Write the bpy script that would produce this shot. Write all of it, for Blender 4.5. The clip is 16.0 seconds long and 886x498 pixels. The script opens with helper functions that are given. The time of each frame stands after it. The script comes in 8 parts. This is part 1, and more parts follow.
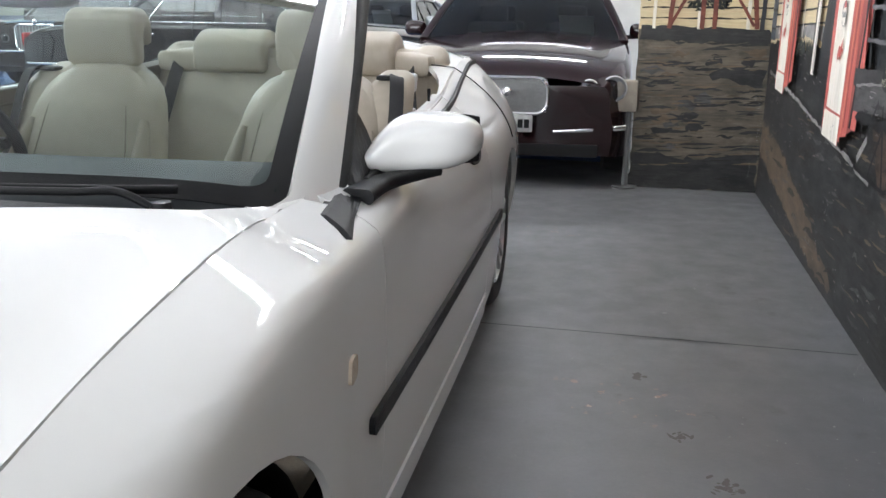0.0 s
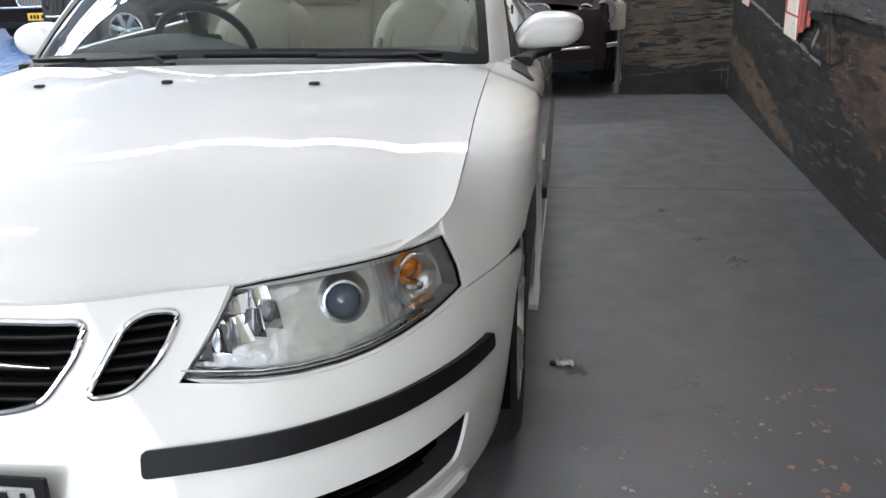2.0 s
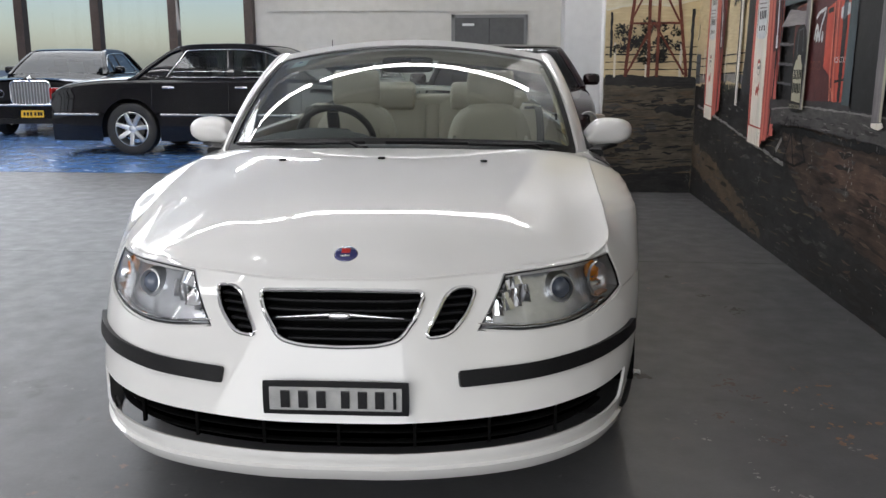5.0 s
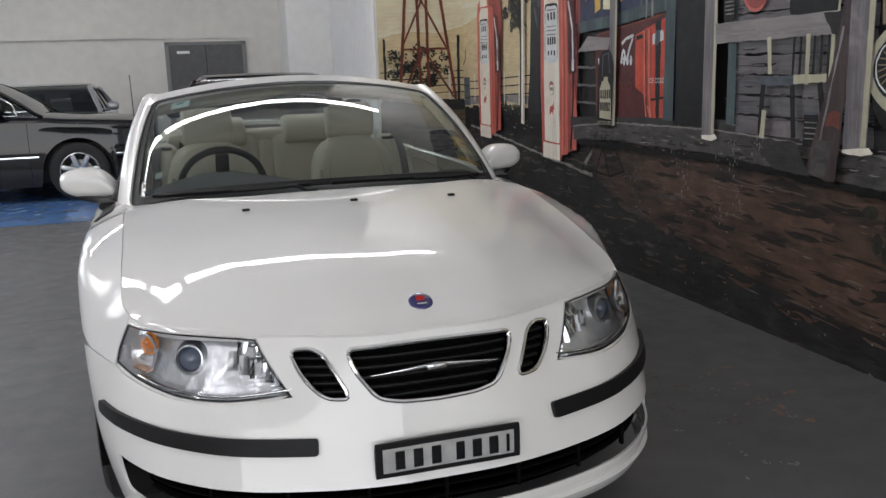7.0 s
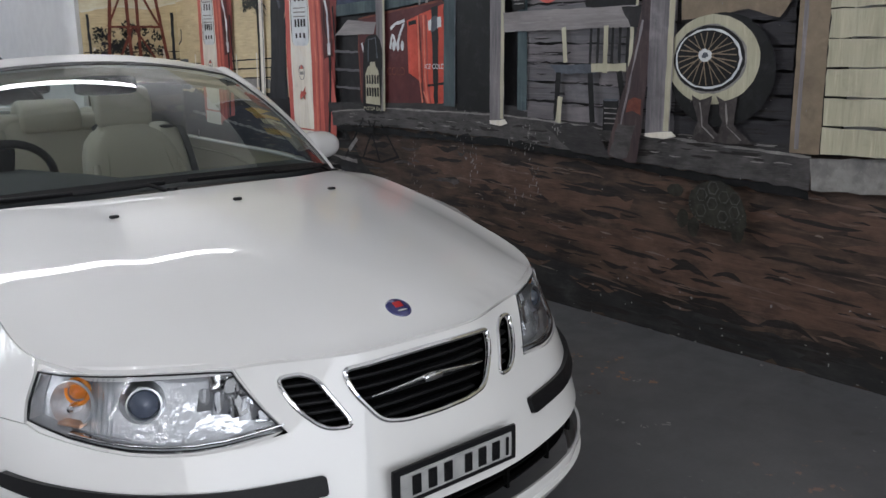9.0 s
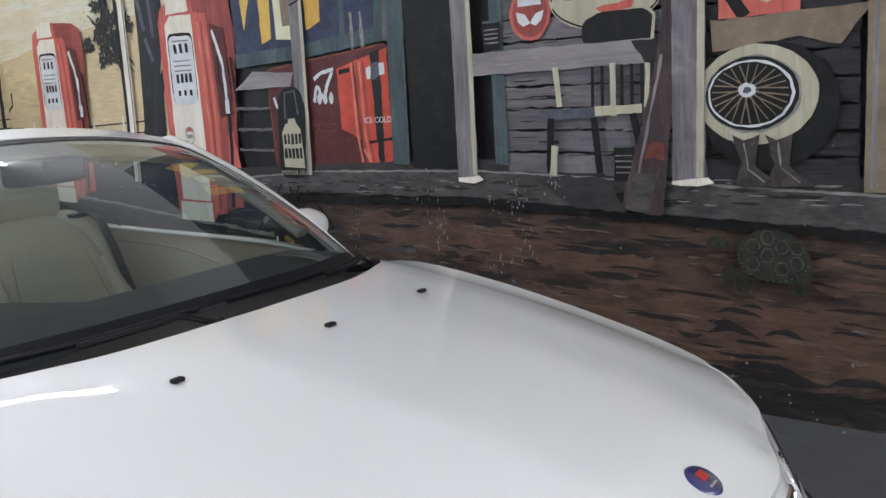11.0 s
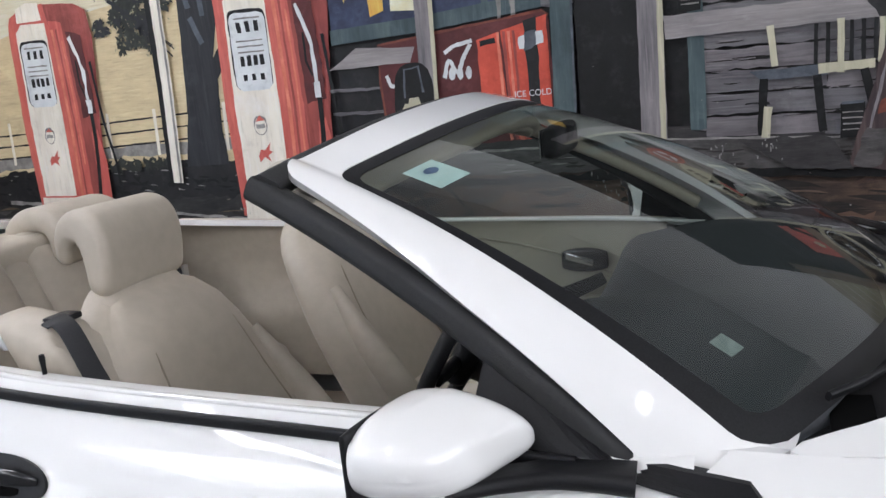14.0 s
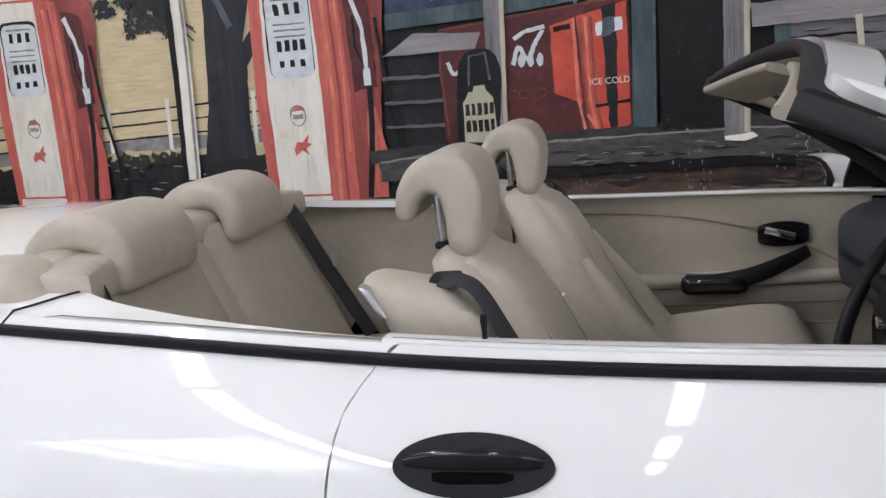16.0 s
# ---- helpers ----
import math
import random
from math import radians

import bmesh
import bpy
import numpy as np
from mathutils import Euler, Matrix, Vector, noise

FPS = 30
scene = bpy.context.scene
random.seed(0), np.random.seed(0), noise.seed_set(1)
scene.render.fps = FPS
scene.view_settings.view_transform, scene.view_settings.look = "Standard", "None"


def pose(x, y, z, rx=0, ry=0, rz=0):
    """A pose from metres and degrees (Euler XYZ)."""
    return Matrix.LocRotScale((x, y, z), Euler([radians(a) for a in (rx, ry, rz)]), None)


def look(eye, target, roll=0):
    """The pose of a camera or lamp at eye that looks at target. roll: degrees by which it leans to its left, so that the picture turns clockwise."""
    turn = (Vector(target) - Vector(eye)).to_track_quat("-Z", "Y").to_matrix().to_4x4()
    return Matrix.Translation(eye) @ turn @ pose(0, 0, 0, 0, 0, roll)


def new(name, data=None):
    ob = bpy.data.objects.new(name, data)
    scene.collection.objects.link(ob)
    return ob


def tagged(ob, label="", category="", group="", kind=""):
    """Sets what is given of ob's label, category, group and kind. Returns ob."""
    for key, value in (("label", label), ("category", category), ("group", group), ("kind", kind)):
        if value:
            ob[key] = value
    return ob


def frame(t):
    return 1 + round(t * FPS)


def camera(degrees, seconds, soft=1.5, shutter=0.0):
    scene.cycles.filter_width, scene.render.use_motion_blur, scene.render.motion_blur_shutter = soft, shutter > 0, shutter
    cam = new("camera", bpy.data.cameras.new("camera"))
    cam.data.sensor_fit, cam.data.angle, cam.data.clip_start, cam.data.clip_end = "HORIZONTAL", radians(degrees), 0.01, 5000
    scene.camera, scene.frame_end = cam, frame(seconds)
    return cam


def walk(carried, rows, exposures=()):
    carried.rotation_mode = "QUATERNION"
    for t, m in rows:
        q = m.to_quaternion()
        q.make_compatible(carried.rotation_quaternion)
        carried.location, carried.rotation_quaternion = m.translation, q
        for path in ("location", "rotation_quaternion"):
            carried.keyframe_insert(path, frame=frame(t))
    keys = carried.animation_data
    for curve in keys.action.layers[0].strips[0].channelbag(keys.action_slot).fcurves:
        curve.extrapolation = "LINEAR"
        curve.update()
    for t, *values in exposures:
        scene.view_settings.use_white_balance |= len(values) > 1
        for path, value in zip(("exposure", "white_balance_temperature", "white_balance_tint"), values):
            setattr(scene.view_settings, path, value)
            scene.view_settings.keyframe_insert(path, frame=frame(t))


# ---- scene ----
cam = camera(54.2, 16.0)
PATH = [
    (0, (1.291, 0.19, 1.21), (0.886, 2.076, 0.682), 0.7),
    (0.5, (1.292, -0.128, 1.227), (0.859, 1.751, 0.696), -0.1),
    (1, (1.131, -0.369, 1.176), (0.741, 1.518, 0.639), -0.7),
    (1.5, (1.044, -0.718, 1.173), (0.719, 1.166, 0.588), -1.0),
    (2, (0.988, -1.05, 1.208), (0.676, 0.815, 0.558), -1.8),
    (2.5, (0.883, -1.263, 1.223), (0.586, 0.642, 0.691), -1.9),
    (3, (0.786, -1.518, 1.234), (0.568, 0.406, 0.733), -1.7),
    (3.5, (0.751, -1.776, 1.236), (0.567, 0.138, 0.685), -0.7),
    (4, (0.705, -2.025, 1.246), (0.524, -0.123, 0.654), 0.6),
    (4.2, (0.669, -2.062, 1.244), (0.475, -0.144, 0.711), 0.5),
    (6.3, (-0.165, -2.079, 1.295), (0.034, -0.127, 0.906), -2.5),
    (6.5, (-0.278, -2.041, 1.302), (0.022, -0.104, 0.906), -2.7),
    (7, (-0.551, -1.955, 1.318), (-0.009, -0.069, 0.934), -2.0),
    (7.5, (-0.751, -1.788, 1.309), (0.0, 0.035, 0.969), -1.2),
    (8, (-0.969, -1.647, 1.311), (-0.004, 0.071, 0.967), -0.9),
    (8.5, (-1.115, -1.573, 1.327), (-0.003, 0.04, 0.928), -1.1),
    (8.7, (-1.147, -1.531, 1.335), (0.015, 0.039, 0.907), -0.9),
    (10.8, (-1.24, -0.428, 1.361), (0.297, 0.797, 0.991), -3.5),
    (11, (-1.261, -0.3, 1.383), (0.297, 0.903, 1.029), -3.8),
    (11.5, (-1.33, -0.016, 1.384), (0.258, 1.15, 1.041), -4.4),
    (12, (-1.45, 0.285, 1.405), (0.17, 1.399, 1.042), -5.4),
    (12.5, (-1.52, 0.542, 1.385), (0.127, 1.617, 1.021), -6.2),
    (13, (-1.656, 0.836, 1.425), (0.034, 1.832, 1.035), -6.4),
    (13.5, (-1.822, 1.123, 1.444), (-0.08, 2.02, 1.04), -6.2),
    (14, (-1.924, 1.46, 1.42), (-0.131, 2.249, 1.017), -6.0),
    (14.5, (-1.975, 1.776, 1.388), (-0.134, 2.455, 1.006), -4.2),
    (15, (-2.029, 2.066, 1.374), (-0.155, 2.653, 0.995), -3.5),
    (15.5, (-2.078, 2.314, 1.373), (-0.183, 2.825, 0.989), -3.5),
    (16, (-2.072, 2.523, 1.34), (-0.167, 2.995, 0.958), -5.1),
]
EXPOSURES = [(0, 0.66, 6300, 10), (1.5, 0.37, 6300, 10), (3, -0.04, 6450, 10), (4, -0.27, 6550, 11), (6.5, -0.70, 6650, 12), (8.5, -0.72, 6400, 12), (11, -0.25, 6250, 12), (13, 0.0, 6250, 13), (14.5, -0.15, 6280, 14), (16, -0.25, 6300, 15)]
walk(cam, [(t, look(eye, target, roll)) for t, eye, target, roll in PATH], exposures=EXPOSURES)

# ---- world and large lights ----
world = bpy.data.worlds.new("world")
scene.world = world
world.use_nodes = True
wn = world.node_tree
sky = wn.nodes.new("ShaderNodeTexSky")
sky.sky_type, sky.sun_disc, sky.sun_elevation, sky.sun_rotation = "NISHITA", False, radians(50), radians(140)
wn.links.new(sky.outputs[0], wn.nodes["Background"].inputs[0])
wn.nodes["Background"].inputs[1].default_value = 0.15


def area(name, m, sx, sy, watts, colour=(1, 1, 1)):
    la = bpy.data.lights.new(name, "AREA")
    la.shape, la.size, la.size_y, la.energy, la.color = "RECTANGLE", sx, sy, watts, colour
    ob = new(name, la)
    ob.matrix_world = m
    return ob


# daylight through the rear windows; an added fill lamp at the unseen front
area("window_light", look((-9.0, 14.6, 3.2), (-4.0, 4.0, 0.8)), 7.0, 2.6, 230, (0.90, 0.95, 1.0))
area("front_fill_light", look((-2.6, -7.6, 2.3), (0.0, 2.0, 0.8)), 8.6, 4.0, 560, (0.98, 0.99, 1.0))

# ---- small building helpers ----
from mathutils.geometry import delaunay_2d_cdt

MATS = {}


def mat(name, c1, c2=None, scale=20.0, rough=0.5, metal=0.0, bump=0.0, bscale=None, coat=0.0, big=0.0, rvar=0.0, stretch=None, emit=None, spec=0.5):
    """A node material: two colours mixed by fine noise, a second coarse variation, bump and roughness noise."""
    if name in MATS:
        return MATS[name]
    m = bpy.data.materials.new(name)
    m.use_nodes = True
    nt, L = m.node_tree, m.node_tree.links
    b = nt.nodes["Principled BSDF"]
    b.inputs["Roughness"].default_value, b.inputs["Metallic"].default_value = rough, metal
    b.inputs["Coat Weight"].default_value, b.inputs["Coat Roughness"].default_value = coat, 0.03
    b.inputs["Specular IOR Level"].default_value = spec
    tc = nt.nodes.new("ShaderNodeTexCoord")
    co = tc.outputs["Object"]
    if stretch:
        mp = nt.nodes.new("ShaderNodeMapping")
        mp.inputs["Scale"].default_value = stretch
        L.new(co, mp.inputs[0])
        co = mp.outputs[0]
    n = nt.nodes.new("ShaderNodeTexNoise")
    n.inputs["Scale"].default_value, n.inputs["Detail"].default_value = scale, 6
    L.new(co, n.inputs["Vector"])
    ramp = nt.nodes.new("ShaderNodeValToRGB")
    c2 = c2 or tuple(v * 0.92 for v in c1)
    ramp.color_ramp.elements[0].position, ramp.color_ramp.elements[1].position = 0.35, 0.65
    ramp.color_ramp.elements[0].color, ramp.color_ramp.elements[1].color = (*c2, 1), (*c1, 1)
    L.new(n.outputs[0], ramp.inputs[0])
    col = ramp.outputs[0]
    if big:
        n2 = nt.nodes.new("ShaderNodeTexNoise")
        n2.inputs["Scale"].default_value, n2.inputs["Detail"].default_value = scale * 0.11, 4
        L.new(co, n2.inputs["Vector"])
        mr = nt.nodes.new("ShaderNodeMapRange")
        mr.inputs["From Min"].default_value, mr.inputs["From Max"].default_value = 0.3, 0.7
        mr.inputs["To Min"].default_value, mr.inputs["To Max"].default_value = 1 - big, 1 + big
        L.new(n2.outputs[0], mr.inputs[0])
        mx = nt.nodes.new("ShaderNodeMix")
        mx.data_type, mx.blend_type = "RGBA", "MULTIPLY"
        mx.inputs[0].default_value = 1.0
        L.new(col, mx.inputs[6])
        L.new(mr.outputs[0], mx.inputs[7])
        col = mx.outputs[2]
    L.new(col, b.inputs["Base Color"])
    if rvar:
        mr2 = nt.nodes.new("ShaderNodeMapRange")
        mr2.inputs["To Min"].default_value, mr2.inputs["To Max"].default_value = rough - rvar, rough + rvar
        L.new(n.outputs[0], mr2.inputs[0])
        L.new(mr2.outputs[0], b.inputs["Roughness"])
    if bump:
        n3 = nt.nodes.new("ShaderNodeTexNoise")
        n3.inputs["Scale"].default_value, n3.inputs["Detail"].default_value = bscale or scale * 4, 5
        L.new(co, n3.inputs["Vector"])
        bp = nt.nodes.new("ShaderNodeBump")
        bp.inputs["Strength"].default_value, bp.inputs["Distance"].default_value = bump, 0.01
        L.new(n3.outputs[0], bp.inputs["Height"])
        L.new(bp.outputs[0], b.inputs["Normal"])
    if emit:
        b.inputs["Emission Color"].default_value, b.inputs["Emission Strength"].default_value = (*emit[0], 1), emit[1]
    MATS[name] = m
    return m


def thin_glass(name, tint, gloss=1.0, ior=1.5, rough=0.0):
    """A pane: tinted see-through with a Fresnel gloss."""
    m = bpy.data.materials.new(name)
    m.use_nodes = True
    nt, L = m.node_tree, m.node_tree.links
    nt.nodes.remove(nt.nodes["Principled BSDF"])
    tr, gl, mx, fr = (nt.nodes.new("ShaderNode" + k) for k in ("BsdfTransparent", "BsdfGlossy", "MixShader", "Fresnel"))
    tr.inputs[0].default_value, gl.inputs[0].default_value = (*tint, 1), (gloss, gloss, gloss, 1)
    gl.inputs["Roughness"].default_value, fr.inputs["IOR"].default_value = rough, ior
    L.new(fr.outputs[0], mx.inputs[0])
    L.new(tr.outputs[0], mx.inputs[1])
    L.new(gl.outputs[0], mx.inputs[2])
    L.new(mx.outputs[0], nt.nodes["Material Output"].inputs[0])
    MATS[name] = m
    return m


def mesh_object(name, verts, faces, material, parent=None, smooth=False, label="", normals=None):
    me = bpy.data.meshes.new(name)
    me.from_pydata([tuple(v) for v in verts], [], [tuple(f) for f in faces])
    me.validate()
    if smooth:
        me.polygons.foreach_set("use_smooth", [True] * len(me.polygons))
    if normals is not None:
        me.normals_split_custom_set_from_vertices([tuple(n) for n in normals])
    me.materials.append(material)
    ob = new(name, me)
    ob.parent = parent
    if label:
        ob["label"] = label
    return ob


def part(name, bm, material, parent=None, label="", smooth=True, angle=40):
    """One bmesh as one mesh object under a thing."""
    bmesh.ops.recalc_face_normals(bm, faces=bm.faces)
    for f in bm.faces:
        f.smooth = smooth
    if smooth:
        for e in bm.edges:
            if len(e.link_faces) == 2 and e.calc_face_angle(0) > radians(angle):
                e.smooth = False
    me = bpy.data.meshes.new(name)
    bm.to_mesh(me)
    bm.free()
    me.materials.append(material)
    ob = new(name, me)
    ob.parent = parent
    if label:
        ob["label"] = label
    return ob


def root(name, m, label, category, group=""):
    ob = new(name)
    ob.empty_display_size = 0.2
    ob.matrix_world = m
    return tagged(ob, label, category, group)


def spline(points, n=12, closed=False):
    """A smooth run through the points (Catmull-Rom)."""
    p = np.array(points, float)
    if closed:
        q = np.vstack([p[-1], p, p[0], p[1]])
    else:
        q = np.vstack([2 * p[0] - p[1], p, 2 * p[-1] - p[-2]])
    out = []
    for i in range(1, len(q) - 2):
        for k in range(n):
            t = k / n
            out.append(0.5 * (2 * q[i] + (q[i + 1] - q[i - 1]) * t + (2 * q[i - 1] - 5 * q[i] + 4 * q[i + 1] - q[i + 2]) * t * t
                              + (3 * q[i] - q[i - 1] - 3 * q[i + 1] + q[i + 2]) * t ** 3))
    if not closed:
        out.append(q[-2])
    return np.array(out)


def rbox(sx, sy, sz, r, n=6, deform=None, at=(0, 0, 0)):
    """A box with rounded edges and enough faces to be shaped by deform(x, y, z in -1..1, p)."""
    bm = bmesh.new()
    bmesh.ops.create_cube(bm, size=2)
    bmesh.ops.subdivide_edges(bm, edges=bm.edges[:], cuts=n, use_grid_fill=True)
    half = np.array((sx, sy, sz)) / 2
    r = min(r, half.min() * 0.999)
    for v in bm.verts:
        u = np.array(v.co)
        u = np.sin(u * np.pi / 2) * 0.35 + u * 0.65
        p = u * half
        inner = np.clip(p, -(half - r), half - r)
        d = p - inner
        ln = np.linalg.norm(d)
        if ln > 1e-9:
            m = max(abs(d))
            p = inner + d / ln * r * min(1, m / r if r else 1)
        if deform:
            p = np.array(deform(*u, p))
        v.co = Vector(p + np.array(at))
    return bm


def lathe(profile, n=32, axis="x", at=(0, 0, 0), closed=False):
    """Turns a run of (radius, along) about an axis."""
    bm = bmesh.new()
    rings = []
    for k in range(n):
        a = 2 * math.pi * k / n
        ring = []
        for r, h in profile:
            c, s = r * math.cos(a), r * math.sin(a)
            co = {"x": (h, c, s), "y": (c, h, s), "z": (c, s, h)}[axis]
            ring.append(bm.verts.new(Vector(co) + Vector(at)))
        rings.append(ring)
    for k in range(n):
        a, b = rings[k], rings[(k + 1) % n]
        for i in range(len(profile) - 1):
            bm.faces.new((a[i], a[i + 1], b[i + 1], b[i]))
        if closed:
            bm.faces.new((a[-1], a[0], b[0], b[-1]))
    bmesh.ops.remove_doubles(bm, verts=bm.verts, dist=1e-5)
    return bm


def sweep(path, section, up=(0, 0, 1), closed=False, scale=None):
    """Draws a closed 2D section (side, up) along a path."""
    path = np.array(path, float)
    up = np.array(up, float)
    bm = bmesh.new()
    rings, n = [], len(path)
    for i in range(n):
        if closed:
            t = path[(i + 1) % n] - path[i - 1]
        else:
            t = path[min(i + 1, n - 1)] - path[max(i - 1, 0)]
        t = t / (np.linalg.norm(t) + 1e-12)
        s = np.cross(t, up)
        s /= np.linalg.norm(s) + 1e-12
        w = np.cross(s, t)
        k = scale(i / max(1, n - 1)) if scale else 1.0
        rings.append([bm.verts.new(path[i] + s * a * k + w * b * k) for a, b in section])
    for i in range(n if closed else n - 1):
        a, b = rings[i], rings[(i + 1) % n]
        for j in range(len(section)):
            bm.faces.new((a[j], a[(j + 1) % len(section)], b[(j + 1) % len(section)], b[j]))
    if not closed:
        bm.faces.new(rings[0])
        bm.faces.new(rings[-1][::-1])
    return bm


def ring2(rx, ry, n=10):
    return [(rx * math.cos(2 * math.pi * k / n), ry * math.sin(2 * math.pi * k / n)) for k in range(n)]


def rrect(w, h, r, n=3):
    """A rounded rectangle as a closed run of points."""
    out = []
    for cx, cy, a0 in ((w / 2 - r, h / 2 - r, 0), (-w / 2 + r, h / 2 - r, 90), (-w / 2 + r, -h / 2 + r, 180), (w / 2 - r, -h / 2 + r, 270)):
        for k in range(n + 1):
            a = radians(a0 + 90 * k / n)
            out.append((cx + r * math.cos(a), cy + r * math.sin(a)))
    return out


def resample(loop, step):
    """Puts more points on a closed loop so that no side is longer than step."""
    out = []
    for i in range(len(loop)):
        a, b = np.array(loop[i], float), np.array(loop[(i + 1) % len(loop)], float)
        n = max(1, int(math.ceil(np.linalg.norm(b - a) / step)))
        out += [a + (b - a) * k / n for k in range(n)]
    return np.array(out)


def inside(pts, loop):
    x, y = pts[:, 0], pts[:, 1]
    res = np.zeros(len(pts), bool)
    a = np.array(loop)
    b = np.roll(a, -1, axis=0)
    for (x0, y0), (x1, y1) in zip(a, b):
        hit = ((y0 > y) != (y1 > y)) & (x < (x1 - x0) * (y - y0) / ((y1 - y0) + 1e-15) + x0)
        res ^= hit
    return res


def fill(outer, holes=(), step=0.03):
    """Points and triangles that fill a flat outline with holes."""
    loops = [resample(outer, step)] + [resample(h, step) for h in holes]
    pts = np.vstack(loops)
    edges, base = [], 0
    for lp in loops:
        edges += [(base + i, base + (i + 1) % len(lp)) for i in range(len(lp))]
        base += len(lp)
    lo, hi = loops[0].min(0), loops[0].max(0)
    gx, gy = np.meshgrid(np.arange(lo[0] + step / 2, hi[0], step), np.arange(lo[1] + step / 2, hi[1], step))
    g = np.column_stack([gx.ravel(), gy.ravel()])
    ok = inside(g, loops[0])
    for h in loops[1:]:
        ok &= ~inside(g, h)
    g = g[ok]
    if len(g):
        near = np.full(len(g), 9.0)
        for k in range(0, len(pts), 200):
            near = np.minimum(near, np.sqrt(((g[:, None] - pts[None, k:k + 200]) ** 2).sum(2)).min(1))
        g = g[near > 0.45 * step]
    allp = np.vstack([pts, g]) if len(g) else pts
    co, _, fs, *_ = delaunay_2d_cdt([Vector(p) for p in allp], edges, [], 0, 1e-7)
    co = np.array([tuple(c) for c in co])
    fs = np.array([f for f in fs if len(f) == 3])
    mid = co[fs].mean(1)
    ok = inside(mid, loops[0])
    for h in loops[1:]:
        ok &= ~inside(mid, h)
    return co, fs[ok], loops


def panel(name, surf, outer, material, parent, holes=(), step=0.03, thick=0.012, off=0.0, label="", rim=True, eps=0.012):
    """A sheet-metal panel: the outline in the surface's own two coordinates, laid on the surface, with turned-in edges."""
    co, fs, loops = fill(outer, holes, step)

    def at(p):
        e = eps
        c = np.array(surf(p[0], p[1]))
        du = np.array(surf(p[0] + e, p[1])) - np.array(surf(p[0] - e, p[1]))
        dv = np.array(surf(p[0], p[1] + e)) - np.array(surf(p[0], p[1] - e))
        n = np.cross(du, dv)
        n /= np.linalg.norm(n) + 1e-12
        return c + n * off, n

    both = [at(p) for p in co]
    V, N = [b[0] for b in both], [b[1] for b in both]
    F = [tuple(int(i) for i in f) for f in fs]
    a, b, c = (np.array(V[i]) for i in F[len(F) // 2])
    if np.dot(np.cross(b - a, c - a), N[F[len(F) // 2][0]]) < 0:
        F = [f[::-1] for f in F]
    if rim and thick:
        for lp in loops:
            base, k = len(V), len(lp)
            ring = [at(p) for p in lp]
            for i in range(k):
                t = np.array(ring[(i + 1) % k][0]) - np.array(ring[i - 1][0])
                side = np.cross(t, ring[i][1])
                side /= np.linalg.norm(side) + 1e-12
                V += [ring[i][0], ring[i][0] - ring[i][1] * thick]
                N += [side, side]
            for i in range(k):
                j = (i + 1) % k
                F.append((base + 2 * i, base + 2 * i + 1, base + 2 * j + 1, base + 2 * j))
    return mesh_object(name, V, F, material, parent, True, label, N)


def boxm(x0, x1, y0, y1, z0, z1, bevel=0.0):
    bm = bmesh.new()
    bmesh.ops.create_cube(bm, size=1)
    for v in bm.verts:
        v.co = Vector(((x0 + x1) / 2 + v.co.x * (x1 - x0), (y0 + y1) / 2 + v.co.y * (y1 - y0), (z0 + z1) / 2 + v.co.z * (z1 - z0)))
    if bevel:
        bmesh.ops.bevel(bm, geom=bm.edges[:], offset=bevel, segments=2, affect="EDGES", profile=0.7)
    return bm


def structure(name, bm, material, label="", smooth=False):
    ob = part(name, bm, material, None, "", smooth)
    return tagged(ob, label, "", "", "structure")

# ---- materials ----
white_paint = mat("white_car_paint", (0.75, 0.742, 0.722), (0.74, 0.732, 0.712), 900, 0.4, 0, coat=1.0, spec=0.3)
black_trim = mat("black_trim", (0.010, 0.010, 0.011), (0.006, 0.006, 0.007), 300, 0.45, bump=0.15, bscale=600, spec=0.22)
black_gloss = mat("black_gloss", (0.008, 0.008, 0.009), None, 50, 0.12)
rubber = mat("rubber", (0.010, 0.010, 0.011), (0.014, 0.014, 0.014), 120, 0.7, bump=0.1, bscale=300)
chrome = mat("chrome", (0.82, 0.82, 0.83), (0.78, 0.78, 0.79), 40, 0.08, 1.0)
alloy = mat("alloy", (0.62, 0.63, 0.64), (0.55, 0.56, 0.57), 60, 0.28, 1.0)
reflector = mat("reflector", (0.86, 0.87, 0.89), (0.74, 0.75, 0.77), 40, 0.14, 0.62, bump=0.9, bscale=15)
leather = mat("beige_leather", (0.435, 0.385, 0.312), (0.405, 0.358, 0.290), 30, 0.45, bump=0.06, bscale=500, big=0.03)
leather_dark = mat("beige_trim", (0.36, 0.318, 0.25), (0.335, 0.295, 0.235), 30, 0.5, bump=0.06, bscale=500)
piping = mat("seam_thread", (0.27, 0.235, 0.18), None, 200, 0.8)
dash_black = mat("dashboard_black", (0.046, 0.050, 0.056), (0.038, 0.042, 0.047), 90, 0.6, bump=0.04, bscale=300)
belt_web = mat("seat_belt_web", (0.018, 0.018, 0.02), (0.03, 0.03, 0.032), 700, 0.75)
amber = mat("amber_lens", (0.95, 0.36, 0.05), (0.75, 0.20, 0.02), 40, 0.15, bump=0.6, bscale=60)
badge_blue = mat("badge_blue", (0.03, 0.03, 0.13), None, 60, 0.2, coat=1.0)
badge_red = mat("badge_red", (0.45, 0.03, 0.03), None, 60, 0.25)
plate_face = mat("plate_face", (0.48, 0.48, 0.47), (0.36, 0.36, 0.36), 30, 0.5)
paper = mat("paper", (0.82, 0.82, 0.80), (0.76, 0.76, 0.74), 30, 0.8)
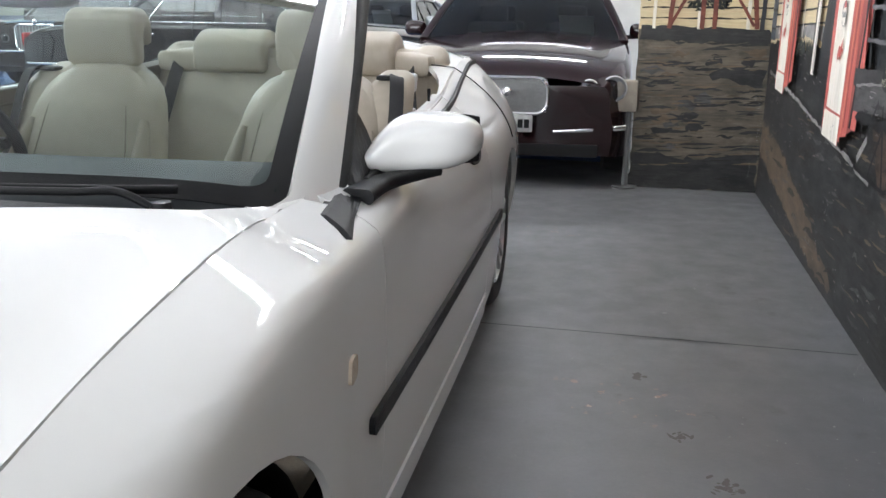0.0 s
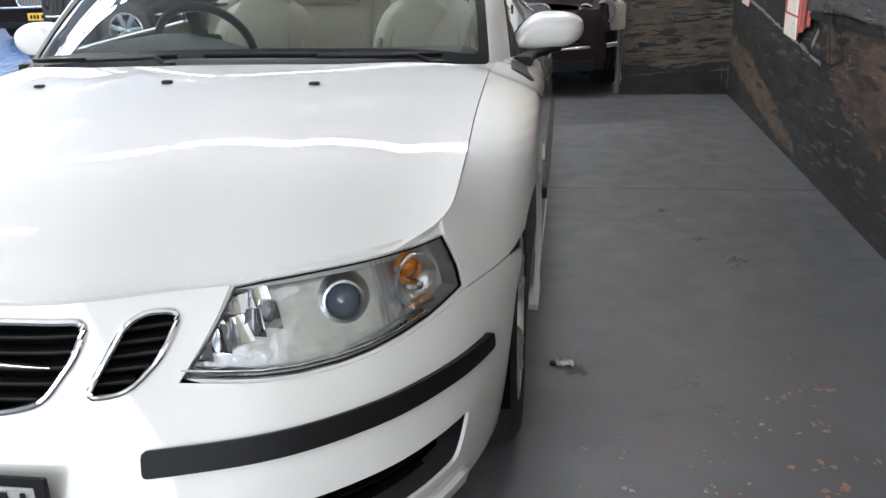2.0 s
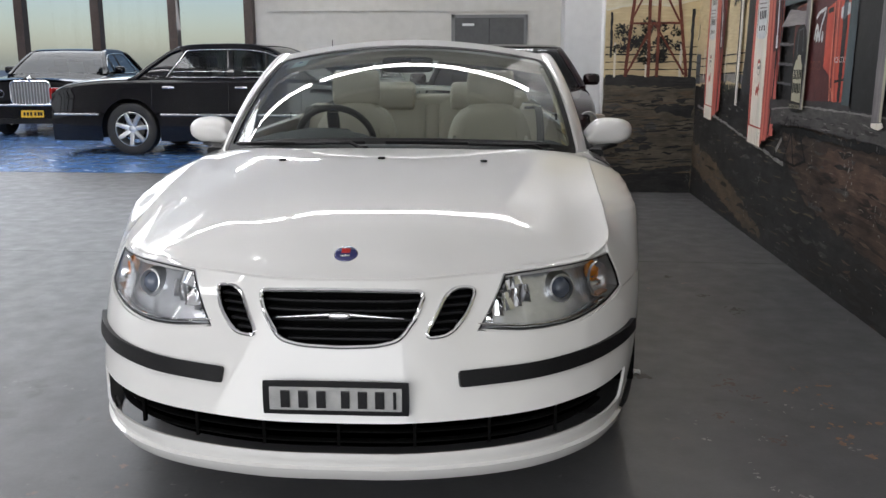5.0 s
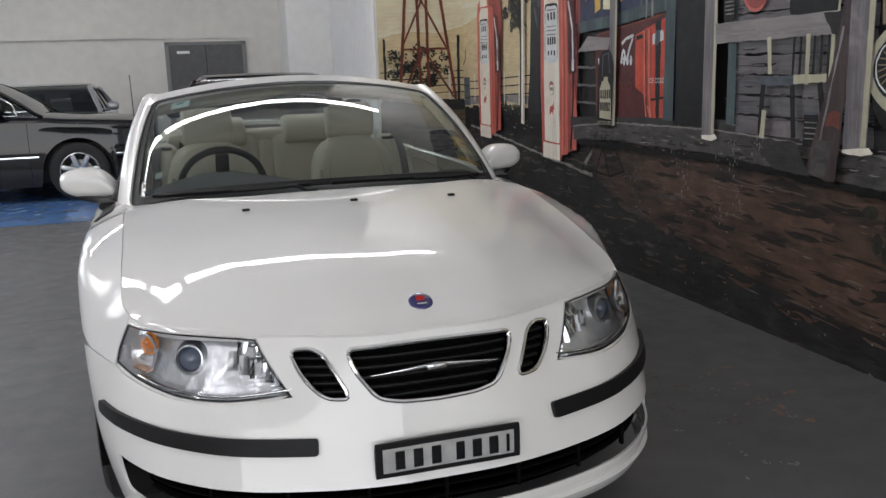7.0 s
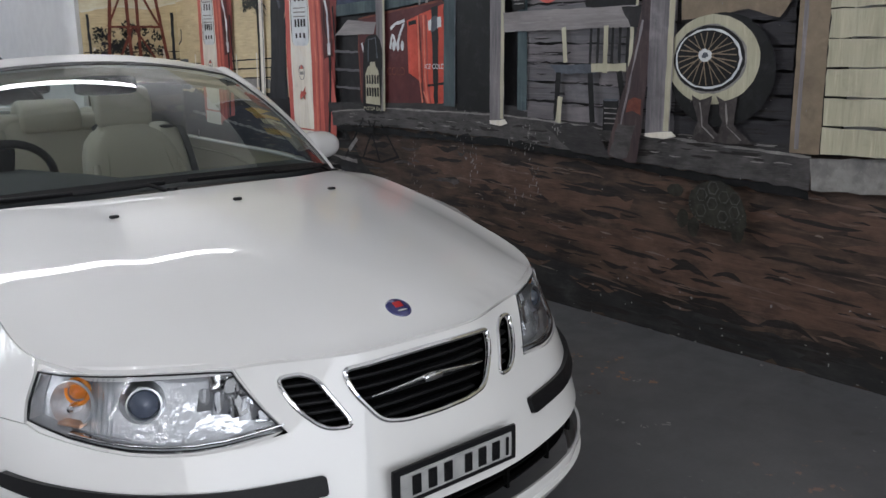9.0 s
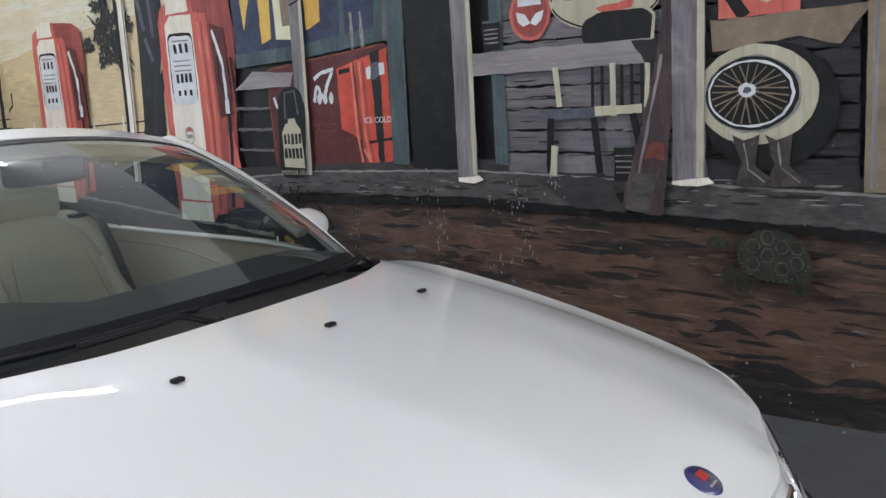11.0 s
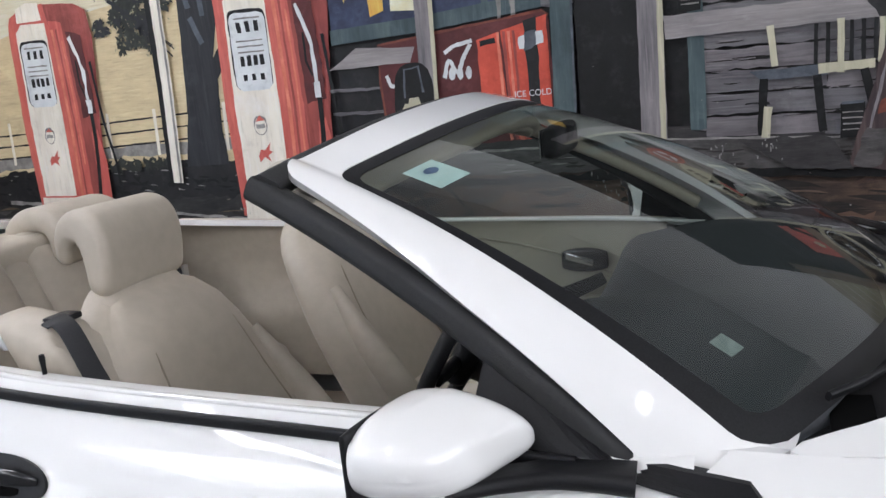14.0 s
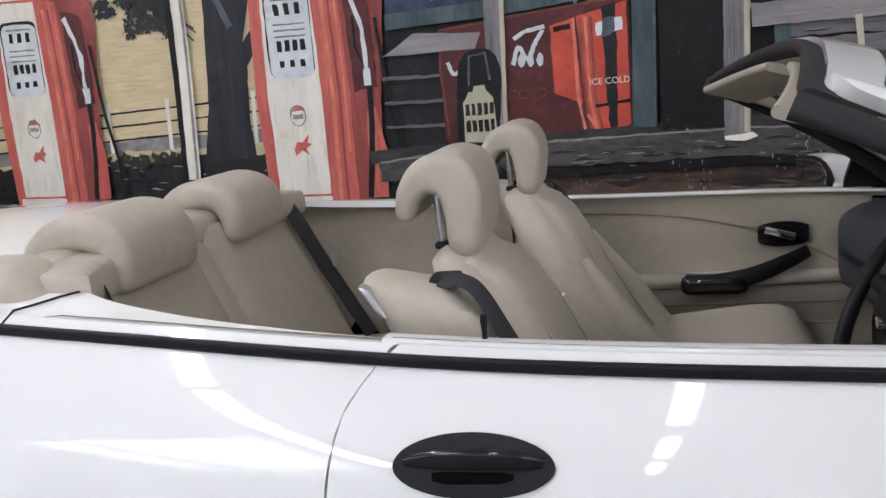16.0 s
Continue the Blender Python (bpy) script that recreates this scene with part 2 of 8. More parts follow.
sticker_blue = mat("sticker_blue", (0.05, 0.13, 0.3), None, 30, 0.6)
sticker_pale = mat("sticker_pale", (0.62, 0.74, 0.72), (0.55, 0.7, 0.68), 60, 0.5)
glass = thin_glass("windscreen_glass", (0.51, 0.59, 0.56), 1.0, 1.6)
clear = thin_glass("clear_lens", (0.93, 0.94, 0.95), 1.0, 1.35)
dark_glass = thin_glass("dark_glass", (0.22, 0.25, 0.26), 1.0, 1.52)
mirror_glass = mat("mirror_glass", (0.9, 0.9, 0.9), None, 10, 0.01, 1.0)
black_car = mat("black_car_paint", (0.004, 0.004, 0.006), None, 400, 0.05, spec=0.4)
maroon_car = mat("maroon_car_paint", (0.016, 0.006, 0.007), (0.012, 0.005, 0.006), 500, 0.06, spec=0.45)
silver_car = mat("silver_car_paint", (0.38, 0.39, 0.40), (0.35, 0.36, 0.37), 600, 0.3, 0.6, coat=1.0)
wall_white = mat("white_wall_paint", (0.78, 0.775, 0.76), (0.74, 0.735, 0.72), 6, 0.75, bump=0.08, bscale=60, big=0.04)
wall_cream = mat("cream_wall_paint", (0.68, 0.66, 0.61), (0.63, 0.61, 0.56), 5, 0.75, bump=0.08, bscale=60, big=0.05)
steel_brown = mat("brown_steel", (0.075, 0.05, 0.042), (0.055, 0.038, 0.032), 20, 0.5, big=0.1)
ceil_mat = mat("ceiling_sheet", (0.80, 0.80, 0.80), (0.76, 0.76, 0.76), 8, 0.7)
tube_light = mat("lit_tube", (1, 1, 1), None, 10, 0.5, emit=((0.97, 0.98, 1.0), 35.0))
batten_white = mat("batten_white", (0.8, 0.8, 0.79), None, 10, 0.4)
door_grey = mat("grey_door_paint", (0.10, 0.10, 0.10), (0.085, 0.085, 0.085), 12, 0.5, big=0.08)


def floor_material():
    """Grey painted concrete with orange-brown scuffs, dark stains, and a blue painted bay farther back."""
    m = bpy.data.materials.new("painted_concrete")
    m.use_nodes = True
    nt, L = m.node_tree, m.node_tree.links
    b = nt.nodes["Principled BSDF"]
    tc = nt.nodes.new("ShaderNodeTexCoord")

    def tex(scale, detail=6, rough=0.6):
        n = nt.nodes.new("ShaderNodeTexNoise")
        n.inputs["Scale"].default_value, n.inputs["Detail"].default_value, n.inputs["Roughness"].default_value = scale, detail, rough
        L.new(tc.outputs["Object"], n.inputs["Vector"])
        return n.outputs[0]

    def rng(src, a, b2, c, d):
        n = nt.nodes.new("ShaderNodeMapRange")
        for k, v in zip(("From Min", "From Max", "To Min", "To Max"), (a, b2, c, d)):
            n.inputs[k].default_value = v
        L.new(src, n.inputs[0])
        return n.outputs[0]

    def mix(f, a, b2, mode="MIX"):
        n = nt.nodes.new("ShaderNodeMix")
        n.data_type, n.blend_type = "RGBA", mode
        for sock, v in ((n.inputs[0], f), (n.inputs[6], a), (n.inputs[7], b2)):
            if isinstance(v, (int, float)):
                sock.default_value = v
            elif isinstance(v, tuple):
                sock.default_value = (*v, 1)
            else:
                L.new(v, sock)
        return n.outputs[2]

    def mul(a, b2):
        n = nt.nodes.new("ShaderNodeMath")
        n.operation = "MULTIPLY"
        L.new(a, n.inputs[0])
        L.new(b2, n.inputs[1])
        return n.outputs[0]

    base = mix(rng(tex(1.3), 0.35, 0.65, 0, 1), (0.104, 0.104, 0.108), (0.132, 0.132, 0.136))
    base = mix(rng(tex(60), 0.3, 0.7, 0, 0.35), base, (0.09, 0.09, 0.092))
    scuff = mul(rng(tex(17, 6, 0.62), 0.615, 0.635, 0, 1), rng(tex(1.1, 2), 0.60, 0.66, 0, 0.6))
    base = mix(scuff, base, (0.34, 0.19, 0.135))
    chip = mul(rng(tex(34, 4, 0.6), 0.665, 0.685, 0, 1), rng(tex(1.7, 2), 0.56, 0.64, 0, 0.6))
    base = mix(chip, base, (0.42, 0.40, 0.37))
    dark = mul(rng(tex(6, 6), 0.60, 0.66, 0, 1), rng(tex(0.8, 2), 0.50, 0.60, 0, 0.5))
    base = mix(dark, base, (0.06, 0.058, 0.056))
    L.new(base, b.inputs["Base Color"])
    L.new(rng(tex(7), 0.3, 0.7, 0.32, 0.5), b.inputs["Roughness"])
    bp = nt.nodes.new("ShaderNodeBump")
    bp.inputs["Strength"].default_value, bp.inputs["Distance"].default_value = 0.15, 0.004
    L.new(tex(90), bp.inputs["Height"])
    L.new(bp.outputs[0], b.inputs["Normal"])
    return m


floor_grey = floor_material()
floor_blue = mat("blue_floor_paint", (0.09, 0.19, 0.40), (0.07, 0.15, 0.33), 3, 0.25, big=0.12, rvar=0.08)

# ---- the hall ----
WX, PY = 2.185, 6.66          # mural wall and its return pier
XL, YB, YF, ZC = -14.0, 16.0, -8.0, 5.2

fl = boxm(XL - 0.3, WX + 0.3, YF - 0.3, YB + 0.3, -0.2, 0.0)
floor = structure("floor", fl, floor_grey, "grey painted concrete floor with scuffs and stains")
mesh_object("blue_bay", [(XL, 7.7, 0.004), (1.2, 7.55, 0.004), (1.2, YB, 0.004), (XL, YB, 0.004)], [(0, 1, 2, 3)], floor_blue, floor, label="blue painted floor bay")
for k, (y, x0, x1) in enumerate(((3.45, -14.0, 2.17), (-4.2, -14.0, 2.17))):
    mesh_object("floor_joint", [(x0, y - 0.004, 0.003), (x1, y - 0.012, 0.003), (x1, y - 0.005, 0.003), (x0, y + 0.003, 0.003)], [(0, 1, 2, 3)], black_trim, floor, label="thin dark joint in the concrete")

wall_east = structure("wall_east", boxm(WX, WX + 0.2, YF, YB, 0, ZC), wall_white, "side wall with a painted mural of an old service station")
wall_pier = structure("wall_pier", boxm(1.30, WX, PY, PY + 0.25, 0, ZC), wall_white, "short return wall with the mural painted on")
structure("wall_north", boxm(XL, -11.6, YB, YB + 0.25, 0, ZC), wall_cream, "cream painted rear wall")
structure("wall_north", boxm(-4.9, WX, YB, YB + 0.25, 0, ZC), wall_cream, "cream painted rear wall")
structure("wall_north", boxm(-11.6, -4.9, YB, YB + 0.25, 0, 0.95), wall_cream, "low wall below the rear windows")
structure("wall_north", boxm(-11.6, -4.9, YB, YB + 0.25, 4.6, ZC), wall_cream, "wall above the rear windows")
structure("wall_west", boxm(XL - 0.25, XL, YF, -1.0, 0, ZC), wall_white, "white painted side wall")
structure("wall_west", boxm(XL - 0.25, XL, 7.4, YB, 0, ZC), wall_white, "white painted side wall")
structure("wall_west", boxm(XL - 0.25, XL, -1.0, 7.4, 0, 0.7), wall_white, "white wall below the side windows")
structure("wall_west", boxm(XL - 0.25, XL, -1.0, 7.4, 4.2, ZC), wall_white, "white wall above the side windows")
# glowing panes added out of view to light the mural and car side
win2 = structure("added_side_windows", boxm(XL - 0.14, XL - 0.12, -1.0, 7.4, 0.7, 4.2), mat("added_window_glow", (0.8, 0.82, 0.85), None, 5, 0.5, emit=((0.88, 0.95, 1.0), 0.85)), "unseen row of glowing side windows, added for light")
for y in (-0.95, 0.7, 2.4, 4.1, 5.8, 7.35):
    part("window_post", boxm(XL - 0.2, XL + 0.04, y - 0.06, y + 0.06, 0.7, 4.2), steel_brown, win2, "brown steel post", False)
part("window_rail", boxm(XL - 0.18, XL + 0.02, -0.88, 7.28, 2.6, 2.68), steel_brown, win2, "brown steel rail", False)
structure("wall_south", boxm(2.05, WX, YF - 0.25, YF, 0, ZC), wall_white, "white front wall")
structure("wall_south", boxm(XL, -7.2, YF - 0.25, YF, 0, ZC), wall_white, "white front wall")
# the front is out of view; its opening is added for the fill lamp
structure("wall_south", boxm(-7.2, 2.05, YF - 0.25, YF, 4.5, ZC), wall_white, "unseen wall above an added front opening")
SX0, SX1, SY0, SY1 = -11.2, -5.8, 6.3, 8.9     # roof light
bmc = bmesh.new()
for b4 in ((XL - 0.25, SX0, YF - 0.25, YB + 0.25), (SX1, WX + 0.25, YF - 0.25, YB + 0.25), (SX0, SX1, YF - 0.25, SY0), (SX0, SX1, SY1, YB + 0.25)):
    piece = boxm(*b4, ZC, ZC + 0.1)
    tmp = bpy.data.meshes.new("tmp")
    piece.to_mesh(tmp)
    piece.free()
    bmc.from_mesh(tmp)
    bpy.data.meshes.remove(tmp)
structure("ceiling", bmc, ceil_mat, "pale sheet metal ceiling with a roof light")
sl = structure("skylight", boxm(SX0, SX1, SY0, SY1, ZC + 0.1, ZC + 0.13), mat("daylit_sheet", (0.9, 0.92, 0.95), None, 5, 0.6, emit=((0.95, 0.98, 1.0), 8.0)), "daylit translucent roof light")
for x, w in ((-9.9, 0.16), (-8.5, 0.03), (-7.1, 0.03)):
    part("bar", boxm(x - w, x + w, SY0, SY1, ZC + 0.02, ZC + 0.09), batten_white, sl, "", False)
win = structure("window_1", boxm(-11.6, -4.9, YB + 0.1, YB + 0.12, 0.95, 4.6), thin_glass("frosted_pane", (0.9, 0.93, 0.96), 0.5, 1.3), "tall rear window with steel posts")
for x in (-11.5, -9.9, -8.25, -6.6, -5.0):
    part("window_post", boxm(x - 0.09, x + 0.09, YB - 0.16, YB + 0.06, 0.0, ZC), steel_brown, win, "brown steel post", False)
ground = structure("ground", boxm(-90, 60, YB + 1.5, 160, -0.25, -0.05), mat("outside_concrete", (0.5, 0.5, 0.48), None, 2, 0.9), "pale ground outside")
structure("ground_front", boxm(-90, 60, -120, YF - 0.3, -0.25, -0.05), MATS["outside_concrete"], "unseen pale ground before the front opening")
for y in (-6.0, -2.5, 1.0, 4.5, 8.0, 11.5, 14.5):
    b = structure("roof_beam", boxm(XL, WX, y - 0.06, y + 0.06, ZC - 0.28, ZC), batten_white, "pale steel roof beam")


def batten(x, y, z, along="x", length=2.3):
    r = root("ceiling_light", pose(x, y, z), "lit twin fluorescent batten under the ceiling", "ceiling light", "ceiling battens")
    hx, hy = (length / 2, 0.1) if along == "x" else (0.1, length / 2)
    part("housing", boxm(-hx, hx, -hy, hy, 0.0, 0.06), batten_white, r, "", False)
    for d in (-0.42, 0.42):
        part("hanger", boxm(*((d * length - 0.01, d * length + 0.01, -0.01, 0.01) if along == "x" else (-0.01, 0.01, d * length - 0.01, d * length + 0.01)), 0.06, ZC - z), steel_brown, r, "thin steel hanger", False)
    part("diffuser", boxm(-hx * 0.98, hx * 0.98, -hy * 0.9, hy * 0.9, -0.05, 0.0), tube_light, r, "glowing diffuser", False)
    return r


for x in (-11.3, -8.8, -6.3, -3.8, -1.3, 0.98):
    batten(x, 5.7, 4.92)
# unseen battens towards the front, added as fill light
for x in (-10.5, -7.0):
    batten(x, -3.6, 4.92)
for x in (-11, -7.5, -4.0):
    batten(x, 2.2, 4.92)
# one more unseen batten, added to fill the front of the hall
batten(-5.0, -1.2, 4.92)
for x in (-9.0, -4.5, 0.0):
    batten(x, 12.5, 4.92)

# rear wall: grey door, surface conduit, boxed corner
dr = structure("door_1", boxm(-0.77, 0.62, YB - 0.05, YB - 0.005, 0, 2.14), door_grey, "dark grey double door with a frame")
for x0, x1, z0, z1 in ((-0.84, -0.77, 0, 2.2), (0.62, 0.69, 0, 2.2), (-0.84, 0.69, 2.14, 2.2)):
    part("frame", boxm(x0, x1, YB - 0.07, YB - 0.002, z0, z1), mat("door_frame_grey", (0.2, 0.2, 0.2), None, 10, 0.5), dr, "", False)
part("leaf_gap", boxm(-0.08, -0.07, YB - 0.053, YB - 0.049, 0, 2.13), black_trim, dr, "", False)
part("handle", boxm(0.02, 0.12, YB - 0.09, YB - 0.05, 1.02, 1.05, 0.005), chrome, dr, "steel lever handle", False)
part("sign", boxm(-0.62, -0.38, YB - 0.054, YB - 0.05, 1.98, 2.03), paper, dr, "small pale sign", False)
structure("trim", boxm(-4.6, -1.15, YB - 0.05, YB - 0.002, 2.28, 2.36), wall_cream, "cream surface conduit along the wall")
structure("trim", boxm(-1.15, 0.9, YB - 0.03, YB - 0.002, 2.26, 2.29), wall_cream, "thin conduit above the door")
structure("wall_corner", boxm(1.36, 2.18, YB - 1.4, YB - 0.01, 0, ZC - 0.01), wall_white, "white boxed-in corner")

# ---- the white convertible ----
def ramp(v, a, b):
    t = min(1.0, max(0.0, (v - a) / (b - a)))
    return t * t * (3 - 2 * t)


class Wrap:
    """The skin round a car's side: plan outline with, along it, top height, inset at the top, widest height, curve, bottom height, inset at the bottom."""

    def __init__(self, knots):
        k = np.array(knots, float)
        ghost = k[1].copy()
        ghost[0] = -ghost[0]
        back = k[-2].copy()
        back[0] = -back[0]
        q = spline(np.vstack([ghost, k, back]), 24)[24:-24]
        self.tab = q
        d = np.sqrt((np.diff(q[:, :2], axis=0) ** 2).sum(1))
        self.u = np.concatenate([[0], np.cumsum(d)])
        self.at_knot = [self.u[24 * i] for i in range(len(k))]
        t = np.gradient(q[:, :2], axis=0)
        t /= np.linalg.norm(t, axis=1)[:, None]
        self.n = np.column_stack([-t[:, 1], t[:, 0]])

    def row(self, u):
        a = abs(u)
        return [np.interp(a, self.u, self.tab[:, i]) for i in range(8)] + [np.interp(a, self.u, self.n[:, i]) for i in (0, 1)]

    def __call__(self, u, z):
        x, y, zt, dt, zm, p, zb, db, nx, ny = self.row(u)
        if z >= zm:
            h = min(1.2, (z - zm) / (zt - zm))
            d = dt * h ** p
            k = ramp(y, 0.62, 1.0) * (1 - ramp(y, 1.75, 2.3))
            if k > 0:
                g = [(math.hypot(q - 0.82, 0.06) + q - 0.82) / 2 for q in (h, 0.0, 1.0)]
                d += k * (dt * (g[0] - g[1]) / (g[2] - g[1]) - d)
        else:
            d = db * min(1.3, (zm - z) / (zm - zb)) ** 2
        x, y = x + nx * d, y + ny * d
        return (x if u >= 0 else -x, y, z)

    def top(self, u):
        return float(np.interp(abs(u), self.u, self.tab[:, 2]))

    def bottom(self, u):
        return float(np.interp(abs(u), self.u, self.tab[:, 6]))

    def u_of_y(self, y):
        return float(np.interp(y, self.tab[:, 1], self.u))

    def u_of_x(self, x):
        return float(np.interp(x, self.tab[:200, 0], self.u[:200]))


SK = Wrap([
    (0, -0.050, 0.700, 0.145, 0.27, 1.10, 0.20, 0.03),
    (0.20, -0.042, 0.700, 0.150, 0.27, 1.12, 0.20, 0.03),
    (0.40, 0.005, 0.700, 0.180, 0.27, 1.25, 0.20, 0.03),
    (0.55, 0.075, 0.700, 0.172, 0.28, 1.35, 0.20, 0.03),
    (0.68, 0.190, 0.700, 0.148, 0.29, 1.50, 0.20, 0.03),
    (0.765, 0.325, 0.700, 0.110, 0.32, 1.70, 0.20, 0.03),
    (0.825, 0.490, 0.724, 0.085, 0.40, 2.20, 0.19, 0.03),
    (0.876, 0.690, 0.773, 0.119, 0.50, 2.90, 0.20, 0.04),
    (0.906, 0.950, 0.832, 0.147, 0.55, 3.30, 0.20, 0.05),
    (0.912, 1.300, 0.884, 0.149, 0.58, 3.50, 0.20, 0.015),
    (0.910, 1.500, 0.884, 0.149, 0.58, 3.40, 0.20, 0.015),
    (0.915, 2.000, 0.912, 0.118, 0.58, 3.00, 0.20, 0.015),
    (0.918, 2.800, 0.938, 0.145, 0.58, 2.80, 0.20, 0.015),
    (0.915, 3.500, 0.976, 0.222, 0.58, 2.70, 0.20, 0.03),
    (0.900, 4.000, 1.004, 0.262, 0.58, 2.60, 0.20, 0.06),
    (0.860, 4.350, 1.006, 0.240, 0.56, 2.40, 0.22, 0.05),
    (0.740, 4.620, 0.990, 0.200, 0.55, 2.00, 0.24, 0.05),
    (0.450, 4.740, 0.980, 0.160, 0.55, 2.00, 0.25, 0.05),
    (0.000, 4.780, 0.980, 0.160, 0.55, 2.00, 0.25, 0.05),
])
AXF, AXR, ZW, RW = 0.975, 3.70, 0.318, 0.318
UK = SK.at_knot
car = root("convertible_car", pose(0, 0, 0, 0, 0, 1.4), "white two-door convertible with its roof down and a beige leather interior", "car")

# front edge of the bonnet seen from above
_tu = np.linspace(0, UK[10], 160)
_tt = np.array([SK(u, SK.top(u)) for u in _tu])


def y_front(x):
    return float(np.interp(min(abs(x), 0.748), _tt[:70, 0], _tt[:70, 1]))


def bonnet_surf(x, y):
    s = max(0.0, y - y_front(x))
    w = min(1.0, (abs(x) / 0.765)) ** 2.4
    hc = np.interp(s, BS, BC)
    hs = np.interp(s, BS, BE)
    crease = 0.0015 * math.exp(-((abs(x) - (0.38 + 0.16 * min(1, s))) / 0.045) ** 2) * min(1, s * 3)
    return (x, y, 0.70 + (1 - w) * hc + w * hs + crease * (1 - w) - np.interp(y, EDGE_Y, EDGE_D) * min(1.0, abs(x) / 0.762) ** 5)


_h = spline([(0, 0, 0), (0.055, 0.036, 0.013), (0.2, 0.098, 0.046), (0.45, 0.158, 0.108), (0.8, 0.212, 0.176), (1.0, 0.232, 0.218), (1.3, 0.252, 0.245), (1.5, 0.26, 0.255)], 16)
BS, BC = _h[:, 0], _h[:, 1]
BE = _h[:, 2]
# how far the edge is drawn down to meet the wings
EDGE_Y, EDGE_D = (0.36, 0.40, 0.47, 0.54, 0.61, 0.76, 0.84, 0.92, 1.0, 1.15, 1.23, 1.31, 1.39, 1.47), (0.001, 0.004, 0.0095, 0.0085, 0.006, 0.006, 0.005, 0.003, 0.0015, 0.004, 0.009, 0.021, 0.034, 0.049)


_r = spline([(0.0, 1.176), (0.2, 1.184), (0.36, 1.212), (0.47, 1.254), (0.56, 1.300), (0.63, 1.349), (0.675, 1.400), (0.703, 1.448), (0.724, 1.490), (0.757, 1.516)], 8)
REAR_X, REAR_Y = _r[:, 0], _r[:, 1]


def bonnet_rear(x):
    return float(np.interp(abs(x), REAR_X, REAR_Y))


def shrink(loop, d):
    """Moves a flat loop inwards by d."""
    lp = np.array(loop, float)
    t = np.roll(lp, -1, axis=0) - np.roll(lp, 1, axis=0)
    n = np.column_stack([-t[:, 1], t[:, 0]])
    n /= np.linalg.norm(n, axis=1)[:, None] + 1e-12
    area2 = (lp[:, 0] * np.roll(lp[:, 1], -1) - np.roll(lp[:, 0], -1) * lp[:, 1]).sum()
    return lp + n * d * (1 if area2 > 0 else -1)


edge = [(-p[0], p[1]) for p in _tt[::-1]] + [(p[0], p[1]) for p in _tt[1:]]
edge = [p for p in edge if p[1] <= bonnet_rear(p[0])]
rear = [(x, bonnet_rear(x)) for x in np.linspace(0.755, -0.755, 70)]
panel("bonnet", bonnet_surf, shrink(edge + rear, 0.0022), white_paint, car, step=0.035, thick=0.02, eps=0.045)


def arch(ay, r, sgn, z0=0.2, n=26):
    """The wheel opening as skin coordinates, from the front foot over the top to the rear foot."""
    a0 = math.asin(max(-1, (z0 - ZW) / r))
    out = []
    for k in range(n + 1):
        a = math.pi - a0 - (math.pi - 2 * a0) * k / n
        out.append((sgn * SK.u_of_y(ay + r * math.cos(a)), ZW + r * math.sin(a)))
    return out


# outlines in skin coordinates, for the car's left (+)
U_IB, U_IT, U_OT, U_OB = SK.u_of_x(0.385) + 0.012, SK.u_of_x(0.515), SK.u_of_y(0.455), SK.u_of_y(0.37)
lamp_loop = [(U_IB, 0.568), (U_IT - 0.004, 0.694)] + [(U_IT + (U_OT - U_IT) * k / 8, 0.697 + 0.003 * math.sin(k / 8 * 3.14)) for k in range(1, 8)] + [(U_OT, 0.699), (U_OT + 0.005, 0.64), (U_OT - 0.004, 0.600)] + [(U_OB + 0.05 + (U_IB - U_OB - 0.05) * k / 8, 0.588 - 0.026 * math.sin(k / 8 * 3.14) - 0.02 * k / 8) for k in range(1, 8)]
seam_u = SK.u_of_y(AXF - 0.33)


def mirror(loop):
    return [(-u, z) for u, z in loop]


def rounded(loop, r=0.02, n=4):
    """Rounds the corners of a loop."""
    lp = [np.array(p, float) for p in loop]
    out = []
    for i in range(len(lp)):
        a, b, c = lp[i - 1], lp[i], lp[(i + 1) % len(lp)]
        d1, d2 = a - b, c - b
        l1, l2 = np.linalg.norm(d1), np.linalg.norm(d2)
        k = min(r, l1 * 0.45, l2 * 0.45)
        p, q = b + d1 / l1 * k, b + d2 / l2 * k
        for j in range(n + 1):
            t = j / n
            out.append(tuple((1 - t) ** 2 * p + 2 * t * (1 - t) * b + t * t * q))
    return out


grille_loop = rounded([(-0.245, 0.668), (-0.225, 0.618), (-0.165, 0.551), (-0.10, 0.538), (0, 0.534), (0.10, 0.538), (0.165, 0.551), (0.225, 0.618), (0.245, 0.668), (0.12, 0.673), (0, 0.674), (-0.12, 0.673)], 0.025)
side_grille = rounded([(0.236, 0.553), (0.310, 0.557), (0.372, 0.606), (0.412, 0.667), (0.345, 0.671), (0.308, 0.655)], 0.028)
uin = SK.u_of_y(0.40)
intake = rounded([(-uin, 0.372)] + [(u, 0.372 - 0.022 * (1 - (u / uin) ** 2)) for u in np.linspace(-uin * 0.9, uin * 0.9, 13)] + [(uin, 0.372), (uin - 0.05, 0.288)] + [(u, 0.288 - 0.012 * (1 - (u / uin) ** 2)) for u in np.linspace(uin * 0.85, -uin * 0.85, 13)] + [(-uin + 0.05, 0.288)], 0.02)
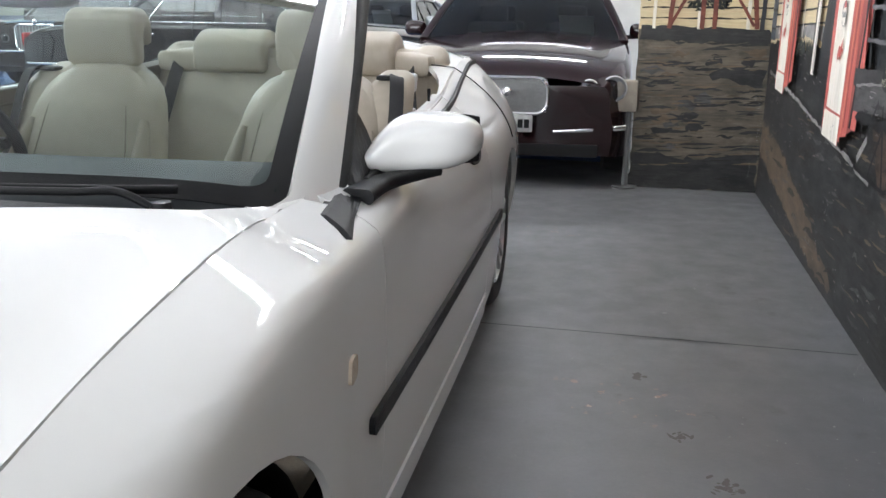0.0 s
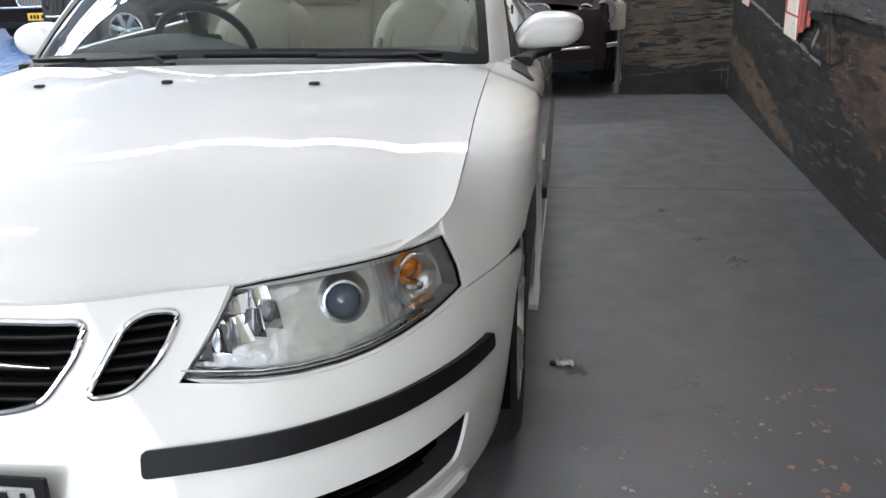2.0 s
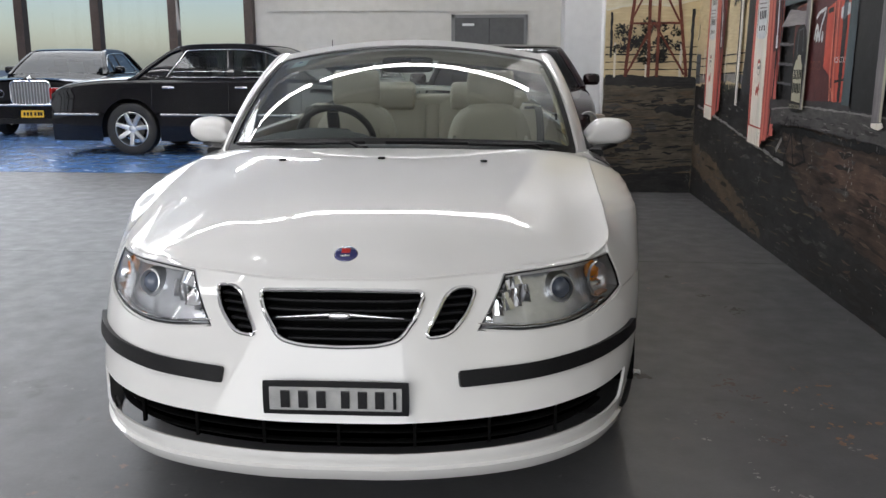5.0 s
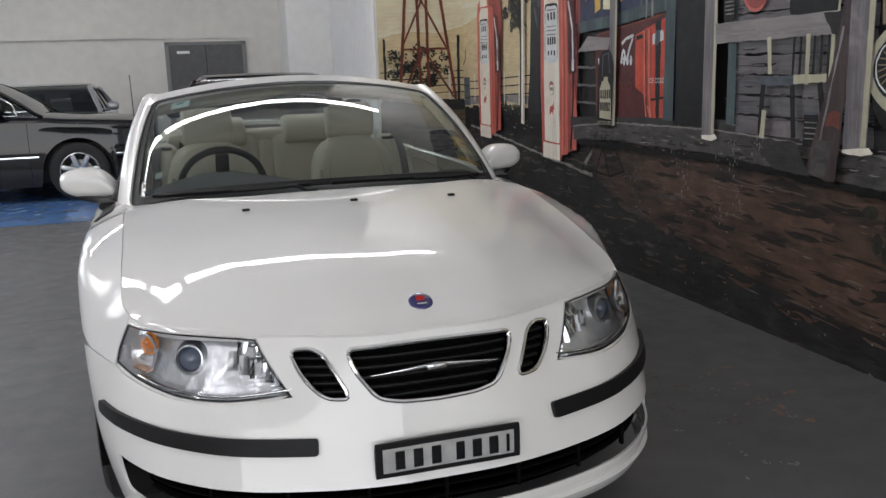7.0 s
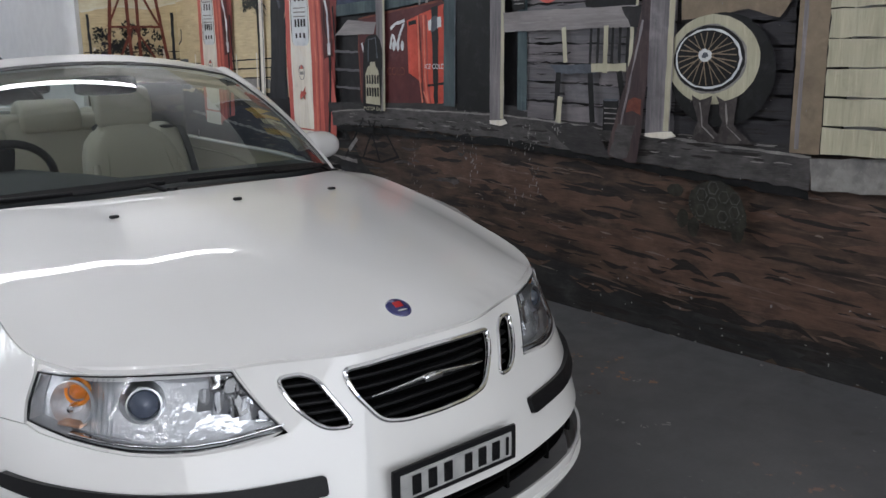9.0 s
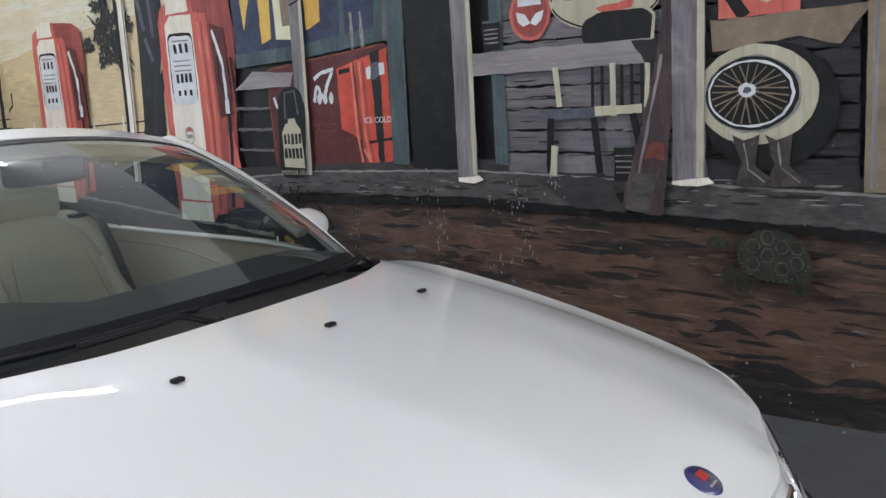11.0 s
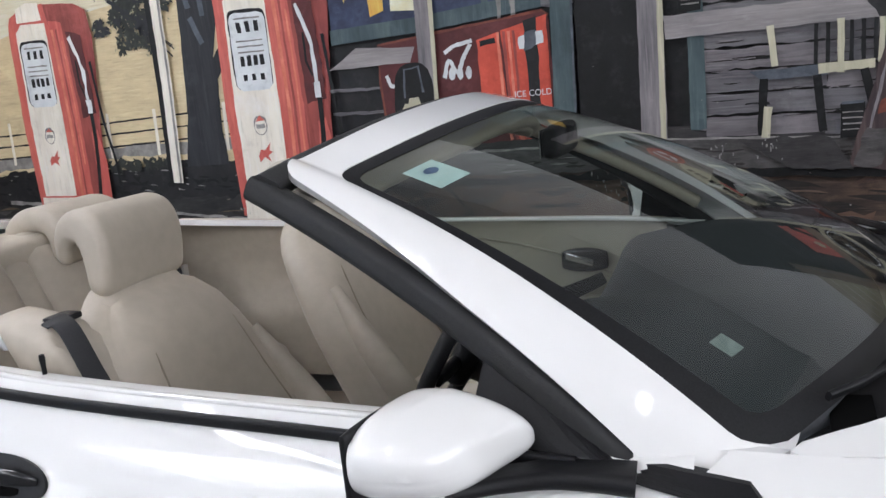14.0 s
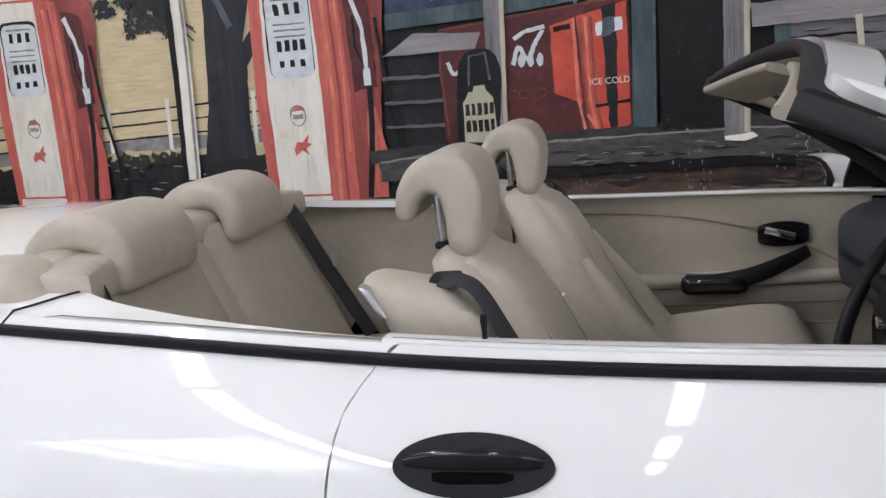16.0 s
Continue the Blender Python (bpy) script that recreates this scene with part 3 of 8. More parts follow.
bumper_half = [(u, SK.top(u) - 0.004) for u in np.linspace(0.0, U_IT - 0.012, 14)] + [(U_IB - 0.006, 0.562)] + [(U_OB + 0.05 + (U_IB - U_OB - 0.05) * k / 8, 0.581 - 0.026 * math.sin(k / 8 * 3.14) - 0.02 * k / 8) for k in range(7, -1, -1)] + [(U_OT - 0.004, 0.5935), (seam_u, 0.598)]
fa = arch(AXF, 0.362, 1, 0.2)
fa_front = [p for p in fa if p[1] < 0.598 and p[0] < SK.u_of_y(AXF)]
bumper_half += fa_front[::-1] + [(u, SK.bottom(u)) for u in np.linspace(fa_front[0][0] - 0.01, 0.0, 30)]
bumper_loop = bumper_half[:-1] + [(-u, z) for u, z in bumper_half[::-1]][:-1]
panel("front_bumper", SK, bumper_loop, white_paint, car, (grille_loop, side_grille, mirror(side_grille), intake), step=0.03, thick=0.008)
panel("bumper_lip", SK, [(u, 0.238) for u in np.linspace(-uin, uin, 40)] + [(u, 0.205) for u in np.linspace(uin, -uin, 40)], white_paint, car, step=0.03, thick=0.02, off=0.012, label="white lower lip")

# behind the openings: near-black sheets stand in for deep shade
# this near-black also colours the wheel liners and the underbody
inner = mat("shade_black", (0.004, 0.004, 0.004), None, 40, 0.9, spec=0.05)
panel("grille_backing", SK, [(-0.43, 0.50), (0.43, 0.50), (0.43, 0.69), (-0.43, 0.69)], inner, car, step=0.06, off=-0.06, rim=False, label="near-black sheet for the shaded space behind the grille")
panel("intake_backing", SK, [(u, 0.25) for u in np.linspace(-uin - 0.005, uin + 0.005, 20)] + [(u, 0.40) for u in np.linspace(uin + 0.005, -uin - 0.005, 20)], inner, car, step=0.06, off=-0.07, rim=False, label="near-black sheet for the shaded space behind the intake")


def skin_tube(name, loop, radius, material, parent, off=0.004, closed=True, label="", flat=1.0):
    pts = [np.array(SK(u, z)) for u, z in resample(loop, 0.02)] if closed else [np.array(SK(u, z)) for u, z in loop]
    mid = np.mean(pts, axis=0) * np.array((0, 1, 1)) + np.array((0, 1.5, 0))
    pts = [p + (p - mid) / np.linalg.norm(p - mid) * off for p in pts]
    return part(name, sweep(pts, ring2(radius, radius * flat, 8), (0.01, 0.2, 1), closed), material, parent, label)


grille = part("grille", rbox(0.001, 0.001, 0.001, 0.0001, 1, at=(0, 0.1, 0.6)), inner, car, "black slatted grille with chrome surrounds")
skin_tube("surround", grille_loop, 0.0065, chrome, grille, 0.002, label="chrome surround")
for lp in (side_grille, mirror(side_grille)):
    skin_tube("surround", lp, 0.0055, chrome, grille, 0.002, label="chrome surround")


def skin_in(u, z, d):
    nx, ny = SK.row(u)[8:]
    return np.array(SK(u, z)) + np.array((nx * (1 if u >= 0 else -1), ny, 0)) * d


def slats(loop, n, parent, depth=0.027):
    lp = np.array(loop)
    z0, z1 = lp[:, 1].min(), lp[:, 1].max()
    for k in range(n):
        z = z0 + (z1 - z0) * (k + 0.6) / n
        us = []
        for a, b in zip(lp, np.roll(lp, -1, axis=0)):
            if (a[1] - z) * (b[1] - z) < 0:
                us.append(a[0] + (b[0] - a[0]) * (z - a[1]) / (b[1] - a[1]))
        if len(us) >= 2:
            pts = [skin_in(u, z, depth) for u in np.linspace(min(us) + 0.003, max(us) - 0.003, 12)]
            part("slat", sweep(pts, rrect(0.022, 0.008, 0.003), (0, 0, 1)), black_trim, parent)


slats(grille_loop, 6, grille)
slats(side_grille, 6, grille)
slats(mirror(side_grille), 6, grille)
bar = [np.array(SK(u, 0.604 + 0.012 * (1 - abs(u) / 0.18) - 0.0)) + np.array((0, -0.002, 0)) for u in np.linspace(-0.18, 0.18, 25)]
part("bar", sweep(bar, rrect(0.02, 0.012, 0.004), (0, 0, 1), scale=lambda t: 0.25 + 0.75 * (1 - abs(2 * t - 1))), chrome, grille, "winged chrome bar")
part("bar_badge", rbox(0.055, 0.012, 0.018, 0.006, 3, at=(0, SK(0, 0.612)[1] - 0.012, 0.612)), chrome, grille, "small plain chrome badge")
# intake slats and ribs: the shade inside is put into their colour
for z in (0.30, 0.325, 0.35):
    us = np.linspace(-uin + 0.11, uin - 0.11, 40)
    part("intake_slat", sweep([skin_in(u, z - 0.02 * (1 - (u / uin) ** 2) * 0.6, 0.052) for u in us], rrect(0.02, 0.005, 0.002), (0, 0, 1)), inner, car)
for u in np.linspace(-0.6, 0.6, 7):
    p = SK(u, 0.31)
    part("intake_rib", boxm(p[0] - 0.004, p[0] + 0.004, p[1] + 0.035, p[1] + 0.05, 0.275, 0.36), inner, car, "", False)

# black bumper strips, badge, plate
for s in (1, -1):
    u0, u1 = SK.u_of_x(0.325), SK.u_of_y(0.50)
    top = [(u, 0.470 + 0.020 * ((u - u0) / (u1 - u0)) ** 1.5) for u in np.linspace(u0, u1, 26)]
    bot = [(u, 0.430 + 0.028 * ((u - u0) / (u1 - u0)) ** 1.5) for u in np.linspace(u1, u0, 26)]
    lp = rounded(top + bot, 0.01)
    panel("bumper_strip", SK, lp if s > 0 else mirror(lp), black_trim, car, step=0.02, thick=0.02, off=0.014, label="black rubber strip")
bz = bonnet_surf(0, 0.178)
slope = Vector((0, bonnet_surf(0, 0.2)[1] - bonnet_surf(0, 0.15)[1], bonnet_surf(0, 0.2)[2] - bonnet_surf(0, 0.15)[2])).normalized()
bn = Vector((1, 0, 0)).cross(slope)
bm = lathe([(0.0001, 0.006), (0.027, 0.005), (0.031, 0.003), (0.034, -0.002)], 28, "z")
bmesh.ops.transform(bm, matrix=Matrix.Translation(bz) @ bn.to_track_quat("Z", "Y").to_matrix().to_4x4(), verts=bm.verts)
badge = part("bonnet_badge", bm, badge_blue, car, "round dark blue badge with a red mark")
for nm, r0, mt, dz, dy in (("badge_mark", 0.012, badge_red, 0.0065, 0.006), ("badge_bar", 0.013, chrome, 0.0062, -0.015)):
    bm = rbox(r0 * 2, r0 * (1.6 if nm == "badge_mark" else 0.45), 0.002, 0.002, 3, at=(0, dy, dz))
    bmesh.ops.transform(bm, matrix=Matrix.Translation(bz) @ bn.to_track_quat("Z", "Y").to_matrix().to_4x4(), verts=bm.verts)
    part(nm, bm, mt, badge)
plate = part("number_plate", rbox(0.376, 0.012, 0.09, 0.004, 3, at=(0, -0.028, 0.419)), black_trim, car, "number plate in a black frame")
part("plate_face", rbox(0.340, 0.004, 0.062, 0.002, 3, at=(0, -0.0345, 0.419)), plate_face, plate, "pale plate face")
for k in range(11):
    part("plate_line", boxm(-0.166, 0.166, -0.0375, -0.0365, 0.389 + k * 0.006, 0.3905 + k * 0.006), mat("plate_line_grey", (0.42, 0.42, 0.41), None, 30, 0.5), plate, "", False)
for x, w in ((-0.152, 0.008), (-0.114, 0.024), (-0.070, 0.024), (-0.026, 0.022), (0.036, 0.024), (0.082, 0.024), (0.128, 0.024)):
    part("plate_bar", boxm(-x - w / 2, -x + w / 2, -0.041, -0.0375, 0.396, 0.442, 0.001), black_gloss, plate, "", False)

# head lamps
for s in (1, -1):
    lp = lamp_loop if s > 0 else mirror(lamp_loop)
    hl = panel("head_lamp", SK, shrink(lp, 0.004), clear, car, step=0.025, thick=0.012, off=0.0, label="clear head lamp with a round projector and an amber turn light")
    panel("lamp_bowl", SK, shrink(lp, -0.002), reflector, hl, step=0.02, off=-0.04, rim=False, label="chromed lamp bowl")
    lw = [tuple(q) for q in resample(shrink(lp, 0.001), 0.02)]
    wall = [skin_in(u, z, 0.002) for u, z in lw] + [skin_in(u, z, 0.042) for u, z in lw]
    mesh_object("lamp_wall", wall, [(k, (k + 1) % len(lw), len(lw) + (k + 1) % len(lw), len(lw) + k) for k in range(len(lw))], reflector, hl, False, "chromed lamp side")
    panel("lamp_seat", SK, shrink(lp, -0.016), white_paint, hl, (shrink(lp, -0.001),), step=0.025, thick=0.01, off=-0.008)
    panel("lamp_rim", SK, shrink(lp, 0.002), black_trim, hl, (shrink(lp, 0.005),), step=0.02, thick=0.006, off=-0.001, label="dark lamp edge")
    uc, zc = U_IB + (U_OT - U_IB) * 0.55, 0.640
    p = np.array(SK(s * uc, zc))
    q = np.array(SK(s * uc * 1.001, zc))
    nrm = Vector((s * 0.36, -0.91, 0.2)).normalized()
    M = Matrix.Translation(Vector(p) - nrm * 0.05) @ nrm.to_track_quat("Z", "Y").to_matrix().to_4x4()
    for nm, prof, mt, lb in (
        ("projector_ring", [(0.030, 0.025), (0.033, 0.034), (0.037, 0.033), (0.046, 0.010), (0.052, -0.01)], alloy, "chrome projector ring"),
        ("projector_lens", [(0.0001, 0.042), (0.012, 0.040), (0.022, 0.034), (0.030, 0.022)], mat("projector_glass", (0.10, 0.12, 0.17), None, 30, 0.04, coat=1.0), "dark projector lens"),
    ):
        bm = lathe(prof, 28, "z")
        bmesh.ops.transform(bm, matrix=M, verts=bm.verts)
        part(nm, bm, mt, hl, lb)
    # turn light: an upright chromed bowl with an amber cap and a painted amber reflection
    turn = Vector((s * 0.75, -0.6, 0.15))
    ui = U_IB + (U_OT - U_IB) * 0.84
    for nm, u, z, back, prof, mt, lb, n in (
        ("turn_bowl", ui, 0.640, 0.030, [(0.012, -0.012), (0.030, -0.002), (0.044, 0.016), (0.048, 0.022), (0.051, 0.016)], reflector, "chromed turn light bowl", 30),
        ("turn_light", ui, 0.664, 0.028, [(0.0001, 0.024), (0.010, 0.021), (0.018, 0.010), (0.021, -0.006)], amber, "amber turn light", 22),
        ("amber_ring", ui, 0.662, 0.024, [(0.022, 0.004), (0.027, 0.008), (0.031, 0.002), (0.029, -0.006)], amber, "amber ring", 26),
        ("bulb", ui, 0.630, 0.026, [(0.0001, 0.020), (0.008, 0.017), (0.012, 0.004), (0.012, -0.012)], chrome, "", 16),
    ):
        p = Vector(SK(s * u, z)) - turn.normalized() * back
        bm = lathe(prof, n, "z")
        M2 = Matrix.Translation(p) @ turn.to_track_quat("Z", "Y").to_matrix().to_4x4()
        bmesh.ops.transform(bm, matrix=M2, verts=bm.verts)
        part(nm, bm, mt, hl, lb)
    # solid strip below the bowl, its colour imitates amber light reflected there
    glow = [skin_in(s * (ui - 0.028 + 0.056 * t), 0.596 + 0.004 * t, 0.022) for t in np.linspace(0, 1, 8)]
    part("amber_reflection", sweep(glow, rrect(0.026, 0.008, 0.003), (0, 0, 1)), mat("amber_tint", (0.72, 0.40, 0.24), (0.62, 0.42, 0.32), 60, 0.2, 0.6), hl, "strip coloured as a faint amber reflection")
    for k in range(5):
        u = U_IB + (U_OT - U_IB) * (0.685 + 0.020 * k)
        pts = [skin_in(s * (u + 0.20 * (z - 0.64)), z, 0.009) for z in np.linspace(0.584, 0.690, 8)]
        part("lens_rib", sweep(pts, ring2(0.0026, 0.0026, 6), (1, 0, 0)), clear, hl)
    # cut facets of the main beam reflector
    rf = random.Random(4)
    for k in range(9):
        du, z = 0.06 + 0.065 * (k % 5) + 0.03 * (k // 5), 0.600 + 0.010 * (k % 5) * 0.9 + 0.046 * (k // 5)
        p = Vector(skin_in(s * (U_IB + (U_OT - U_IB) * du), z, 0.030))
        bm = rbox(0.034, 0.050, 0.004, 0.0015, 2, lambda x, y, zz, q: (q[0] * (1 - 0.25 * y), q[1], q[2] + 0.006 * x * x))
        tip = (nrm + Vector((rf.uniform(-0.5, 0.5), rf.uniform(-0.2, 0.2), rf.uniform(-0.35, 0.6)))).normalized()
        bmesh.ops.transform(bm, matrix=Matrix.Translation(p) @ tip.to_track_quat("Z", "Y").to_matrix().to_4x4(), verts=bm.verts)
        part("reflector_facet", bm, chrome, hl)
    sill_line = [q for q in lamp_loop if q[1] < 0.60]
    part("lamp_sill", sweep([skin_in(s * u, z + 0.010, 0.008) for u, z in sorted(sill_line)], rrect(0.016, 0.006, 0.002), (0, 0, 1)), chrome, hl, "bright lower lamp edge")

# wings, doors, rear quarters
DF = 1.60


def door_front(z):
    return DF + 0.03 * math.sin((z - 0.2) * 3)


def door_rear(z):
    return float(np.interp(z, (0.2, 0.5, 0.766, 0.81, 0.858, 0.893, 0.935, 0.981), (3.028, 3.034, 3.030, 3.024, 3.012, 2.988, 2.950, 2.901)))


for s in (1, -1):
    Uy = SK.u_of_y
    top_line = lambda y0, y1, n: [(Uy(y), SK.top(Uy(y))) for y in np.linspace(y0, y1, n)]
    zz = np.linspace(0.205, 0.868, 18)
    wing = top_line(0.47, 1.585, 24) + [(Uy(door_front(z)) - 0.0018, z) for z in zz[::-1]] + [p for p in fa[::-1] if not (p[1] < 0.604 and p[0] < Uy(AXF))] + [(seam_u + 0.004, 0.602), (U_OT + 0.001, 0.595), (U_OT + 0.009, 0.64), (U_OT + 0.006, 0.695)]
    panel("front_wing", SK, wing if s > 0 else mirror(wing), white_paint, car, step=0.02, thick=0.015)
    ytop = lambda y: SK.top(Uy(y))
    door = [(Uy(y), ytop(y)) for y in np.linspace(door_front(0.93) + 0.004, door_rear(0.95) - 0.003, 24)] + [(Uy(door_rear(z)) - 0.0018, z) for z in np.linspace(0.928, 0.27, 20)] + [(Uy(door_front(z)) + 0.0018, z) for z in np.linspace(0.27, 0.865, 18)]
    d = panel("door", SK, door if s > 0 else mirror(door), white_paint, car, step=0.035, thick=0.02)
    ra = arch(AXR, 0.355, 1, 0.2)
    quarter = [(Uy(y), ytop(y)) for y in np.linspace(door_rear(0.95) + 0.003, 3.5, 12)] + [(u, SK.top(u)) for u in np.linspace(Uy(3.55), UK[-1] * 0.9995, 24)] + [(UK[-1] * 0.9995, 0.25)] + [(u, SK.bottom(u)) for u in np.linspace(UK[-1] * 0.95, ra[-1][0] + 0.03, 16)] + ra[::-1] + [(Uy(3.2), 0.2), (Uy(door_rear(0.2)), 0.2), (Uy(door_rear(0.26)) + 0.003, 0.262)] + [(Uy(door_rear(z)) + 0.0018, z) for z in np.linspace(0.28, 0.94, 20)]
    panel("rear_quarter", SK, quarter if s > 0 else mirror(quarter), white_paint, car, step=0.04, thick=0.02)
    sill = [(Uy(y), 0.262) for y in np.linspace(door_front(0.2), door_rear(0.2), 16)] + [(Uy(y), 0.19) for y in np.linspace(door_rear(0.2), AXF + 0.34, 16)] + [(Uy(AXF + 0.36), 0.25)]
    panel("sill", SK, sill if s > 0 else mirror(sill), white_paint, car, step=0.04, thick=0.03, off=0.004)
    # rub strip, side light, handle
    y0, y1 = 1.51, 3.28
    lp = rounded([(Uy(y), 0.512) for y in np.linspace(y0, y1, 24)] + [(Uy(y), 0.478) for y in np.linspace(y1, y0, 24)], 0.012)
    panel("rub_strip", SK, lp if s > 0 else mirror(lp), black_trim, d, step=0.025, thick=0.02, off=0.012, label="black rubbing strip")
    lp = rounded([(Uy(1.385), 0.628), (Uy(1.425), 0.632), (Uy(1.43), 0.672), (Uy(1.395), 0.672)], 0.012)
    panel("side_light", SK, lp if s > 0 else mirror(lp), mat("side_light_lens", (0.62, 0.52, 0.42), (0.5, 0.4, 0.3), 60, 0.15), car, step=0.012, thick=0.012, off=0.006, label="small clear side light")
    cup = [(Uy(2.808) + 0.118 * math.cos(a), 0.796 + 0.043 * math.sin(a) * (1.0 if math.sin(a) > 0 else 0.95)) for a in np.linspace(0, 2 * math.pi, 36, endpoint=False)]
    h = panel("door_handle", SK, cup if s > 0 else mirror(cup), black_trim, d, step=0.02, thick=0.02, off=0.006, label="oval black door handle")
    grip = [np.array(SK(s * (Uy(2.808) + t), 0.816 - 0.012 * (t / 0.10) ** 2)) + np.array((s * (0.006 + 0.018 * (1 - (t / 0.10) ** 2)), 0, 0)) for t in np.linspace(-0.100, 0.100, 19)]
    part("grip", sweep(grip, rrect(0.016, 0.030, 0.007), (0, 0, 1), scale=lambda t: 0.45 + 0.55 * (1 - abs(2 * t - 1) ** 3)), black_gloss, h)
    # no hollow is cut: a near-black block gives the hand recess its shade
    p = np.array(SK(s * Uy(2.80), 0.784))
    part("recess", rbox(0.012, 0.12, 0.030, 0.006, 4, at=(p[0] + s * 0.003, 2.808, 0.778)), inner, h, "near-black block for the shade in the hand recess")
    # belt line: black weather strip outside, white ledge, capping inside
    ys = np.linspace(1.78, 4.25, 60)
    strip = [np.array(SK(s * Uy(y), SK.top(Uy(y)) - 0.016)) + np.array((s * 0.012, 0, 0)) for y in ys]
    part("belt_strip", sweep(strip, rrect(0.014, 0.020, 0.005), (0, 0, 1)), black_trim, car, "black weather strip along the door top")

# ---- windscreen, mirrors, wheels and cabin of the convertible ----
def ws_surf(a, b):
    s, v = a / 0.75, b / 0.85
    bot = np.array((0.757 * s, 1.29 + 0.26 * abs(s) ** 2.6 + 0.5 * max(0.0, abs(s) - 0.95), 0.945 - 0.045 * s * s - 0.038 * s ** 8))
    top = np.array((0.655 * s, 2.075 + 0.130 * s * s, 1.325 - 0.070 * s * s))
    p = bot + (top - bot) * v
    k = 4 * v * (1 - v) * (1 - 0.2 * s * s)
    return tuple(p + np.array((0.012 * s, -0.020, 0.030)) * k)


def pillar_surf(a, b):
    """The windscreen surface with rounded, proud pillars."""
    d = min(1.0, max(0.0, (abs(a) - 0.722) / 0.075))
    k = 0.014 * math.sin(math.pi * d) ** 0.7
    return tuple(np.array(ws_surf(a, b)) + np.array((math.copysign(0.35, a), -0.50, 0.79)) * k)


G = [(-0.752, 0.0), (0.752, 0.0), (0.745, 0.875), (-0.745, 0.875)]
Gi = rounded([(-0.712, 0.048), (-0.30, 0.036), (0, 0.032), (0.30, 0.036), (0.712, 0.048), (0.704, 0.838), (-0.704, 0.838)], 0.04)
wsn = panel("windscreen", ws_surf, G, glass, car, step=0.05, rim=False, label="tinted curved windscreen")
wsn.visible_shadow = False
panel("glass_border", ws_surf, G, black_trim, wsn, (Gi,), step=0.04, thick=0.002, off=0.002, label="black printed border")
frame_out = rounded([(-0.797, -0.03), (-0.797, 0.5), (-0.784, 0.945), (-0.45, 0.962), (0, 0.966), (0.45, 0.962), (0.784, 0.945), (0.797, 0.5), (0.797, -0.03)], 0.06, 6)
frame_in = rounded([(0.742, 0.0), (0.736, 0.4), (0.724, 0.865), (0.4, 0.872), (0, 0.875), (-0.4, 0.872), (-0.724, 0.865), (-0.736, 0.4), (-0.742, 0.0)], 0.05, 5)
panel("windscreen_frame", pillar_surf, frame_out + frame_in, white_paint, car, step=0.016, thick=0.026, off=0.004, label="white windscreen pillars and top rail")
for s in (1, -1):
    low = [np.array(ws_surf(s * 0.786, b)) + np.array((s * 0.002, 0.022, -0.032)) for b in np.linspace(0.07, 0.975, 26)]
    part("pillar_seal", sweep(low, rrect(0.046, 0.044, 0.014), (0, -0.6, 0.8)), rubber, car, "black rubber pillar seal")
    inn = [np.array(ws_surf(s * 0.740, b)) + np.array((0, 0.030, -0.034)) for b in np.linspace(0.24, 0.84, 20)]
    part("pillar_lining", sweep(inn, rrect(0.060, 0.030, 0.012), (0, -0.6, 0.8)), leather_dark, car, "beige pillar lining")
hs = [np.array(ws_surf(a, 0.975 - 0.02 * (a / 0.82) ** 4)) + np.array((0, 0.000, -0.022)) for a in np.linspace(-0.80, 0.80, 34)]
part("header_seal", sweep(hs, rrect(0.055, 0.030, 0.012), (0, -0.45, 0.9)), rubber, car, "black rubber roof seal")
hb = [np.array(ws_surf(a, 0.90)) + np.array((0, 0.018, -0.036)) for a in np.linspace(-0.70, 0.70, 24)]
part("header_lining", sweep(hb, rrect(0.13, 0.030, 0.014), (0, -0.45, 0.9)), leather_dark, car, "beige header lining")
for s in (1, -1):
    vz = [np.array(ws_surf(a, 0.88)) + np.array((0, 0.070, -0.046)) for a in np.linspace(s * 0.16, s * 0.70, 14)]
    part("sun_visor", sweep(vz, rrect(0.15, 0.022, 0.010), (0, -0.3, 0.95)), leather, car, "beige sun visor folded up")
# interior mirror
rm = part("rear_view_mirror", rbox(0.235, 0.035, 0.075, 0.017, 6, lambda x, y, z, p: (p[0], p[1], p[2] * (1 - 0.12 * x * x)), at=(0.0, 1.975, 1.245)), black_trim, car, "black inside mirror")
part("mirror_face", rbox(0.215, 0.004, 0.060, 0.002, 3, at=(0, 1.994, 1.245)), mirror_glass, rm)
part("mirror_stalk", sweep([(0, 1.955, 1.275), (0, 1.96, 1.25), (0, 1.97, 1.245)], ring2(0.014, 0.014, 8), (1, 0, 0)), black_trim, rm)
# stickers and ticket on the glass
st = [(-0.625, 0.715), (-0.54, 0.715), (-0.54, 0.795), (-0.625, 0.795)]
panel("windscreen_sticker", ws_surf, st, sticker_pale, wsn, step=0.02, off=-0.003, rim=False, label="pale service sticker with a blue mark")
panel("sticker_mark", ws_surf, [(-0.585 + 0.018 * math.cos(t), 0.765 + 0.010 * math.sin(t)) for t in np.linspace(0, 6.283, 14, endpoint=False)], sticker_blue, wsn, step=0.01, off=-0.0005, rim=False)
st = [(-0.655, 0.150), (-0.629, 0.150), (-0.629, 0.190), (-0.655, 0.190)]
panel("registration_label", ws_surf, st, mat("faded_label", (0.34, 0.38, 0.36), (0.22, 0.26, 0.25), 60, 0.5), wsn, step=0.02, off=-0.003, rim=False, label="small faded label")

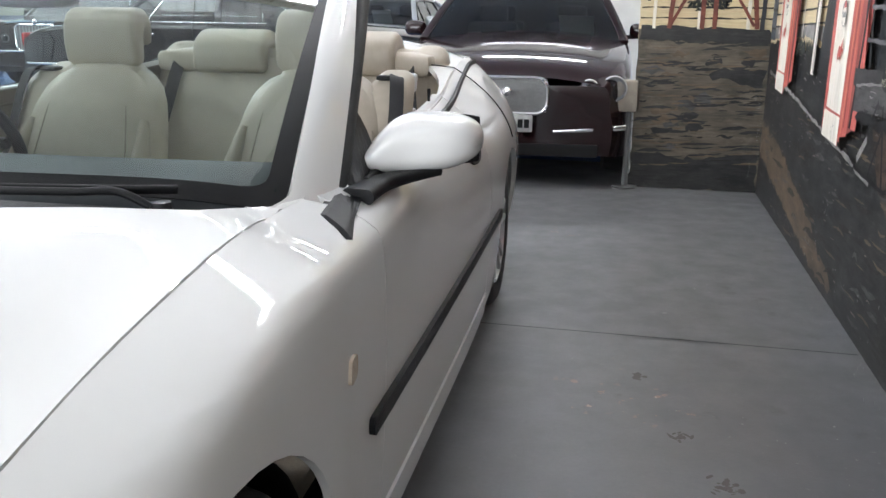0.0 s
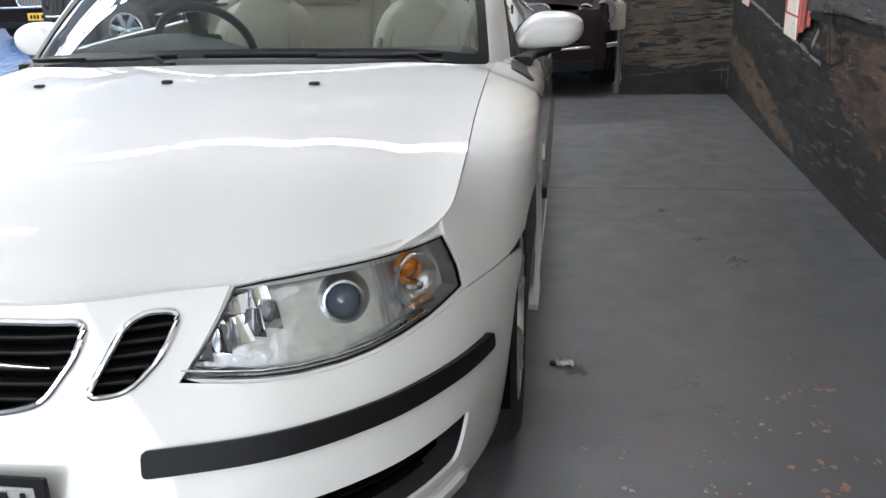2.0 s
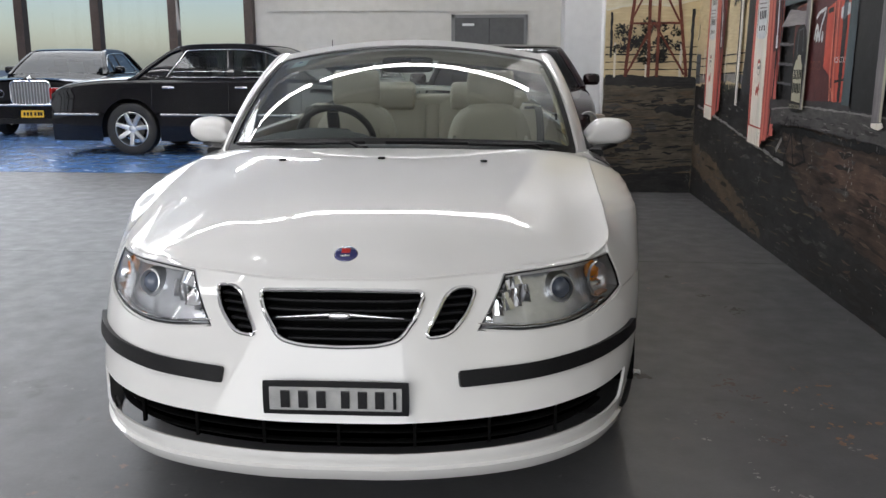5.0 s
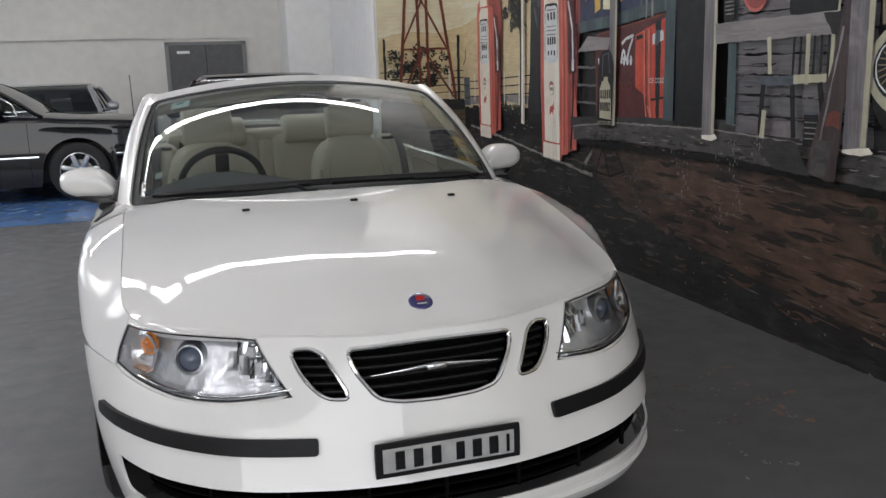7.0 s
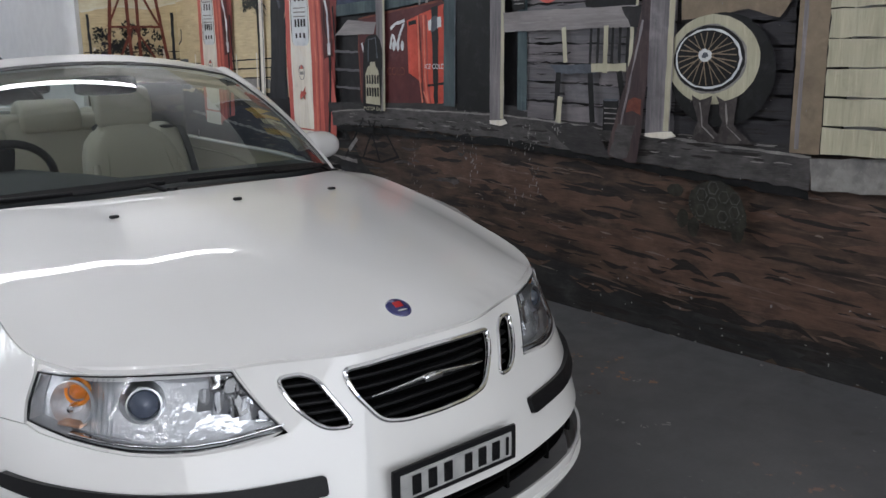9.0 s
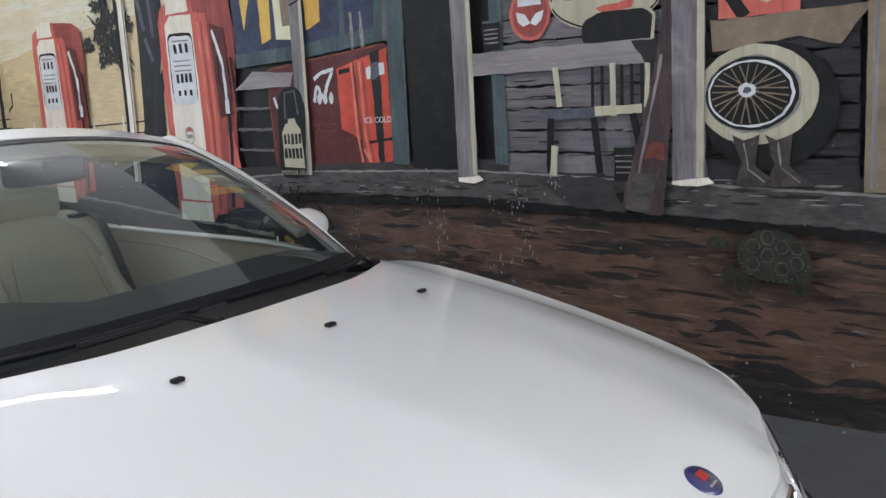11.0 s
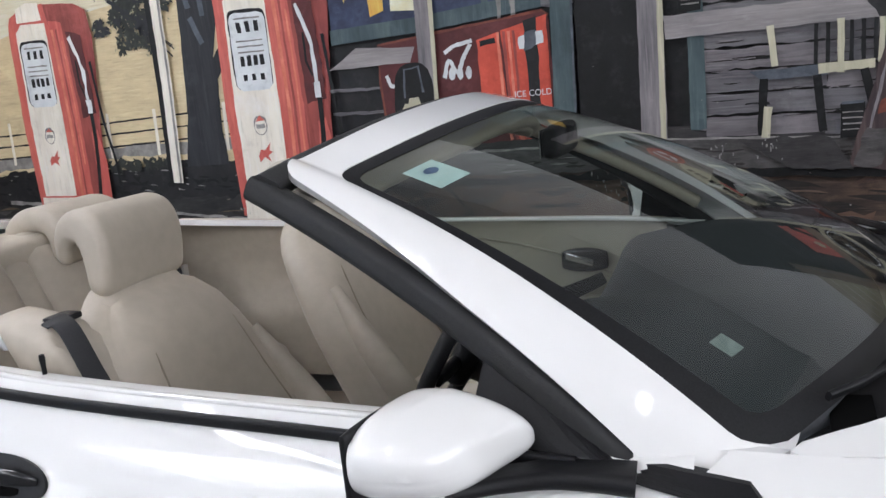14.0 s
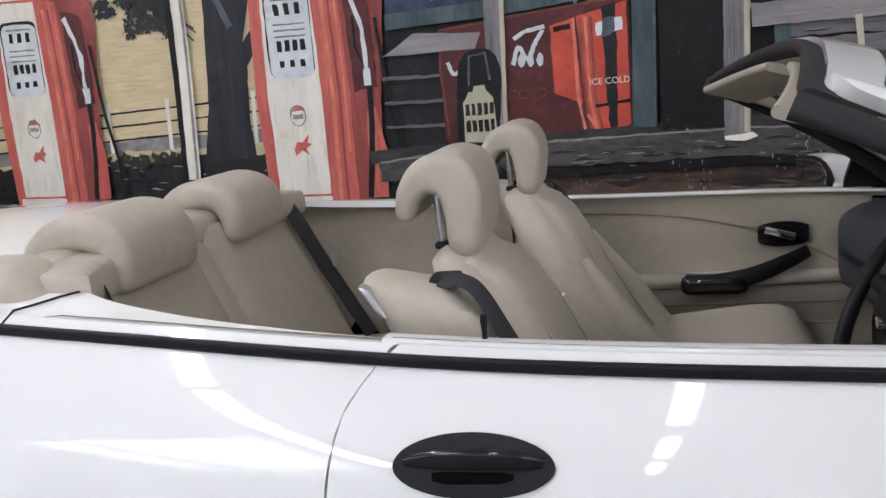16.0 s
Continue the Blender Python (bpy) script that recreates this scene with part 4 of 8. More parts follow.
# scuttle, wipers, washer jets
cowl = [(x, bonnet_rear(x) - 0.03) for x in np.linspace(-0.77, 0.77, 36)] + [(x, 1.33 + 0.26 * (abs(x) / 0.757) ** 2.6) for x in np.linspace(0.745, -0.745, 36)]
panel("scuttle", lambda x, y: (x, y, 0.858 + 0.064 * (1 - (x / 0.77) ** 2) + (y - 1.25) * 0.01), cowl, black_trim, car, step=0.05, label="black plastic scuttle below the windscreen")
for s in (1, -1):
    cor = [(s * x, bonnet_rear(abs(x)) + 0.003) for x in np.linspace(0.744, 0.763, 6)] + [(s * 0.767, 1.55), (s * 0.772, 1.61), (s * 0.752, 1.61), (s * 0.744, 1.55)]
    panel("wing_corner", lambda x, y: (x, y, SK.top(SK.u_of_y(y)) - 0.001), cor if s > 0 else cor[::-1], white_paint, car, step=0.02, thick=0.006, label="white wing corner at the pillar foot")
for x0, x1 in ((0.62, -0.02), (-0.10, -0.66)):
    def wp(x, lift):
        s = x / 0.765
        return np.array((x, bonnet_rear(x) + 0.062, 0.932 - 0.037 * s * s + lift))
    w = [wp(x, 0.012) + np.array((0, 0.02, 0.010)) for x in np.linspace(x0, x1, 14)]
    wi = part("wiper", sweep(w, rrect(0.009, 0.015, 0.003), (0, -0.5, 0.8)), black_trim, car, "black wiper blade")
    arm = [wp(x0 * 1.0, -0.005) + np.array((0, -0.035, 0.0))] + [wp(x, 0.014) + np.array((0, 0.0, 0.008)) for x in np.linspace(x0 * 0.9 + x1 * 0.1, (x0 + x1) / 2, 6)]
    part("wiper_arm", sweep(spline(arm, 4), rrect(0.013, 0.009, 0.003), (0, -0.5, 0.8)), black_trim, wi)
    part("wiper_pivot", lathe([(0.001, 0.02), (0.016, 0.018), (0.019, 0.0)], 14, "z", tuple(arm[0])), black_trim, wi)
for x, y in ((-0.362, 1.0), (0, 0.965), (0.362, 1.0)):
    b0 = bonnet_surf(x, y)
    part("washer_jet", rbox(0.026, 0.016, 0.009, 0.004, 4, at=(b0[0], b0[1], b0[2] + 0.0035)), black_trim, car, "black washer jet")

# door mirrors
for s in (1, -1):
    bmm = bmesh.new()
    bmesh.ops.create_uvsphere(bmm, u_segments=48, v_segments=32, radius=1.0)
    for v in bmm.verts:
        c = [math.copysign(abs(k) ** 0.62, k) for k in v.co]
        out, y = c[0] * s, min(c[1], 0.60)
        u = max(0.0, -out)
        front = max(0.0, -y)
        tall = 0.064 * (1 - 0.14 * max(0.0, out) ** 2) * (1 - 0.74 * u ** 2.6) * (1 - 0.20 * front)
        z = c[2] * tall - 0.034 * u ** 2.2 + (0.012 * max(0.0, out) if c[2] < 0 else 0.0) - 0.006 * front
        v.co = Vector((c[0] * 0.122 * (1 - 0.10 * front), y * 0.080 + 0.030 * out - 0.034 * u ** 2 * front, z)) + Vector((s * 0.912, 1.945, 0.944))
    mi = part("door_mirror", bmm, white_paint, car, "white door mirror on a black foot")
    rim = lambda x, y, z, p, s=s: (p[0], p[1] + 0.031 * x * s, p[2] * (1 - 0.14 * max(0.0, x * s) ** 2 - 0.5 * max(0.0, -x * s) ** 3) - 0.030 * max(0.0, -x * s) ** 2.2)
    part("mirror_rim", rbox(0.222, 0.012, 0.116, 0.006, 7, rim, at=(s * 0.910, 1.994, 0.944)), black_trim, mi)
    part("mirror_face", rbox(0.200, 0.006, 0.096, 0.003, 6, rim, at=(s * 0.910, 2.000, 0.944)), mirror_glass, mi, "silvered mirror face")
    foot = [(s * 0.838, 1.70, 0.872), (s * 0.844, 1.75, 0.876), (s * 0.858, 1.81, 0.880), (s * 0.895, 1.875, 0.884), (s * 0.945, 1.925, 0.890)]
    part("mirror_foot", sweep(spline(foot, 5), rrect(0.060, 0.028, 0.012), (0, 0, 1), scale=lambda t: 1.1 - 0.35 * t), black_trim, mi)
    # corner piece between the pillar seal and the belt line
    def belt(y, z):
        return np.array((s * SK(SK.u_of_y(y), min(z, SK.top(SK.u_of_y(y)) - 0.002))[0], y, z))
    cols = [(belt(1.515, 0.838), belt(1.560, 0.868)), (belt(1.600, 0.854), belt(1.665, 0.880))]
    for k in range(9):
        f = k / 8
        cols.append((belt(1.68 + 0.26 * f, 0.866 + 0.044 * f), np.array(ws_surf(s * 0.786, 0.13 + 0.27 * f)) + np.array((s * 0.004, 0.024, -0.034))))
    tri = bmesh.new()
    sheets = [[[tri.verts.new(b + (t - b) * h / 4 + np.array((s * (dx + 0.006 * math.sin(math.pi * h / 4)), 0, 0))) for h in range(5)] for b, t in cols] for dx in (0.010, -0.012)]
    for i in range(len(cols) - 1):
        for h in range(4):
            for sh in sheets:
                tri.faces.new((sh[i][h], sh[i + 1][h], sh[i + 1][h + 1], sh[i][h + 1]))
        for h in (0, 4):
            tri.faces.new((sheets[0][i][h], sheets[0][i + 1][h], sheets[1][i + 1][h], sheets[1][i][h]))
    for i in (0, len(cols) - 1):
        for h in range(4):
            tri.faces.new((sheets[0][i][h], sheets[0][i][h + 1], sheets[1][i][h + 1], sheets[1][i][h]))
    bmesh.ops.recalc_face_normals(tri, faces=tri.faces[:])
    part("mirror_triangle", tri, black_trim, car, "black corner piece at the mirror", False)

# wheels
def wheel(x, y, s, parent, R=RW, rim=0.215, spokes=5, name="wheel", width=0.205, twin=True):
    tyre = lathe([(rim - 0.005, -0.09), (rim + 0.02, -0.100), (R - 0.035, -0.103), (R - 0.008, -0.085), (R, -0.05), (R, 0.05), (R - 0.008, 0.085), (R - 0.035, 0.103), (rim + 0.02, 0.100), (rim - 0.005, 0.09)], 48, "x", (x, y, R))
    w = part(name, tyre, rubber, parent, "alloy wheel with a black tyre")
    part("rim", lathe([(rim + 0.004, s * 0.094), (rim - 0.008, s * 0.098), (rim - 0.016, s * 0.08), (rim - 0.03, s * 0.02), (rim - 0.03, -s * 0.08)], 40, "x", (x, y, R)), alloy, w, "silver rim")
    part("brake_disc", lathe([(0.001, s * 0.0), (0.14, s * 0.0), (0.14, -s * 0.02)], 30, "x", (x, y, R)), mat("worn_steel", (0.3, 0.29, 0.28), None, 60, 0.4, 1.0), w)
    part("hub", lathe([(0.001, s * 0.085), (0.03, s * 0.083), (0.052, s * 0.070), (0.06, s * 0.04)], 24, "x", (x, y, R)), alloy, w)
    for k in range(spokes):
        for d in ((-0.16, 0.16) if twin else (0.0,)):
            a = 2 * math.pi * k / spokes + d * 0.6 + 0.3
            a2 = 2 * math.pi * k / spokes + d * 1.25 + 0.3
            p0 = np.array((x + s * 0.066, y + 0.05 * math.cos(a), R + 0.05 * math.sin(a)))
            p1 = np.array((x + s * 0.088, y + (rim - 0.014) * math.cos(a2), R + (rim - 0.014) * math.sin(a2)))
            part("spoke", sweep([p0, (p0 + p1) / 2 + np.array((s * 0.006, 0, 0)), p1], rrect(0.030 if twin else 0.06, 0.026, 0.008), (1, 0, 0)), alloy, w)
    return w


for s in (1, -1):
    for ay in (AXF, AXR):
        wheel(s * 0.768, ay, s, car)
        ln = lathe([(0.352, s * 0.075), (0.352, -s * 0.12), (0.05, -s * 0.13)], 36, "x", (s * 0.785, ay, ZW))
        bmesh.ops.bisect_plane(ln, geom=ln.verts[:] + ln.edges[:] + ln.faces[:], plane_co=(0, 0, 0.24), plane_no=(0, 0, -1), clear_outer=True)
        part("wheel_liner", ln, inner, car, "black wheel arch liner")
part("underbody", rbox(1.50, 3.5, 0.10, 0.04, 4, at=(0, 2.45, 0.235)), inner, car, "dark underbody")
part("engine_bay_floor", boxm(-0.62, 0.62, 0.45, 1.40, 0.42, 0.46), inner, car, "", False)
part("bulkhead", boxm(-0.72, 0.72, 1.40, 1.46, 0.25, 0.89), inner, car, "", False)


# rear deck round the cockpit
def cockpit_edge(n=40):
    half = [(0.735, 2.95), (0.715, 3.10), (0.665, 3.35), (0.585, 3.58), (0.44, 3.77), (0.22, 3.88), (0.0, 3.91)]
    pts = spline(half + [(-x, y) for x, y in half[-2::-1]], 6)
    return [tuple(p) for p in pts]


def deck_surf(x, y):
    z = SK.top(SK.u_of_y(min(y, 4.6)))
    xe = np.interp(y, (2.95, 3.5, 4.0, 4.35, 4.62, 4.78), (0.765, 0.693, 0.638, 0.60, 0.56, 0.50))
    return (x, y, z + 0.09 * max(0.0, 1 - (x / xe) ** 2) * min(1, max(0, (y - 2.95) * 1.4)))


ulist = np.linspace(SK.u_of_y(2.95), UK[-1], 60)
rail = [SK(u, SK.top(u))[:2] for u in ulist]
panel("rear_deck", deck_surf, [tuple(p) for p in rail] + [(-p[0], p[1]) for p in rail[-2::-1]] + cockpit_edge()[::-1], white_paint, car, step=0.045, thick=0.02)
for s in (1, -1):
    led = [np.array(SK(s * SK.u_of_y(y), SK.top(SK.u_of_y(y)))) + np.array((-s * 0.020, 0, 0.001)) for y in np.linspace(1.74, 2.96, 30)]
    part("door_ledge", sweep(led, rrect(0.036, 0.010, 0.004), (0, 0, 1)), white_paint, car, "white ledge on the door top")
    pin = np.array(SK(s * SK.u_of_y(2.80), SK.top(SK.u_of_y(2.80)))) + np.array((-s * 0.028, 0, 0))
    part("lock_pin", lathe([(0.001, 0.045), (0.005, 0.044), (0.006, 0.035), (0.0045, 0.02), (0.0045, 0)], 10, "z", tuple(pin)), black_trim, car, "black door lock pin")

for s in (1, -1):
    u0 = SK.u_of_y(3.70)
    gap = [np.array(deck_surf(s * x, y)) + np.array((0, 0, 0.0035)) for x, y in ((0.585, 3.60), (0.61, 3.63), (0.64, 3.66), (0.662, 3.69))]
    gap += [np.array(SK(s * (u0 + k * 0.011), SK.top(u0) - 0.035 * k)) + np.array((s * 0.002, 0, 0.0)) for k in range(1, 9)]
    part("panel_gap", sweep(gap, ring2(0.0024, 0.0024, 6), (0.2, 0.3, 1)), black_trim, car, "thin dark gap in the rear wing")
part("aerial", sweep([(-0.78, 4.28, 1.00), (-0.785, 4.35, 1.20), (-0.79, 4.42, 1.42)], ring2(0.003, 0.003, 6), (1, 0, 0)), black_trim, car, "thin black aerial")

# cabin sides: door linings and rear side linings
def lining(s):
    def f(y, z):
        u = SK.u_of_y(y)
        k = (z - 0.35) / 0.6
        bulge = 0.035 * math.exp(-((z - 0.60) / 0.07) ** 2) * (1 if y < 2.95 else 0.6)
        x = 0.790 - 0.015 * max(0, y - 2.9) - bulge - 0.03 * (1 - k)
        if y > 3.05:
            x -= 0.30 * (y - 3.05) ** 1.6
        x = min(x, SK(u, min(z, SK.top(u)))[0] - 0.030, SK(u, SK.top(u))[0] - 0.016 + 0.25 * (SK.top(u) - z))
        return (s * x, y, z)
    return f


for s in (1, -1):
    zt = lambda y: SK.top(SK.u_of_y(y)) - 0.004
    lp = [(y, zt(y)) for y in np.linspace(1.86, 2.945, 24)] + [(2.945, 0.36), (1.86, 0.36)]
    f = lining(s)
    g = (lambda y, z, f=f: f(y, z)) if s < 0 else (lambda z, y, f=f: f(y, z))
    lpp = lp if s < 0 else [(z, y) for y, z in lp]
    dl = panel("door_lining", g, lpp, leather_dark, car, step=0.05, thick=0.02, label="beige leather door lining")
    lp = [(y, zt(y) - 0.002) for y in np.linspace(2.955, 3.80, 20)] + [(3.80, 0.40), (2.955, 0.36)]
    lpp = lp if s < 0 else [(z, y) for y, z in lp]
    panel("side_lining", g, lpp, leather, car, step=0.05, thick=0.02, label="beige leather rear side lining")
    arc = [np.array(f(y, z)) - np.array((s * 0.004, 0, 0)) for y, z in spline([(2.92, 0.885), (2.60, 0.872), (2.35, 0.84), (2.12, 0.775), (1.95, 0.69), (1.88, 0.62)], 6)]
    part("lining_seam", sweep(arc, ring2(0.004, 0.004, 6), (0, 0, 1)), piping, dl)
    arm = [np.array(f(y, 0.655)) - np.array((s * 0.018, 0, 0)) for y in np.linspace(2.90, 1.90, 20)]
    part("arm_rest", sweep(arm, rrect(0.060, 0.060, 0.026), (0, 0, 1), scale=lambda t: 1.0 - 0.35 * t), leather, dl, "beige arm rest")
    for zz in (0.575, 0.50):
        cr = [np.array(f(y, zz)) - np.array((s * 0.003, 0, 0)) for y in np.linspace(2.93, 1.95, 20)]
        part("lining_seam", sweep(cr, ring2(0.003, 0.003, 6), (0, 0, 1)), piping, dl)
    part("handle_cup", rbox(0.016, 0.150, 0.080, 0.008, 4, lambda x, y, z, p: (p[0], p[1], p[2] * (1 - 0.3 * y * y)), at=(s * 0.765, 2.115, 0.785)), black_gloss, dl, "black handle cup")
    hnd = [(s * 0.750, 2.17, 0.802), (s * 0.742, 2.13, 0.792), (s * 0.746, 2.085, 0.778)]
    part("inner_handle", sweep(spline(hnd, 5), rrect(0.012, 0.024, 0.005), (0, 0, 1)), chrome, dl, "chrome inner handle")
    pull = [(s * 0.700, 2.41, 0.650), (s * 0.685, 2.33, 0.655), (s * 0.685, 2.22, 0.675), (s * 0.715, 2.11, 0.71), (s * 0.735, 2.05, 0.735)]
    part("door_pull", sweep(spline(pull, 6), rrect(0.036, 0.056, 0.016), (0, 0, 1), scale=lambda t: 1.2 - 0.5 * t), black_trim, dl, "black door pull")
    part("pull_pocket", rbox(0.06, 0.20, 0.062, 0.025, 5, at=(s * 0.688, 2.33, 0.652)), black_gloss, dl)
part("cabin_floor", boxm(-0.74, 0.74, 1.45, 3.4, 0.27, 0.31), mat("beige_carpet", (0.24, 0.20, 0.15), (0.2, 0.165, 0.125), 200, 0.95, bump=0.4, bscale=500), car, "beige carpet", False)

# dashboard and steering wheel
def dash_shape(x, y, z, p):
    cowl_h = 0.085 * math.exp(-((p[0] + 0.38) / 0.22) ** 4) if z > 0 else 0
    return (p[0], p[1] - 0.16 * (1 - x * x) * (1 if y < 0 else 0.25), p[2] + (0.0 if z < 0 else cowl_h * (0.5 + 0.5 * y)) - (0.05 * max(0, y) if z > 0 else 0))


dash = part("dashboard", rbox(1.46, 0.50, 0.30, 0.07, 12, dash_shape, at=(0, 1.74, 0.775)), dash_black, car, "black soft-touch dashboard")
part("centre_console", rbox(0.26, 0.9, 0.30, 0.05, 6, lambda x, y, z, p: (p[0], p[1], p[2] - (0.10 * (y + 1) if z > 0 else 0)), at=(0, 2.28, 0.50)), dash_black, car, "black centre console")
rad = part("radio", rbox(0.23, 0.02, 0.15, 0.008, 4, at=(0.0, 1.995, 0.735)), black_gloss, dash, "black radio panel with knobs")
for dx in (-0.085, 0.085):
    part("knob", lathe([(0.001, 0.026), (0.014, 0.025), (0.016, 0.0)], 16, "y", (dx, 2.0, 0.70)), chrome, rad)
for dx in np.linspace(-0.05, 0.05, 5):
    part("radio_button", boxm(dx - 0.008, dx + 0.008, 2.003, 2.010, 0.755, 0.77, 0.001), alloy, rad, "", False)
tilt = Matrix.Translation((-0.365, 2.11, 0.885)) @ Euler((radians(-62), 0, 0)).to_matrix().to_4x4()
sw = sweep([(0.183 * math.cos(t), 0.183 * math.sin(t), 0) for t in np.linspace(0, 2 * math.pi, 48, endpoint=False)], ring2(0.0155, 0.0155, 10), (0, 0, 1), True)
bmesh.ops.transform(sw, matrix=tilt, verts=sw.verts)
sw_ob = part("steering_wheel", sw, black_trim, car, "black leather steering wheel")
for nm, bmx in (("wheel_hub", rbox(0.16, 0.13, 0.05, 0.022, 6, at=(0, -0.01, -0.02))), ("wheel_spoke", rbox(0.33, 0.035, 0.022, 0.01, 5, at=(0, 0.005, -0.012))), ("wheel_spoke", rbox(0.06, 0.16, 0.022, 0.01, 5, at=(0, -0.09, -0.012)))):
    bmesh.ops.transform(bmx, matrix=tilt, verts=bmx.verts)
    part(nm, bmx, black_trim, sw_ob)
colm = sweep([(-0.365, 1.80, 0.76), (-0.365, 2.08, 0.865)], ring2(0.05, 0.045, 12), (1, 0, 0))
part("steering_column", colm, black_trim, car)


# seats
def pad(path, width, thick, r):
    """A cushion drawn along a path in the y-z plane, with rounded ends."""
    path = np.array(path, float)
    n = len(path)
    tan = [path[min(i + 1, n - 1)] - path[max(i - 1, 0)] for i in range(n)]
    tan = [t / np.linalg.norm(t) for t in tan]
    rings = []
    for q in (1.0, 0.92, 0.7, 0.4):
        e = thick(0) * 0.5
        rings.append((path[0] - tan[0] * e * q, tan[0], 0.0, math.sqrt(max(0.0, 1 - q * q))))
    rings += [(path[i], tan[i], i / (n - 1), 1.0) for i in range(n)]
    for q in (0.4, 0.7, 0.92, 1.0):
        e = thick(1) * 0.5
        rings.append((path[-1] + tan[-1] * e * q, tan[-1], 1.0, math.sqrt(max(0.0, 1 - q * q))))
    bm = bmesh.new()
    prev = None
    for c, t, u, k in rings:
        side = np.array((1.0, 0, 0))
        up = np.cross(side, t)
        th = max(thick(u) * k, 0.002)
        w = width(u) - (1 - k) * thick(u)
        ring = [bm.verts.new(c + side * a + up * b) for a, b in rrect(w, th, min(r, th * 0.49), 5)]
        if prev:
            for j in range(len(ring)):
                bm.faces.new((prev[j], prev[(j + 1) % len(ring)], ring[(j + 1) % len(ring)], ring[j]))
        else:
            bm.faces.new(ring)
        prev = ring
    bm.faces.new(prev[::-1])
    return bm


def front_seat(s):
    seat = part("front_seat", rbox(0.50, 0.56, 0.19, 0.07, 9, lambda x, y, z, p: (p[0] * (1 - 0.05 * y), p[1], p[2] + (0.045 * abs(x) ** 3 - 0.055 * max(0.0, -y) ** 4 if z > 0 else 0) - 0.03 * y), at=(s * 0.38, 2.38, 0.475)), leather, car, "beige leather front seat with a curved head rest")

    def back(x, y, z, p):
        h = (z + 1) / 2
        w = 1.06 - 0.30 * max(0, h - 0.45) ** 1.3 * 2.0 - 0.22 * max(0, (h - 0.75) / 0.25) ** 2 - 0.06 * (1 - h)
        lean = 0.33 * h - 0.02 * h * h
        bol = (-0.065 * abs(x) ** 3 * max(0.0, 1 - h * 1.15) - 0.035 * math.exp(-((h - 0.82) / 0.2) ** 2) * (1 - x * x)) if y < 0 else 0.0
        dep = 1 - 0.42 * h
        return (p[0] * w, p[1] * dep + lean + bol, p[2])

    part("backrest", rbox(0.50, 0.21, 0.64, 0.09, 11, back, at=(s * 0.38, 2.58, 0.72)), leather, seat)

    for dx in (-1, 1):
        pts = [back(dx * 0.86, -1, 2 * h - 1, (dx * 0.215, -0.105, (h - 0.5) * 0.62)) for h in np.linspace(0.06, 0.72, 16)]
        part("side_bolster", sweep([(s * 0.38 + a, 2.58 + b + 0.012, 0.72 + c) for a, b, c in pts], ring2(0.040, 0.050, 16), (0, -1, 0.3), scale=lambda t: 0.35 + 0.65 * math.sin(math.pi * min(1.0, 0.12 + 0.88 * t) ** 0.8)), leather, seat)

    hp = spline([(2.868, 1.050), (2.866, 1.105), (2.874, 1.150), (2.900, 1.172), (2.938, 1.168), (2.966, 1.142), (2.978, 1.108)], 6)
    cush = pad([(s * 0.38, y, z) for y, z in hp], lambda t: 0.268 - 0.05 * t * t, lambda t: float(np.interp(t, (0, 0.2, 0.42, 0.6, 0.8, 1), (0.060, 0.074, 0.088, 0.074, 0.052, 0.040))), 0.022)
    part("head_rest", cush, leather, seat, "curved beige head rest", angle=80)
    for dx in (-0.06, 0.06):
        part("head_rest_post", sweep([(s * 0.38 + dx, 2.918, 1.00), (s * 0.38 + dx, 2.925, 1.14)], ring2(0.0075, 0.0075, 10), (1, 0, 0)), chrome, seat, "chrome head rest post")
        part("post_guide", rbox(0.036, 0.032, 0.014, 0.006, 3, at=(s * 0.38 + dx, 2.918, 1.036)), black_trim, seat)
    tw = part("belt_tower", rbox(0.135, 0.20, 0.42, 0.05, 9, lambda x, y, z, p: (p[0], p[1] + 0.11 * z + 0.0, p[2] + 0.02 * z * y), at=(s * 0.605, 2.825, 0.805)), leather, seat, "beige belt tower beside the backrest")
    part("tower_cap", rbox(0.118, 0.022, 0.060, 0.010, 5, lambda x, y, z, p: (p[0], p[1] + 0.016 * z, p[2]), at=(s * 0.612, 3.000, 0.985)), alloy, tw, "silver trim on the belt tower")
    blt = [(s * 0.63, 2.885, 1.012), (s * 0.645, 2.83, 1.003), (s * 0.655, 2.778, 0.92), (s * 0.657, 2.728, 0.82), (s * 0.66, 2.655, 0.67), (s * 0.665, 2.60, 0.50)]
    part("seat_belt", sweep(spline(blt, 6), rrect(0.044, 0.005, 0.0015), (s * 0.30, -0.95, 0.1)), belt_web, seat, "black seat belt")
    part("belt_slot", rbox(0.062, 0.05, 0.016, 0.006, 3, at=(s * 0.60, 2.885, 1.008)), black_trim, seat)
    for dx in (-1, 1):
        pts = [back(dx * (0.70 - 0.10 * h), -1, 2 * h - 1, (dx * 0.25 * (0.70 - 0.10 * h), -0.105, (h - 0.5) * 0.62)) for h in np.linspace(0.08, 0.80, 14)]
        part("seam", sweep([(s * 0.38 + a, 2.58 + b - 0.001, 0.72 + c) for a, b, c in pts], ring2(0.0022, 0.0022, 6), (1, 0, 0)), piping, seat)
    return seat


